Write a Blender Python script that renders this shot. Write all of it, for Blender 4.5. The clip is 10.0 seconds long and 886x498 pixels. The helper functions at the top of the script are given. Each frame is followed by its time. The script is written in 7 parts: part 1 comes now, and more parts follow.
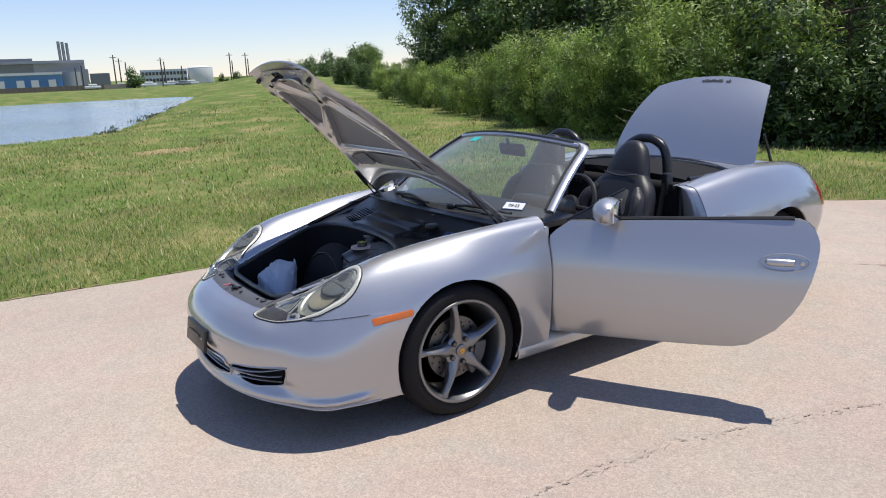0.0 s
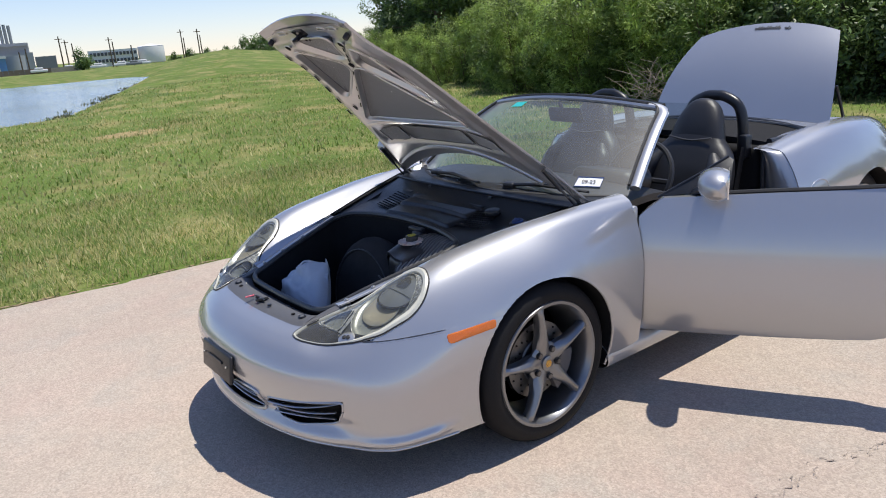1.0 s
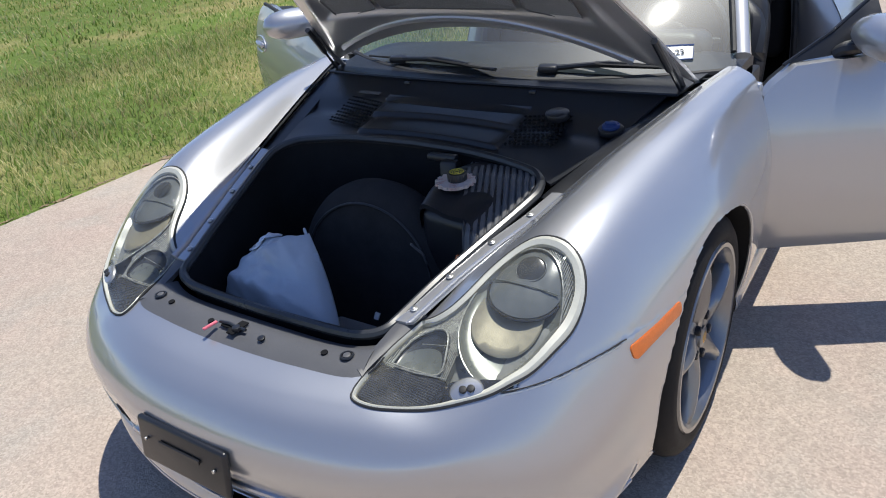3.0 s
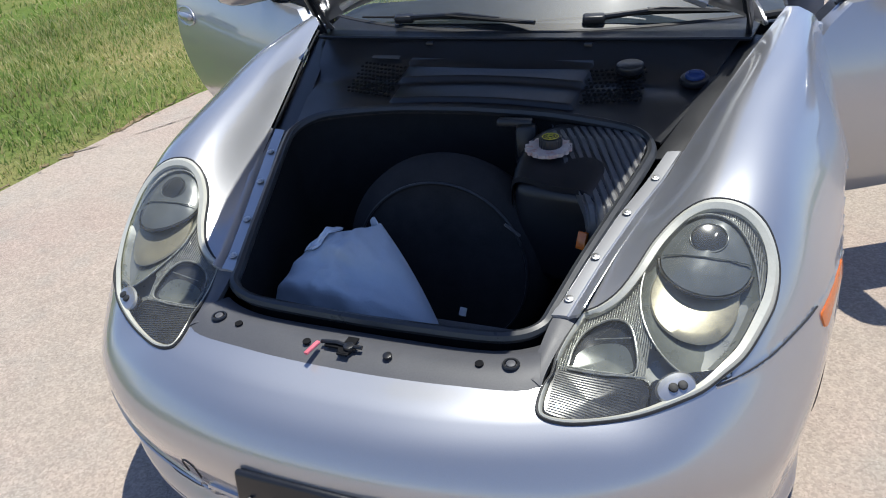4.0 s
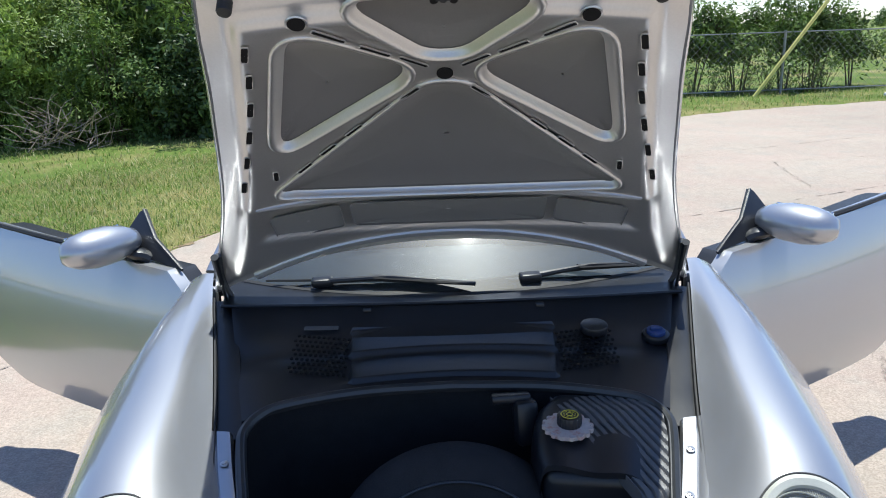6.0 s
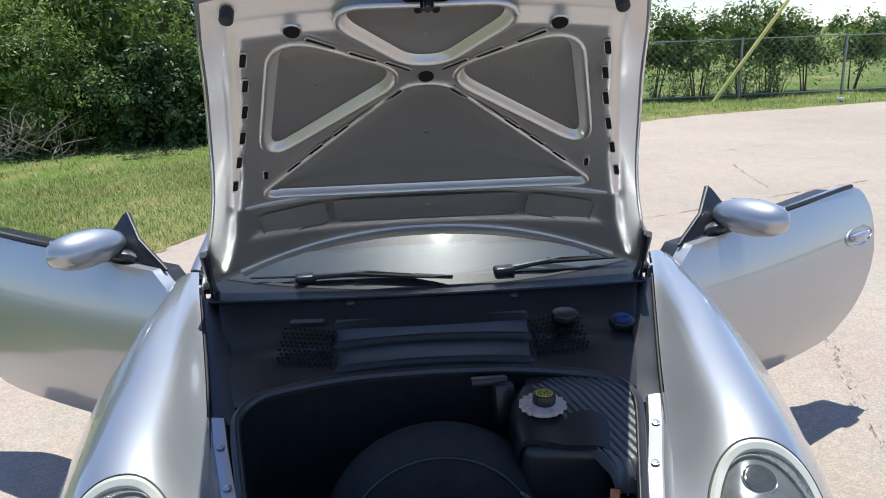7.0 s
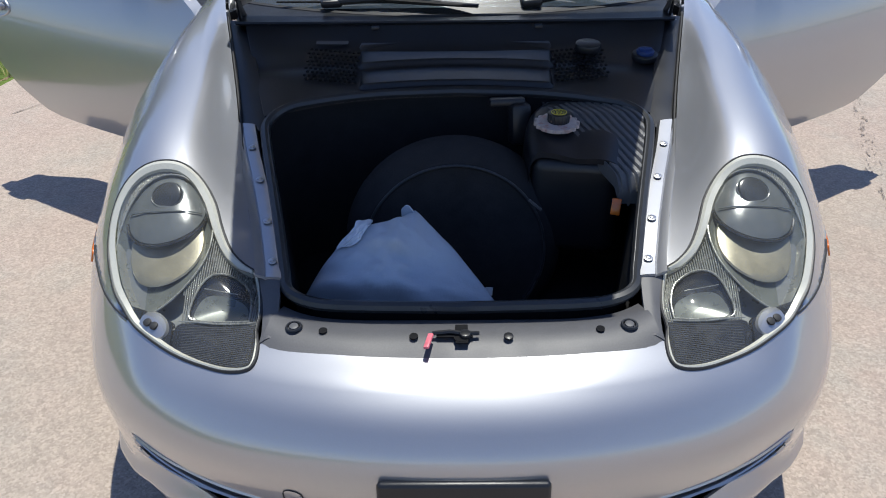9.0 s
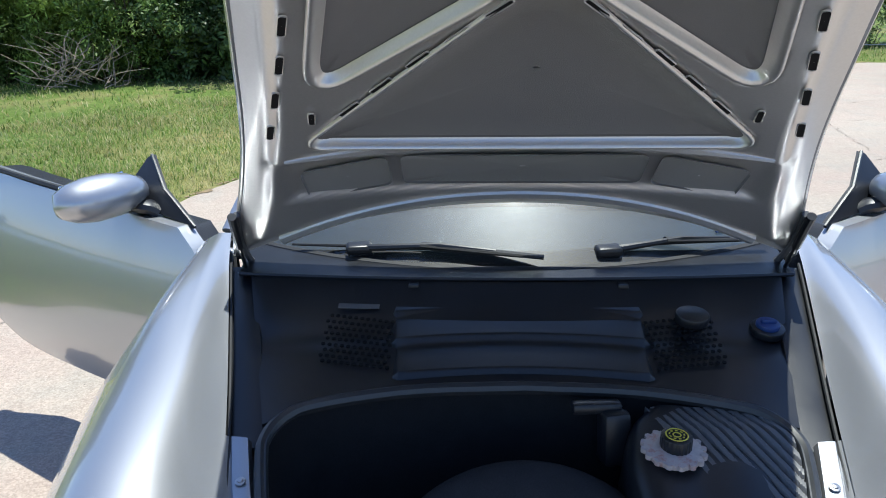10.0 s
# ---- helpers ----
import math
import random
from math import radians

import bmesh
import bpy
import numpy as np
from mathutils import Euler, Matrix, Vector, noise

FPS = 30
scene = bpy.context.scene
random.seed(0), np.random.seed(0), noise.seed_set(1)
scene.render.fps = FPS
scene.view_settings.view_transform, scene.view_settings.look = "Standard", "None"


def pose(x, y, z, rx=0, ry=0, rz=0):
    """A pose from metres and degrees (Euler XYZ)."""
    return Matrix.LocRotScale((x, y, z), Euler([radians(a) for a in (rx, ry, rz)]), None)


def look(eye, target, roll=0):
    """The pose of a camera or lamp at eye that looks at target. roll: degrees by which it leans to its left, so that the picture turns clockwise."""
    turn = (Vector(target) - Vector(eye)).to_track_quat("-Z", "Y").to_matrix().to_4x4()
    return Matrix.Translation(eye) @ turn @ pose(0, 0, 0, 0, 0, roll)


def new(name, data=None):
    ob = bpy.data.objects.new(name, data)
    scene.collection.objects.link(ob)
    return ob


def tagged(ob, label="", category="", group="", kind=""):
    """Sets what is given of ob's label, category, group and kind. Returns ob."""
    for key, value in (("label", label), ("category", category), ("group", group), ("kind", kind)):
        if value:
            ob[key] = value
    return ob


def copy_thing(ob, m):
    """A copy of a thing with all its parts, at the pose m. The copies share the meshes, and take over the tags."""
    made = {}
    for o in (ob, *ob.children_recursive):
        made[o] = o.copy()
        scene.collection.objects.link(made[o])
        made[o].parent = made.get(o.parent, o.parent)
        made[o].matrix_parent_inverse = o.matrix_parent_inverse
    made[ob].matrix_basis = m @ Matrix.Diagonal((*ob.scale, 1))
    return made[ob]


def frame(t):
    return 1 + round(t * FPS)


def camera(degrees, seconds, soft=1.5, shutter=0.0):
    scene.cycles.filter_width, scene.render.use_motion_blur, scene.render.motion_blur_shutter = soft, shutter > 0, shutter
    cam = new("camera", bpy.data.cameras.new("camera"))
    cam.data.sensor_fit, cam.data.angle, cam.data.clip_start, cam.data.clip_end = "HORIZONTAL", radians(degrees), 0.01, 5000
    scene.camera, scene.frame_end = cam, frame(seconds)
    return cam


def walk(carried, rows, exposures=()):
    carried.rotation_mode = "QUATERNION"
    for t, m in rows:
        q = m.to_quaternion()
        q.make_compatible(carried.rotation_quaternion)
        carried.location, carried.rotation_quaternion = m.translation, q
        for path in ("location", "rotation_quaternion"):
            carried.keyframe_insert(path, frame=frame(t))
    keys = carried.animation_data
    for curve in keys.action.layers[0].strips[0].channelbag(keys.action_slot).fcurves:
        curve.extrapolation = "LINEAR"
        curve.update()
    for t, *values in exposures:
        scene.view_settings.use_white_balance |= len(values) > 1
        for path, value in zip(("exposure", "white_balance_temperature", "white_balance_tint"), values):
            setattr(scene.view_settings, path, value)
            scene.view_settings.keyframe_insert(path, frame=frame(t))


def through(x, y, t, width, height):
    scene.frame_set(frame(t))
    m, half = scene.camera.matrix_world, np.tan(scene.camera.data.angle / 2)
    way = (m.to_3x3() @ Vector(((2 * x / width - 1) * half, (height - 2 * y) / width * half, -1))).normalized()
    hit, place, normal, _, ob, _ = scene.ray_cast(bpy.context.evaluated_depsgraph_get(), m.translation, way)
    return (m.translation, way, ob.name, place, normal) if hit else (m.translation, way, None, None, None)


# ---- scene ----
cam = camera(62.17, 10.0, soft=1.0)
# seconds, eye in metres, turn in degrees
ROWS = [
    (0, 3.3850, -1.8183, 1.5752, 76.088, 2.244, 55.494),
    (0.5, 3.0223, -1.8304, 1.5462, 74.948, 3.247, 54.529),
    (1, 2.6162, -1.7874, 1.5274, 73.627, 4.294, 52.242),
    (1.5, 2.1929, -1.7618, 1.5110, 71.551, 4.912, 49.089),
    (2, 1.7902, -1.6616, 1.4591, 69.098, 5.235, 45.420),
    (2.2, 1.6422, -1.6368, 1.4478, 67.853, 5.514, 43.519),
    (3.3, 1.0019, -1.5629, 1.4288, 60.728, 5.797, 28.715),
    (3.5, 0.8734, -1.5541, 1.3800, 60.651, 5.699, 26.361),
    (4, 0.5921, -1.6197, 1.3763, 59.091, 5.528, 20.722),
    (4.5, 0.3542, -1.5334, 1.3871, 57.752, 5.381, 14.749),
    (5, 0.1467, -1.4937, 1.4040, 57.110, 5.468, 7.450),
    (5.5, 0.0410, -1.4668, 1.4406, 64.555, 3.294, 3.825),
    (6, -0.0050, -1.4971, 1.4960, 73.632, 1.912, -0.183),
    (6.2, -0.0160, -1.5397, 1.5159, 76.134, 1.973, -1.462),
    (7.3, -0.0352, -1.6342, 1.4652, 70.856, 1.940, -2.903),
    (7.5, -0.0305, -1.6778, 1.4235, 66.609, 1.606, -2.300),
    (7.6, 0.0002, -1.7130, 1.3944, 64.905, 1.941, -0.987),
    (8, 0.0345, -1.8443, 1.3804, 58.984, 0.992, -0.279),
    (8.4, 0.0517, -1.9134, 1.3793, 56.422, 0.923, 0.361),
    (8.5, 0.0478, -1.9094, 1.3790, 56.340, 0.756, 0.580),
    (9, -0.0194, -1.7330, 1.3810, 57.589, 0.673, 0.182),
    (9.4, -0.0782, -1.5489, 1.3931, 60.829, -0.032, -0.544),
    (9.5, -0.0654, -1.4844, 1.4021, 61.469, 0.681, 0.430),
    (10, -0.1042, -1.1743, 1.4323, 69.889, 0.624, 1.694),
]
walk(cam, [(t, pose(*row)) for t, *row in ROWS],
     [(0, 0.20, 6560, 9), (2, 0.26, 6530, 8), (3.5, 0.24, 6400, 6), (5, 0.26, 6250, 5), (6, 0.50, 6150, 2), (7.5, 0.36, 6300, 4),
      (8.5, 0.10, 6350, 6), (9.2, 0.20, 6300, 5), (10, 0.58, 6050, 1)])

# ---- world and sun ----
import collections

SUN_WAY = Vector((0.075, 0.235, 1.0)).normalized()
world = bpy.data.worlds.new("sky")
scene.world = world
world.use_nodes = True
wn, wl = world.node_tree.nodes, world.node_tree.links
wn.clear()
sky = wn.new("ShaderNodeTexSky")
sky.sky_type, sky.sun_disc = "NISHITA", False
sky.sun_elevation = math.asin(SUN_WAY.z)
sky.sun_rotation = math.atan2(SUN_WAY.x, SUN_WAY.y)
sky.air_density, sky.dust_density, sky.ozone_density = 1.0, 0.0, 2.4
wbg, wout = wn.new("ShaderNodeBackground"), wn.new("ShaderNodeOutputWorld")
wbg.inputs["Strength"].default_value = 0.11
tint = wn.new("ShaderNodeMix")
tint.data_type, tint.blend_type = "RGBA", "MULTIPLY"
tint.inputs[0].default_value = 1.0
tint.inputs[7].default_value = (0.935, 0.95, 1.16, 1)
pale = wn.new("ShaderNodeHueSaturation")
pale.inputs["Saturation"].default_value = 0.92
wl.new(sky.outputs[0], pale.inputs["Color"])
wl.new(pale.outputs[0], tint.inputs[6])
wl.new(tint.outputs[2], wbg.inputs["Color"])
wl.new(wbg.outputs[0], wout.inputs["Surface"])
sun = new("sun", bpy.data.lights.new("sun", "SUN"))
sun.data.energy, sun.data.angle, sun.data.color = 4.3, radians(0.55), (1.0, 0.95, 0.88)
sun.matrix_world = look((0, 0, 20), Vector((0, 0, 20)) - SUN_WAY)
scene.view_settings.exposure = 0.3


# ---- materials ----
def material(name, base, rough=0.5, metal=0.0, vary=0.12, size=0.3, grain=0.02, bump=0.0, bump_size=0.01, coat=0.0, dark=None,
             dark_size=1.0, dark_at=0.55, spec=0.5, sheen=0.0, flow=None, rough_vary=0.1):
    """A node material: base colour varied at two scales, with fine relief; dark: a second colour in patches."""
    m = bpy.data.materials.new(name)
    m.use_nodes = True
    n, l = m.node_tree.nodes, m.node_tree.links
    b = n["Principled BSDF"]
    b.inputs["Roughness"].default_value, b.inputs["Metallic"].default_value = rough, metal
    b.inputs["Specular IOR Level"].default_value = spec
    b.inputs["Coat Weight"].default_value, b.inputs["Coat Roughness"].default_value = coat, 0.03
    b.inputs["Sheen Weight"].default_value = sheen
    tc = n.new("ShaderNodeTexCoord")
    src = tc.outputs["Object"]
    if flow:
        mp = n.new("ShaderNodeMapping")
        mp.inputs["Scale"].default_value = flow
        l.new(src, mp.inputs["Vector"])
        src = mp.outputs[0]

    def noisy(scale, detail=4.0, roughness=0.6):
        t = n.new("ShaderNodeTexNoise")
        t.inputs["Scale"].default_value, t.inputs["Detail"].default_value, t.inputs["Roughness"].default_value = scale, detail, roughness
        l.new(src, t.inputs["Vector"])
        return t.outputs["Fac"]

    def ramp(sock, lo, hi, a, c):
        r = n.new("ShaderNodeMapRange")
        for key, value in zip(("From Min", "From Max", "To Min", "To Max"), (lo, hi, a, c)):
            r.inputs[key].default_value = value
        l.new(sock, r.inputs["Value"])
        return r.outputs[0]

    def mixed(fac, a, c):
        x = n.new("ShaderNodeMix")
        x.data_type = "RGBA"
        for sock, value in ((x.inputs[6], a), (x.inputs[7], c)):
            if isinstance(value, tuple):
                sock.default_value = (*value, 1)
            else:
                l.new(value, sock)
        l.new(fac, x.inputs[0])
        return x.outputs[2]

    lo, hi = tuple(max(0, c * (1 - vary)) for c in base), tuple(min(1, c * (1 + vary)) for c in base)
    big, fine = noisy(1 / size), noisy(1 / grain, 2.0)
    col = mixed(ramp(big, 0.3, 0.7, 0, 1), lo, hi)
    lo2, hi2 = tuple(c * (1 - vary * 1.2) for c in base), tuple(min(1, c * (1 + vary * 1.2)) for c in base)
    half = n.new("ShaderNodeMix")
    half.data_type = "RGBA"
    half.inputs[0].default_value = 0.5
    l.new(col, half.inputs[6])
    l.new(mixed(ramp(fine, 0.3, 0.7, 0, 1), lo2, hi2), half.inputs[7])
    col = half.outputs[2]
    if dark:
        col = mixed(ramp(noisy(1 / dark_size, 6.0, 0.65), dark_at, dark_at + 0.16, 0, 1), col, dark)
    l.new(col, b.inputs["Base Color"])
    if rough_vary:
        l.new(ramp(big, 0.3, 0.7, max(0, rough - rough_vary * 0.5), min(1, rough + rough_vary * 0.5)), b.inputs["Roughness"])
    if bump:
        bp = n.new("ShaderNodeBump")
        bp.inputs["Strength"].default_value, bp.inputs["Distance"].default_value = min(1, bump), bump_size
        l.new(noisy(1 / bump_size, 3.0), bp.inputs["Height"])
        l.new(bp.outputs[0], b.inputs["Normal"])
    return m


def glass(name, tint=(1, 1, 1), rough=0.0, ior=1.45, dust_sheen=0.0, grime=0.0):
    """Clear glass: see-through, with a mirror gloss that grows at a grazing view."""
    m = bpy.data.materials.new(name)
    m.use_nodes = True
    n, l = m.node_tree.nodes, m.node_tree.links
    n.clear()
    out, mix = n.new("ShaderNodeOutputMaterial"), n.new("ShaderNodeMixShader")
    clear, gloss, fres = n.new("ShaderNodeBsdfTransparent"), n.new("ShaderNodeBsdfGlossy"), n.new("ShaderNodeFresnel")
    clear.inputs["Color"].default_value = (*tint, 1)
    gloss.inputs["Roughness"].default_value = rough
    fres.inputs["IOR"].default_value = ior
    l.new(fres.outputs[0], mix.inputs[0])
    l.new(clear.outputs[0], mix.inputs[1])
    shine = gloss
    if grime:
        smear, shine = n.new("ShaderNodeBsdfGlossy"), n.new("ShaderNodeMixShader")
        smear.inputs["Roughness"].default_value = 0.48
        shine.inputs[0].default_value = grime
        l.new(gloss.outputs[0], shine.inputs[1])
        l.new(smear.outputs[0], shine.inputs[2])
    l.new(shine.outputs[0], mix.inputs[2])
    l.new(mix.outputs[0], out.inputs["Surface"])
    # pale film: dust, plus bright sheen put into the glass as colour
    if dust_sheen:
        film, haze = n.new("ShaderNodeBsdfDiffuse"), n.new("ShaderNodeMixShader")
        film.inputs["Color"].default_value = (0.75, 0.76, 0.74, 1)
        spots, amount = n.new("ShaderNodeTexNoise"), n.new("ShaderNodeMapRange")
        spots.inputs["Scale"].default_value, spots.inputs["Detail"].default_value = 9.0, 6.0
        for key, value in zip(("From Min", "From Max", "To Min", "To Max"), (0.3, 0.7, dust_sheen * 0.6, dust_sheen * 1.4)):
            amount.inputs[key].default_value = value
        l.new(spots.outputs["Fac"], amount.inputs["Value"])
        l.new(amount.outputs[0], haze.inputs[0])
        l.new(mix.outputs[0], haze.inputs[1])
        l.new(film.outputs[0], haze.inputs[2])
        l.new(haze.outputs[0], out.inputs["Surface"])
    return m


PAINT = material("silver_paint", (0.468, 0.476, 0.500), 0.56, 0.72, vary=0.03, size=0.5, grain=0.002, coat=1.0, rough_vary=0.04)


def add_flake_lobe(m, colour, rough, share):
    """A second, tighter metallic lobe, as in metallic lacquer: broad flakes below, a clearer sheen above."""
    n, l = m.node_tree.nodes, m.node_tree.links
    b = n["Principled BSDF"]
    b.inputs["Coat IOR"].default_value = 1.6
    sheen, both = n.new("ShaderNodeBsdfPrincipled"), n.new("ShaderNodeMixShader")
    sheen.inputs["Base Color"].default_value = (*colour, 1)
    sheen.inputs["Metallic"].default_value, sheen.inputs["Roughness"].default_value = 1.0, rough
    sheen.inputs["Coat Weight"].default_value, sheen.inputs["Coat Roughness"].default_value = 1.0, 0.03
    both.inputs[0].default_value = share
    l.new(b.outputs[0], both.inputs[1])
    l.new(sheen.outputs[0], both.inputs[2])
    l.new(both.outputs[0], n["Material Output"].inputs["Surface"])


add_flake_lobe(PAINT, (0.42, 0.425, 0.44), 0.22, 0.45)
HOOD_INSIDE = material("hood_inside_paint", (0.60, 0.585, 0.57), 0.35, 0.74, vary=0.05, size=0.2, grain=0.004, coat=0.3)
BLACK_PLASTIC = material("black_plastic", (0.013, 0.014, 0.017), 0.34, vary=0.2, size=0.1, grain=0.003, bump=0.15, bump_size=0.0015)
STEP = material("worn_black_plastic", (0.016, 0.017, 0.020), 0.33, vary=0.2, size=0.1, grain=0.003, bump=0.1, bump_size=0.0015)
GREY_PLASTIC = material("dark_grey_plastic", (0.085, 0.085, 0.09), 0.5, vary=0.12, size=0.1, grain=0.003, bump=0.1, bump_size=0.002)
FELT = material("black_felt", (0.015, 0.016, 0.018), 0.95, vary=0.3, size=0.05, grain=0.002, bump=0.4, bump_size=0.002, spec=0.1)
PAD = material("charcoal_pad", (0.098, 0.094, 0.094), 0.62, vary=0.1, size=0.1, grain=0.002, bump=0.4, bump_size=0.0015, spec=0.2, sheen=0.5)
SPARE = material("charcoal_felt", (0.032, 0.032, 0.034), 0.95, vary=0.3, size=0.05, grain=0.002, bump=0.4, bump_size=0.002, spec=0.1)
RUBBER = material("black_rubber", (0.018, 0.018, 0.019), 0.6, vary=0.2, size=0.05, grain=0.004, bump=0.2, bump_size=0.003)
TYRE = material("tyre_rubber", (0.008, 0.008, 0.009), 0.70, vary=0.25, size=0.08, grain=0.006, bump=0.2, bump_size=0.003, spec=0.25)
ALLOY = material("silver_alloy", (0.215, 0.22, 0.23), 0.34, 0.85, vary=0.06, size=0.05, grain=0.003, coat=0.5)
STEEL = material("brushed_steel", (0.50, 0.50, 0.50), 0.35, 1.0, vary=0.1, size=0.03, grain=0.002)
SEAL = material("grey_rubber_seal", (0.032, 0.034, 0.037), 0.32, vary=0.15, size=0.05, grain=0.004)
BRAKE = material("brake_disc_steel", (0.16, 0.155, 0.15), 0.42, 0.9, vary=0.2, size=0.03, grain=0.002)
CHROME = material("chrome", (0.78, 0.79, 0.80), 0.10, 1.0, vary=0.03)
LEATHER = material("black_leather", (0.018, 0.018, 0.020), 0.42, vary=0.2, size=0.1, grain=0.004, bump=0.3, bump_size=0.003)
CANVAS = material("black_canvas", (0.016, 0.016, 0.017), 0.9, vary=0.2, size=0.1, grain=0.002, bump=0.3, bump_size=0.002, spec=0.2)
DARK = material("underbody_black", (0.008, 0.008, 0.009), 0.85, vary=0.2, spec=0.2)
AMBER = material("amber_plastic", (0.60, 0.135, 0.010), 0.22, vary=0.12, size=0.02, grain=0.004, coat=0.6, bump=0.3, bump_size=0.004)
RED = material("red_lens", (0.42, 0.015, 0.015), 0.15, vary=0.1, size=0.05, grain=0.006, coat=0.8)
CREAM = material("aged_sealant", (0.56, 0.55, 0.47), 0.38, 0.1, vary=0.08, size=0.05, grain=0.004, coat=0.5)
WHITE = material("white_plastic", (0.75, 0.76, 0.76), 0.45, vary=0.06)
BLUE = material("blue_plastic", (0.014, 0.042, 0.16), 0.4, vary=0.1)
PINK = material("faded_red_plastic", (0.70, 0.16, 0.20), 0.45, vary=0.15, size=0.01)
YELLOW = material("yellow_print", (0.62, 0.52, 0.06), 0.5, vary=0.1, size=0.01)
GOLD = material("gold_badge", (0.55, 0.32, 0.08), 0.3, 0.7, vary=0.3, size=0.006, grain=0.003)
REFLECTOR = material("lamp_reflector", (0.36, 0.335, 0.255), 0.38, 0.5, vary=0.16, size=0.03, grain=0.0025, bump=0.05, bump_size=0.0035)
LAMP_BODY = material("lamp_housing", (0.165, 0.180, 0.170), 0.30, 0.3, vary=0.12, size=0.03)
LAMP_PALE = material("clear_lamp_wall", (0.28, 0.29, 0.28), 0.30, 0.45, vary=0.10, size=0.03)
LAMP_SHADE = material("smoky_lamp_shroud", (0.140, 0.153, 0.158), 0.20, 0.15, vary=0.15, size=0.03, coat=0.6)
LAMP_DARK = material("dark_lamp_bowl", (0.045, 0.048, 0.050), 0.22, 0.1, vary=0.2, size=0.03, coat=0.5)
LAMP_GRID = material("dark_indicator_grid", (0.030, 0.030, 0.030), 0.24, 0.1, vary=0.2, size=0.01, grain=0.003, coat=0.6)
LAMP_RIDGE = material("indicator_ridge", (0.13, 0.13, 0.125), 0.22, 0.3, vary=0.25, size=0.01, grain=0.003, coat=0.5)
DUSTY = material("dusty_grey_plastic", (0.105, 0.105, 0.107), 0.42, vary=0.15, size=0.05, grain=0.003, bump=0.1, bump_size=0.002)
LAMP_RIBS = material("lamp_rib_plastic", (0.42, 0.43, 0.41), 0.28, 0.4, vary=0.12, size=0.02, bump=0.2, bump_size=0.003)
LINEN = material("pale_blue_cotton", (0.45, 0.50, 0.57), 0.9, vary=0.06, size=0.08, grain=0.002, bump=0.25, bump_size=0.004, sheen=0.2, spec=0.2)
WINDSHIELD = glass("windshield_glass", (0.60, 0.72, 0.72), 0.07, 1.80, dust_sheen=0.022, grime=0.68)
CLEAR = glass("lamp_cover_glass", (0.93, 0.94, 0.92), 0.02, 1.5, dust_sheen=0.030)


# ---- mesh helpers ----
def spline(points, n):
    """n points on a smooth curve through the given ones (Catmull-Rom, along the first axis)."""
    p = np.asarray(points, float)
    p = np.concatenate([2 * p[:1] - p[1:2], p, 2 * p[-1:] - p[-2:-1]])
    t = np.linspace(0, len(p) - 3 - 1e-9, n)
    i = t.astype(int)
    f = (t - i).reshape((-1,) + (1,) * (p.ndim - 1))
    a, b, c, d = p[i], p[i + 1], p[i + 2], p[i + 3]
    return 0.5 * (2 * b + (c - a) * f + (2 * a - 5 * b + 4 * c - d) * f ** 2 + (3 * b - a - 3 * c + d) * f ** 3)


def net(p, nu, nv):
    """A smooth grid (nu, nv, 3) through a net of control points."""
    p = spline(p, nu)
    return np.swapaxes(spline(np.swapaxes(p, 0, 1), nv), 0, 1)


def sheet(g, keep=None, back=None, flip=False, snap=None):
    """A bmesh from a grid of places; keep(centre) picks faces; back: a second grid that makes it a closed shell."""
    bm = bmesh.new()
    nu, nv = g.shape[:2]
    front = [[bm.verts.new(g[i, j]) for j in range(nv)] for i in range(nu)]
    cells = [(i, j) for i in range(nu - 1) for j in range(nv - 1)
             if keep is None or keep((g[i, j] + g[i + 1, j] + g[i, j + 1] + g[i + 1, j + 1]) / 4)]
    if snap:
        count = collections.Counter(c for i, j in cells for c in ((i, j), (i + 1, j), (i, j + 1), (i + 1, j + 1)))
        for (i, j), n in count.items():
            if n < 4 and 0 < i < nu - 1 and 0 < j < nv - 1:
                moved = np.asarray(snap(g[i, j]))
                front[i][j].co = moved
                if back is not None:
                    back[i, j] += moved - g[i, j]
    for i, j in cells:
        bm.faces.new((front[i][j], front[i + 1][j], front[i + 1][j + 1], front[i][j + 1]))
    if back is not None:
        rear = [[bm.verts.new(back[i, j]) for j in range(nv)] for i in range(nu)]
        for i, j in cells:
            bm.faces.new((rear[i][j], rear[i][j + 1], rear[i + 1][j + 1], rear[i + 1][j]))
        twin = {front[i][j]: rear[i][j] for i in range(nu) for j in range(nv)}
        for e in [e for e in bm.edges if len(e.link_faces) == 1 and e.verts[0] in twin]:
            a, b = e.verts
            if b in twin:
                bm.faces.new((a, b, twin[b], twin[a]))
    bmesh.ops.delete(bm, geom=[v for v in bm.verts if not v.link_faces], context="VERTS")
    bmesh.ops.remove_doubles(bm, verts=bm.verts, dist=1e-5)
    bmesh.ops.recalc_face_normals(bm, faces=bm.faces)
    if flip:
        bmesh.ops.reverse_faces(bm, faces=bm.faces)
    return bm


def normals(g):
    """The unit normals of a grid of places."""
    n = np.cross(np.gradient(g, axis=0), np.gradient(g, axis=1))
    return n / np.maximum(np.linalg.norm(n, axis=2, keepdims=True), 1e-9)


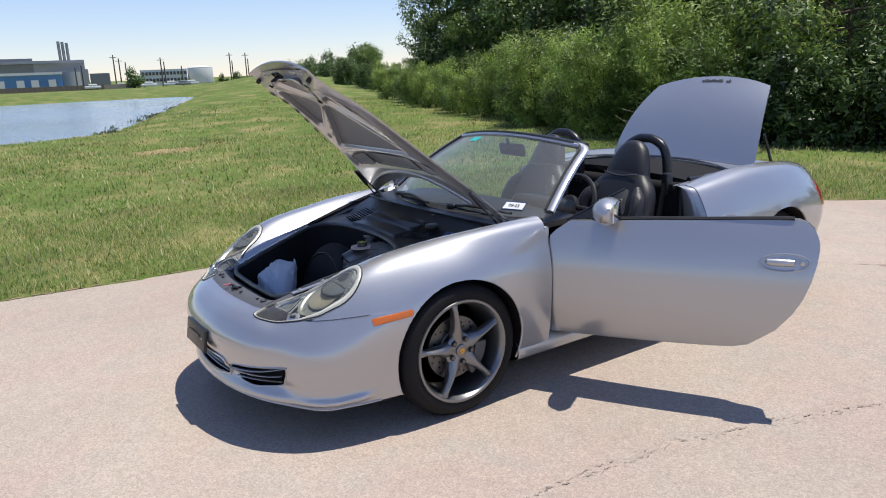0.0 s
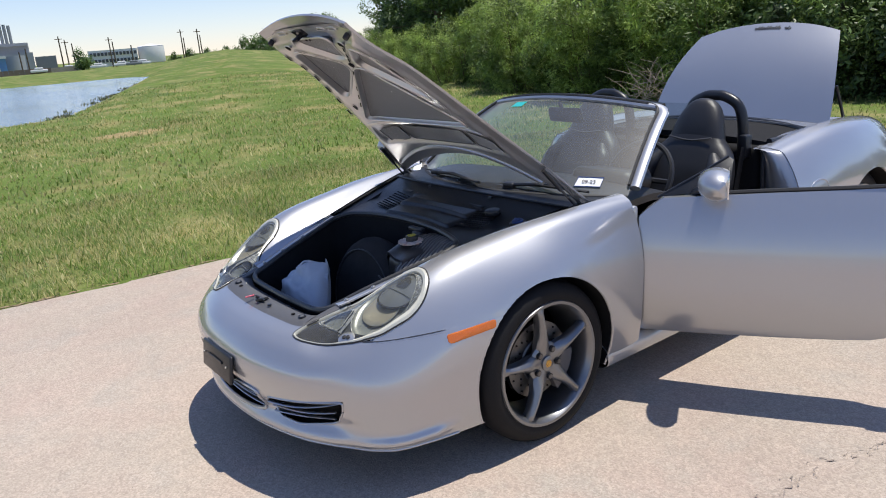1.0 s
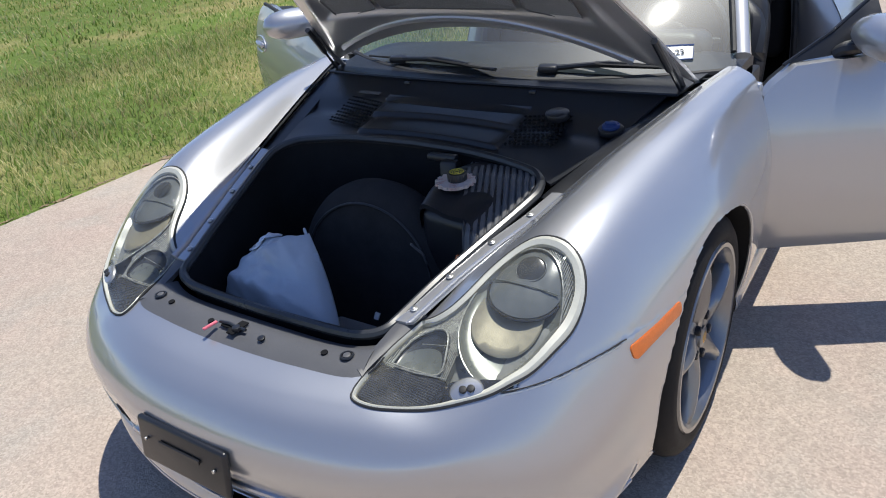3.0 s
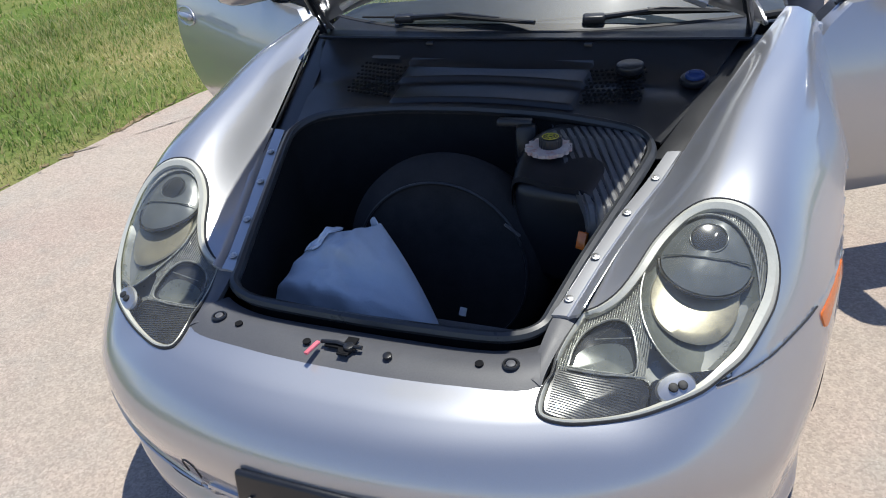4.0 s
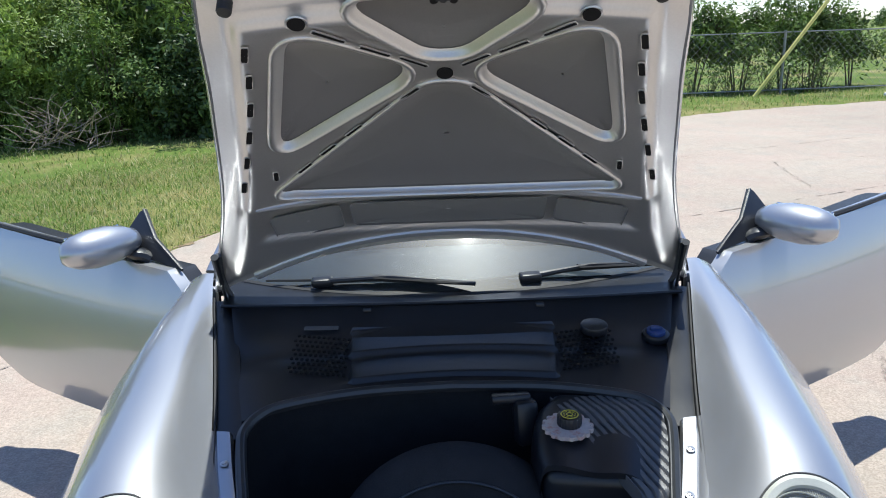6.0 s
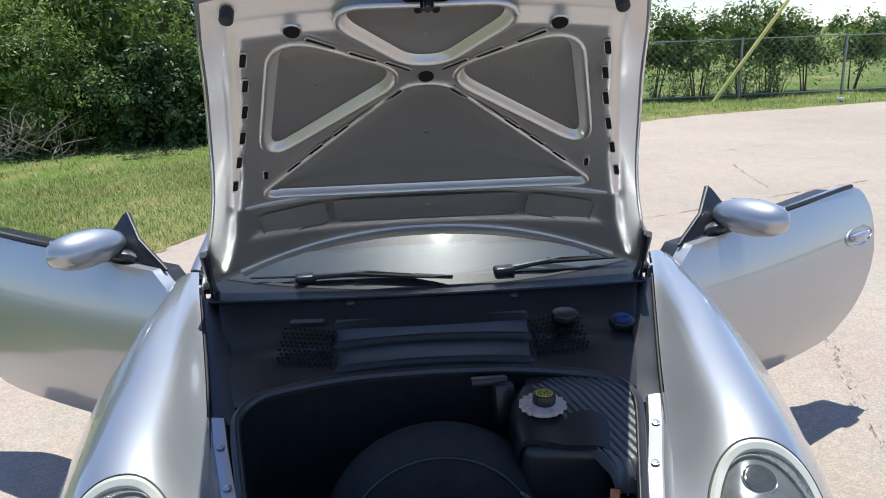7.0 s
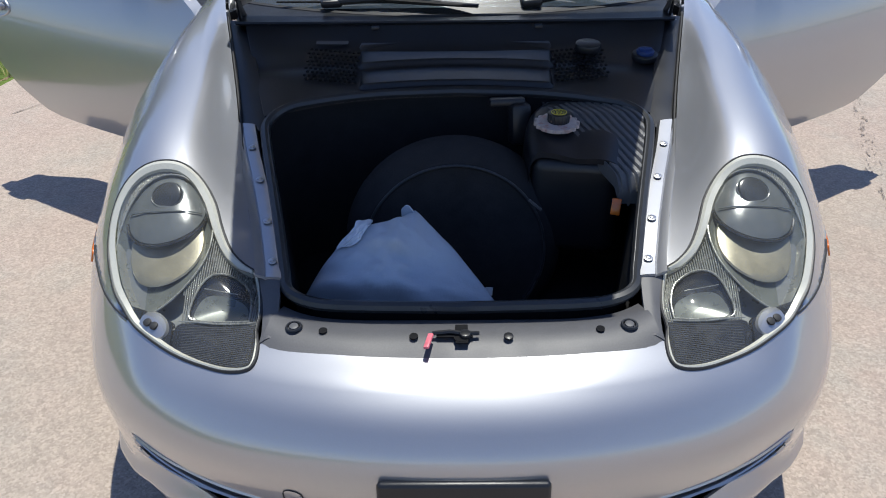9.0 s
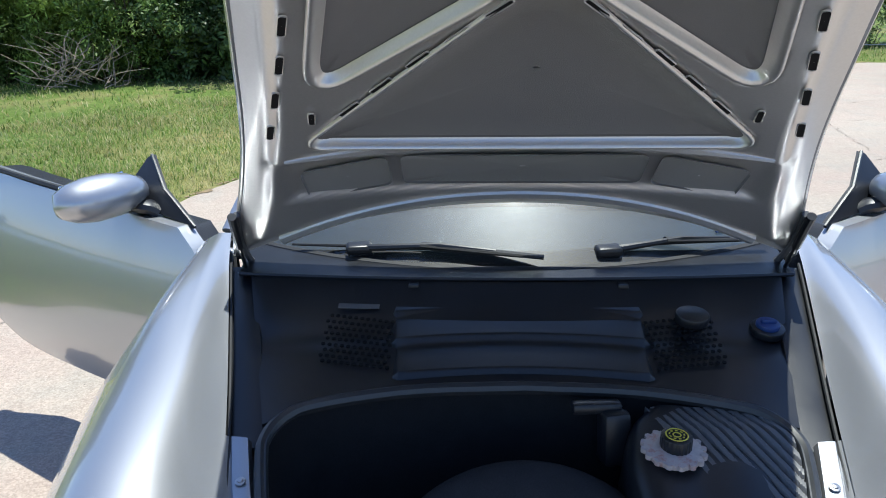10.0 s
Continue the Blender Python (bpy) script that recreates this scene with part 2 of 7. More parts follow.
def tube(path, radius, sides=8, closed=False, flat=1.0, ref=(0, 0, 1)):
    """A round bar along a path; radius: one, or one a point; flat squeezes it along ref."""
    p = np.asarray(path, float)
    n = len(p)
    rad = np.broadcast_to(np.asarray(radius, float), (n,))
    bm = bmesh.new()
    rings = []
    for i in range(n):
        a, b = (p[(i - 1) % n], p[(i + 1) % n]) if closed else (p[max(i - 1, 0)], p[min(i + 1, n - 1)])
        d = (b - a) / max(np.linalg.norm(b - a), 1e-9)
        r = np.array(ref, float)
        if abs(d @ r) > 0.95:
            r = np.array((1.0, 0, 0)) if abs(d[0]) < 0.9 else np.array((0, 1.0, 0))
        s = np.cross(d, r)
        s /= np.linalg.norm(s)
        u = np.cross(s, d)
        rings.append([bm.verts.new(p[i] + rad[i] * (math.cos(k) * s + flat * math.sin(k) * u)) for k in np.arange(sides) * 2 * math.pi / sides])
    for i in range(n if closed else n - 1):
        a, b = rings[i], rings[(i + 1) % n]
        for k in range(sides):
            bm.faces.new((a[k], a[(k + 1) % sides], b[(k + 1) % sides], b[k]))
    if not closed:
        bm.faces.new(rings[0][::-1])
        bm.faces.new(rings[-1])
    bmesh.ops.recalc_face_normals(bm, faces=bm.faces)
    return bm


def lathe(profile, n=48, closed=False, caps=True):
    """A solid of rotation about x: profile of (x, radius)."""
    bm = bmesh.new()
    rings = [[bm.verts.new((x, r * math.cos(a), r * math.sin(a))) for a in np.arange(n) * 2 * math.pi / n] for x, r in profile]
    pairs = list(zip(rings, rings[1:])) + ([(rings[-1], rings[0])] if closed else [])
    for a, b in pairs:
        for k in range(n):
            bm.faces.new((a[k], a[(k + 1) % n], b[(k + 1) % n], b[k]))
    if caps and not closed:
        for ring in (rings[0], rings[-1]):
            bm.faces.new(ring)
    bmesh.ops.remove_doubles(bm, verts=bm.verts, dist=1e-5)
    bmesh.ops.recalc_face_normals(bm, faces=bm.faces)
    return bm


def block(size, at=(0, 0, 0), bevel=0.01, segments=2, turn=(0, 0, 0)):
    """A box with rounded edges."""
    bm = bmesh.new()
    bmesh.ops.create_cube(bm, size=1, matrix=Matrix.Diagonal((*size, 1)))
    if bevel:
        bmesh.ops.bevel(bm, geom=bm.edges[:], offset=min(bevel, min(size) * 0.49), segments=segments, affect="EDGES", profile=0.5)
    bm.transform(pose(*at, *turn))
    return bm


def disc(radius, depth, at, way, n=24, bevel=0.0, radius2=None):
    """A short round bar whose axis points along way, from at."""
    bm = bmesh.new()
    bmesh.ops.create_cone(bm, cap_ends=True, segments=n, radius1=radius, radius2=radius if radius2 is None else radius2, depth=depth)
    if bevel:
        bmesh.ops.bevel(bm, geom=[e for e in bm.edges if len(e.link_faces) == 2 and e.calc_face_angle(0) > 0.8], offset=bevel, segments=2, affect="EDGES", profile=0.5)
    q = Vector(way).to_track_quat("Z", "Y").to_matrix().to_4x4()
    bm.transform(Matrix.Translation(at) @ q)
    return bm


def plate(outline, thickness, bevel=0.0):
    """A flat piece from a 2D outline in x, y; its top at z = 0."""
    bm = bmesh.new()
    top = bm.faces.new([bm.verts.new((x, y, 0)) for x, y in outline])
    out = bmesh.ops.extrude_face_region(bm, geom=[top])
    bmesh.ops.translate(bm, verts=[v for v in out["geom"] if isinstance(v, bmesh.types.BMVert)], vec=(0, 0, -thickness))
    bmesh.ops.recalc_face_normals(bm, faces=bm.faces)
    if bevel:
        bmesh.ops.bevel(bm, geom=[e for e in bm.edges if len(e.link_faces) == 2 and e.calc_face_angle(0) > 0.8], offset=bevel, segments=2, affect="EDGES", profile=0.5)
    return bm


def merged(*bms):
    out = bms[0]
    for b in bms[1:]:
        me = bpy.data.meshes.new("join")
        b.to_mesh(me)
        b.free()
        out.from_mesh(me)
        bpy.data.meshes.remove(me)
    return out


def flipped(bm):
    """The mirror image across the car's middle."""
    bm.transform(Matrix.Diagonal((-1, 1, 1, 1)))
    bmesh.ops.reverse_faces(bm, faces=bm.faces[:])
    return bm


def part(name, bm, mat, parent=None, label="", sharp=35):
    """Links a bmesh as one mesh object under a thing or under a part."""
    me = bpy.data.meshes.new(name)
    bm.to_mesh(me)
    bm.free()
    me.materials.append(mat)
    me.shade_smooth()
    me.set_sharp_from_angle(angle=radians(sharp))
    ob = new(name, me)
    ob.parent = parent
    return tagged(ob, label=label)


def thing(name, label, category, at=(0, 0, 0), group="", kind=""):
    ob = new(name)
    ob.location = at
    ob.empty_display_size = 0.1
    return tagged(ob, label=label, category=category, group=group, kind=kind)


# ---- ground ----
def concrete(name, tones, pits):
    """Weathered concrete: drifting warm, pink and grey tones, speckled aggregate and small dark pits."""
    m = bpy.data.materials.new(name)
    m.use_nodes = True
    n, l = m.node_tree.nodes, m.node_tree.links
    b = n["Principled BSDF"]
    b.inputs["Roughness"].default_value, b.inputs["Specular IOR Level"].default_value = 0.88, 0.3
    tc = n.new("ShaderNodeTexCoord")

    def noisy(scale, detail, lo, hi, a=0.0, c=1.0):
        t, r = n.new("ShaderNodeTexNoise"), n.new("ShaderNodeMapRange")
        t.inputs["Scale"].default_value, t.inputs["Detail"].default_value, t.inputs["Roughness"].default_value = scale, detail, 0.62
        l.new(tc.outputs["Object"], t.inputs["Vector"])
        for key, value in zip(("From Min", "From Max", "To Min", "To Max"), (lo, hi, a, c)):
            r.inputs[key].default_value = value
        l.new(t.outputs["Fac"], r.inputs["Value"])
        return r.outputs[0]

    def mix(fac, a, c, blend="MIX"):
        x = n.new("ShaderNodeMix")
        x.data_type, x.blend_type = "RGBA", blend
        for sock, value in ((x.inputs[0], fac), (x.inputs[6], a), (x.inputs[7], c)):
            if isinstance(value, (tuple, float)):
                sock.default_value = value
            else:
                l.new(value, sock)
        return x.outputs[2]

    def cells(scale, lo, hi):
        v, s, r = n.new("ShaderNodeTexVoronoi"), n.new("ShaderNodeSeparateColor"), n.new("ShaderNodeMapRange")
        v.inputs["Scale"].default_value = scale
        l.new(tc.outputs["Object"], v.inputs["Vector"])
        l.new(v.outputs["Color"], s.inputs[0])
        for key, value in zip(("From Min", "From Max", "To Min", "To Max"), (0, 1, lo, hi)):
            r.inputs[key].default_value = value
        l.new(s.outputs[0], r.inputs["Value"])
        return r.outputs[0]

    col = mix(noisy(1.1, 5, 0.40, 0.62), (*tones[0], 1), (*tones[1], 1))
    col = mix(noisy(2.7, 6, 0.50, 0.68), col, (*tones[2], 1))
    for value in (cells(170, 0.82, 1.15), cells(80, 0.93, 1.06), noisy(0.35, 4, 0.3, 0.7, 0.90, 1.08), noisy(9, 5, 0.3, 0.7, 0.95, 1.04)):
        col = mix(1.0, col, value, "MULTIPLY")
    col = mix(noisy(75, 2, 0.70, 0.76, 0, 0.75), col, (*pits, 1))
    col = mix(noisy(14, 3, 0.735, 0.76, 0, 0.45), col, (*pits, 1))
    l.new(col, b.inputs["Base Color"])
    bp = n.new("ShaderNodeBump")
    bp.inputs["Strength"].default_value, bp.inputs["Distance"].default_value = 0.55, 0.006
    l.new(noisy(130, 4, 0, 1), bp.inputs["Height"])
    l.new(bp.outputs[0], b.inputs["Normal"])
    return m


CONCRETE = concrete("sunlit_concrete", ((0.440, 0.370, 0.303), (0.440, 0.350, 0.290), (0.405, 0.354, 0.298)), (0.15, 0.125, 0.105))
GRASS = material("mown_grass_ground", (0.115, 0.165, 0.036), 0.9, vary=0.35, size=2.5, grain=0.05, bump=0.6, bump_size=0.05,
                 dark=(0.27, 0.24, 0.10), dark_size=1.6, dark_at=0.485, spec=0.15)
WATER = material("pond_water", (0.20, 0.25, 0.30), 0.12, vary=0.06, size=20, grain=0.5, bump=0.15, bump_size=0.4, spec=0.5)

# the edge between concrete and grass: along the car's far side, then curving away with the road
EDGE = spline([(-3.35, -14), (-3.1, -6), (-2.90, -2.4), (-2.78, -0.8), (-2.70, 0.4), (-2.55, 2.0), (-2.15, 3.6), (-1.30, 5.4), (-0.30, 6.6),
               (1.6, 8.6), (4.1, 11.2), (8.6, 12.6), (16, 14.0), (40, 16)], 120)


def off_road(x, y):
    """How far (x, y) lies beyond the concrete's edge, on the grass side; minus on the concrete."""
    d = np.hypot(EDGE[:, 0] - x, EDGE[:, 1] - y)
    i = int(np.clip(d.argmin(), 1, len(EDGE) - 2))
    ax, ay = EDGE[i + 1] - EDGE[i - 1]
    return math.copysign(d[i], ax * (y - EDGE[i, 1]) - ay * (x - EDGE[i, 0]))


def pond_depth(x, y):
    """1 in the pond, 0 outside it, with sloping banks between."""
    bank = 2.0 - 0.385 * (x + 21.6)
    return float(np.clip((bank - y) / 3.0 + 0.5, 0, 1) * np.clip((-21.3 - x) / 2.0 + 0.5, 0, 1) * np.clip((x + 72) / 4.0 + 0.5, 0, 1))


def height(x, y):
    s = off_road(x, y) if abs(x) < 60 and abs(y) < 60 else 20.0
    rise = 0.02 * np.clip(s / 0.25, -2, 1)
    bumps = 0.06 * noise.noise((x * 0.35, y * 0.35, 0)) * np.clip((s - 0.8) / 4, 0, 1)
    far = -1.2 * np.clip((math.hypot(x, y) - 120) / 180, 0, 1)
    d = pond_depth(x, y)
    along = np.clip((-x - 14) / 40, 0, 1)
    crest = 7.5 - 0.40 * (x + 21.6)
    ridge = 1.15 * along * math.exp(-((y - crest) / 6.5) ** 2) * np.clip((x + 160) / 60, 0, 1)
    bank = 0.45 * np.clip((-74 - x) / 18, 0, 1) * np.clip((x + 150) / 40, 0, 1)
    return rise + bumps + far + (ridge + bank) * (1 - d) - 0.10 * np.clip((-x - 12) / 10, 0, 1) * (y < crest) - 0.6 * d


def ground_sheet():
    steps = np.unique(np.concatenate([np.arange(-8, 20, 0.35), np.arange(-60, 40, 2.2), np.arange(-150, 150, 7), (-2500, -1200, -700, -400, -250, 250, 400, 700, 1200, 2500)]))
    xs = np.unique(np.concatenate([np.arange(-12, 12, 0.35), np.arange(-60, 40, 2.2), np.arange(-150, 150, 7), (-2500, -1200, -700, -400, -250, 250, 400, 700, 1200, 2500)]))
    keepers = [v for k, v in enumerate(xs) if k == 0 or v - xs[k - 1] > 0.05]
    g = np.array([[(x, y, height(x, y)) for y in steps] for x in keepers])
    return sheet(g)


tagged(part("ground", ground_sheet(), GRASS), "mown green and straw-coloured grass around the road and pond", "ground", kind="structure")
road_xy = [tuple(p) for p in EDGE] + [(60, -14), (20, -40), (-3.6, -40)]
bm = plate(road_xy, 0.14)
tagged(part("road", bm, CONCRETE), "pale sun-bleached concrete road with fine cracks", "road", kind="structure")
bm = bmesh.new()
bm.faces.new([bm.verts.new(v) for v in ((-15, 30, -0.25), (-15, -90, -0.25), (-90, -90, -0.25), (-90, 60, -0.25))])
tagged(part("water", bm, WATER), "pale blue calm retention pond water", "water", kind="structure")


from mathutils.bvhtree import BVHTree

# ---- the car ----
car = thing("sports_car", "silver two-seat convertible with hood, doors and rear lid open", "car")
HUB_Z, TRACK, WHEELBASE = 0.312, 0.80, 2.415

# half of the front body: rows from the nose's middle back to the door, points from the hood's edge outwards and down
FRONT = np.array([
    [(0.00, -0.790, 0.565), (0.00, -0.860, 0.548), (0.00, -0.918, 0.508), (0.00, -0.950, 0.430), (0.00, -0.930, 0.300), (0.00, -0.915, 0.200)],
    [(0.20, -0.782, 0.567), (0.20, -0.850, 0.548), (0.205, -0.905, 0.508), (0.215, -0.936, 0.430), (0.215, -0.915, 0.300), (0.213, -0.900, 0.200)],
    [(0.345, -0.750, 0.568), (0.385, -0.802, 0.545), (0.405, -0.850, 0.505), (0.425, -0.880, 0.430), (0.43, -0.858, 0.300), (0.425, -0.845, 0.196)],
    [(0.360, -0.665, 0.583), (0.460, -0.722, 0.560), (0.545, -0.770, 0.510), (0.575, -0.795, 0.430), (0.585, -0.778, 0.300), (0.575, -0.763, 0.190)],
    [(0.385, -0.575, 0.605), (0.510, -0.622, 0.622), (0.612, -0.660, 0.565), (0.680, -0.692, 0.430), (0.693, -0.675, 0.300), (0.68, -0.655, 0.170)],
    [(0.425, -0.440, 0.655), (0.550, -0.470, 0.705), (0.664, -0.520, 0.645), (0.748, -0.566, 0.450), (0.750, -0.556, 0.300), (0.737, -0.540, 0.175)],
    [(0.470, -0.280, 0.695), (0.580, -0.300, 0.765), (0.698, -0.330, 0.725), (0.796, -0.362, 0.540), (0.800, -0.357, 0.330), (0.782, -0.345, 0.180)],
    [(0.528, -0.050, 0.747), (0.615, -0.040, 0.805), (0.726, -0.020, 0.780), (0.835, 0.000, 0.630), (0.842, 0.000, 0.360), (0.815, 0.000, 0.180)],
    [(0.588, 0.170, 0.792), (0.662, 0.180, 0.828), (0.750, 0.190, 0.800), (0.836, 0.200, 0.630), (0.836, 0.210, 0.360), (0.800, 0.210, 0.180)],
    [(0.650, 0.390, 0.828), (0.702, 0.400, 0.841), (0.768, 0.410, 0.800), (0.836, 0.420, 0.620), (0.834, 0.420, 0.380), (0.812, 0.420, 0.225)],
    [(0.690, 0.545, 0.846), (0.728, 0.542, 0.842), (0.778, 0.538, 0.795), (0.830, 0.532, 0.610), (0.828, 0.528, 0.380), (0.810, 0.525, 0.230)],
])
whole_front = np.concatenate([FRONT[:0:-1] * np.array((-1, 1, 1)), FRONT])
front_grid = net(whole_front, 379, 130)[189:]


def crease(g):
    """The flare at the bumper's corner, its chin and the hollow above it, pressed into the skin."""
    out = normals(g)
    out = out * np.sign((out * np.array((0.6, -0.6, 0.2))).sum(axis=2, keepdims=True))
    x, y, z = g[..., 0], g[..., 1], g[..., 2]
    flare = 0.019 * np.exp(-((z - 0.205 - 0.018 * np.clip((y + 0.6) / 0.2, 0, 1)) / 0.021) ** 2) * np.clip((y + 0.74) / 0.10, 0, 1) * np.clip((-0.40 - y) / 0.10, 0, 1) * (x > 0.45)
    front = np.clip((-0.62 - y) / 0.08, 0, 1)
    chin = front * (0.012 * np.exp(-((z - 0.212) / 0.024) ** 2) - 0.022 * np.exp(-((z - 0.272) / 0.030) ** 2) * np.clip((0.66 - x) / 0.1, 0, 1))
    return g + out * (flare + chin)[..., None]


front_grid = crease(front_grid)


def arch(p, y0, r=0.338):
    return (p[1] - y0) ** 2 + (p[2] - HUB_Z) ** 2 > r * r or p[0] < 0.6


def seam_height(y):
    """The height of the joint between bumper and fender."""
    return 0.560 + 0.012 * np.clip((y + 0.64) / 0.2, 0, 1)


def shell(g, keep, depth):
    """A painted panel: a grid with its edges turned in."""
    return sheet(g, keep, g - depth * normals(g), snap=snapped)


def snapped(p):
    """Moves a panel's edge point onto the wheel arch or the bumper's joint."""
    for y0, r in ((0.0, 0.338), (WHEELBASE, 0.345)):
        d = math.hypot(p[1] - y0, p[2] - HUB_Z)
        if abs(d - r) < 0.014 and abs(p[0]) > 0.6:
            return (p[0], y0 + (p[1] - y0) * r / d, HUB_Z + (p[2] - HUB_Z) * r / d)
    if -0.67 < p[1] < -0.2 and abs(p[2] - seam_height(p[1])) < 0.010 and abs(p[0]) > 0.5:
        return (p[0], p[1], seam_height(p[1]))
    return p


front_normal = normals(front_grid)
way_out = 1 if front_normal[40, 40] @ np.array((0.5, -0.6, 0.3)) > 0 else -1


# outline of the left headlight from above, and of the bumper's openings from the front
LAMP = spline([(0.388, -0.583), (0.412, -0.572), (0.438, -0.550), (0.460, -0.512), (0.485, -0.455), (0.518, -0.412), (0.557, -0.390), (0.597, -0.387), (0.637, -0.397),
               (0.670, -0.422), (0.688, -0.462), (0.687, -0.512), (0.671, -0.562), (0.648, -0.612), (0.620, -0.650), (0.584, -0.692), (0.527, -0.733),
               (0.457, -0.771), (0.405, -0.795), (0.366, -0.800), (0.351, -0.786), (0.352, -0.74), (0.362, -0.66), (0.380, -0.592), (0.388, -0.583)], 120)[:-1]
GRILLE = [(0.284, 0.318), (0.308, 0.332), (0.420, 0.346), (0.540, 0.362), (0.612, 0.372), (0.602, 0.325), (0.560, 0.272), (0.420, 0.246), (0.318, 0.252), (0.286, 0.285)]
MOUTH = [(0.0, 0.350), (0.222, 0.344), (0.246, 0.316), (0.236, 0.272), (0.208, 0.250), (0.0, 0.240)]


def inside(poly, x, y):
    """Whether (x, y) lies in a polygon."""
    hit = False
    for (ax, ay), (bx, by) in zip(poly, [*poly[1:], poly[0]]):
        if (ay > y) != (by > y) and x < (bx - ax) * (y - ay) / (by - ay) + ax:
            hit = not hit
    return hit


def cut_out(p):
    return (p[2] > 0.52 and 0.34 < p[0] < 0.70 and -0.81 < p[1] < -0.38 and inside(LAMP, p[0], p[1])) or (p[1] < -0.6 and 0.24 < p[2] < 0.38 and (inside(GRILLE, p[0], p[2]) or inside(MOUTH, p[0], p[2])))


def below_seam(p):
    return p[1] < -0.20 and (p[2] < seam_height(p[1]) or p[1] < -0.655)


def in_bumper(p):
    return below_seam(p) and arch(p, 0.0) and not cut_out(p)


def in_fender(p):
    return not below_seam(p) and arch(p, 0.0) and p[2] > 0.19 and not cut_out(p)


for side in (1, -1):
    bm = shell(front_grid, lambda p: in_fender(p), 0.004 * way_out)
    part("fender", bm if side > 0 else flipped(bm), PAINT, car, "silver front fender")
both_sides = np.concatenate([front_grid[:0:-1] * np.array((-1, 1, 1)), front_grid])
bumper = part("front_bumper", shell(both_sides, lambda p: in_bumper(np.abs(p) * np.array((1, 0, 0)) + p * np.array((0, 1, 1))), 0.004 * way_out), PAINT, car, "silver front bumper")

# rear body, rows from the door's rear edge back round the tail to its middle
REAR = np.array([
    [(0.640, 1.720, 0.850), (0.700, 1.715, 0.850), (0.780, 1.705, 0.815), (0.868, 1.690, 0.620), (0.855, 1.620, 0.380), (0.800, 1.560, 0.190)],
    [(0.630, 1.900, 0.872), (0.705, 1.900, 0.878), (0.800, 1.900, 0.840), (0.890, 1.890, 0.640), (0.870, 1.880, 0.380), (0.810, 1.870, 0.190)],
    [(0.610, 2.150, 0.882), (0.700, 2.150, 0.905), (0.810, 2.150, 0.860), (0.900, 2.150, 0.640), (0.880, 2.150, 0.380), (0.810, 2.150, 0.190)],
    [(0.590, 2.420, 0.872), (0.680, 2.420, 0.905), (0.800, 2.420, 0.862), (0.898, 2.420, 0.640), (0.880, 2.420, 0.380), (0.810, 2.420, 0.200)],
    [(0.560, 2.700, 0.850), (0.650, 2.720, 0.885), (0.760, 2.730, 0.840), (0.865, 2.740, 0.640), (0.850, 2.740, 0.400), (0.800, 2.740, 0.230)],
    [(0.520, 2.920, 0.820), (0.600, 2.960, 0.850), (0.690, 2.990, 0.790), (0.790, 3.020, 0.600), (0.780, 3.000, 0.400), (0.720, 2.960, 0.250)],
    [(0.400, 3.060, 0.795), (0.450, 3.120, 0.815), (0.520, 3.170, 0.750), (0.600, 3.220, 0.580), (0.590, 3.200, 0.400), (0.540, 3.140, 0.260)],
    [(0.000, 3.120, 0.790), (0.000, 3.180, 0.810), (0.000, 3.240, 0.740), (0.000, 3.300, 0.570), (0.000, 3.280, 0.400), (0.000, 3.210, 0.260)],
])
rear_grid = net(REAR, 110, 60)
for side in (1, -1):
    bm = shell(rear_grid, lambda p: arch(p, WHEELBASE, 0.345), 0.004)
    part("rear_quarter", bm if side > 0 else flipped(bm), PAINT, car, "silver rear quarter panel")

# doors: s runs back from the hinge, z up
DOOR_S = (0.0, 0.03, 0.09, 0.25, 0.5, 0.75, 0.85, 0.914, 1.024, 1.09, 1.124, 1.150, 1.167, 1.173)
DOOR_LO = (0.268, 0.268, 0.269, 0.272, 0.280, 0.290, 0.298, 0.316, 0.403, 0.490, 0.555, 0.630, 0.705, 0.760)
DOOR_HI = (0.760, 0.790, 0.832, 0.842, 0.857, 0.868, 0.873, 0.876, 0.881, 0.880, 0.868, 0.845, 0.810, 0.785)


def door_out(s, z):
    """How far the outer skin bulges."""
    return -0.085 * max(0, (z - 0.56) / 0.32) ** 1.7 - 0.05 * max(0, (0.50 - z) / 0.23) ** 2 + 0.018 * math.sin(math.pi * min(1, max(0, s / 1.17)))


def door_grid(extra):
    ss = np.unique(np.concatenate([np.linspace(0, 1.173, 50), DOOR_S]))
    lo, hi = np.interp(ss, DOOR_S, DOOR_LO), np.interp(ss, DOOR_S, DOOR_HI)
    return np.array([[(door_out(s, a + (b - a) * k) + extra, s, a + (b - a) * k) for k in np.linspace(0, 1, 26)] for s, a, b in zip(ss, lo, hi)])


doors = []
for side, turn in ((1, 59.0), (-1, 60.5)):
    at = pose(0.808, 0.528, 0, 0, 0, -turn)
    bm = sheet(door_grid(0), back=door_grid(-0.045))
    bm.transform(at)
    door = part("door", bm if side > 0 else flipped(bm), PAINT, car, "open silver door")
    bm = sheet(door_grid(-0.048) * np.array((1, 0.97, 0.97)) + np.array((0, 0.012, 0.012)), back=door_grid(-0.13) * np.array((1, 0.94, 0.94)) + np.array((0, 0.03, 0.03)))
    bm.transform(at)
    part("inner_panel", bm if side > 0 else flipped(bm), LEATHER, door, "black door lining")
    doors.append((door, side, at))

# hood, modelled shut and then swung up about its rear edge
HINGE = (0.0, 0.42, 0.832)
HOOD_UP = 54.0
edge = front_grid[:, 0]
order = np.argsort(edge[:, 1])


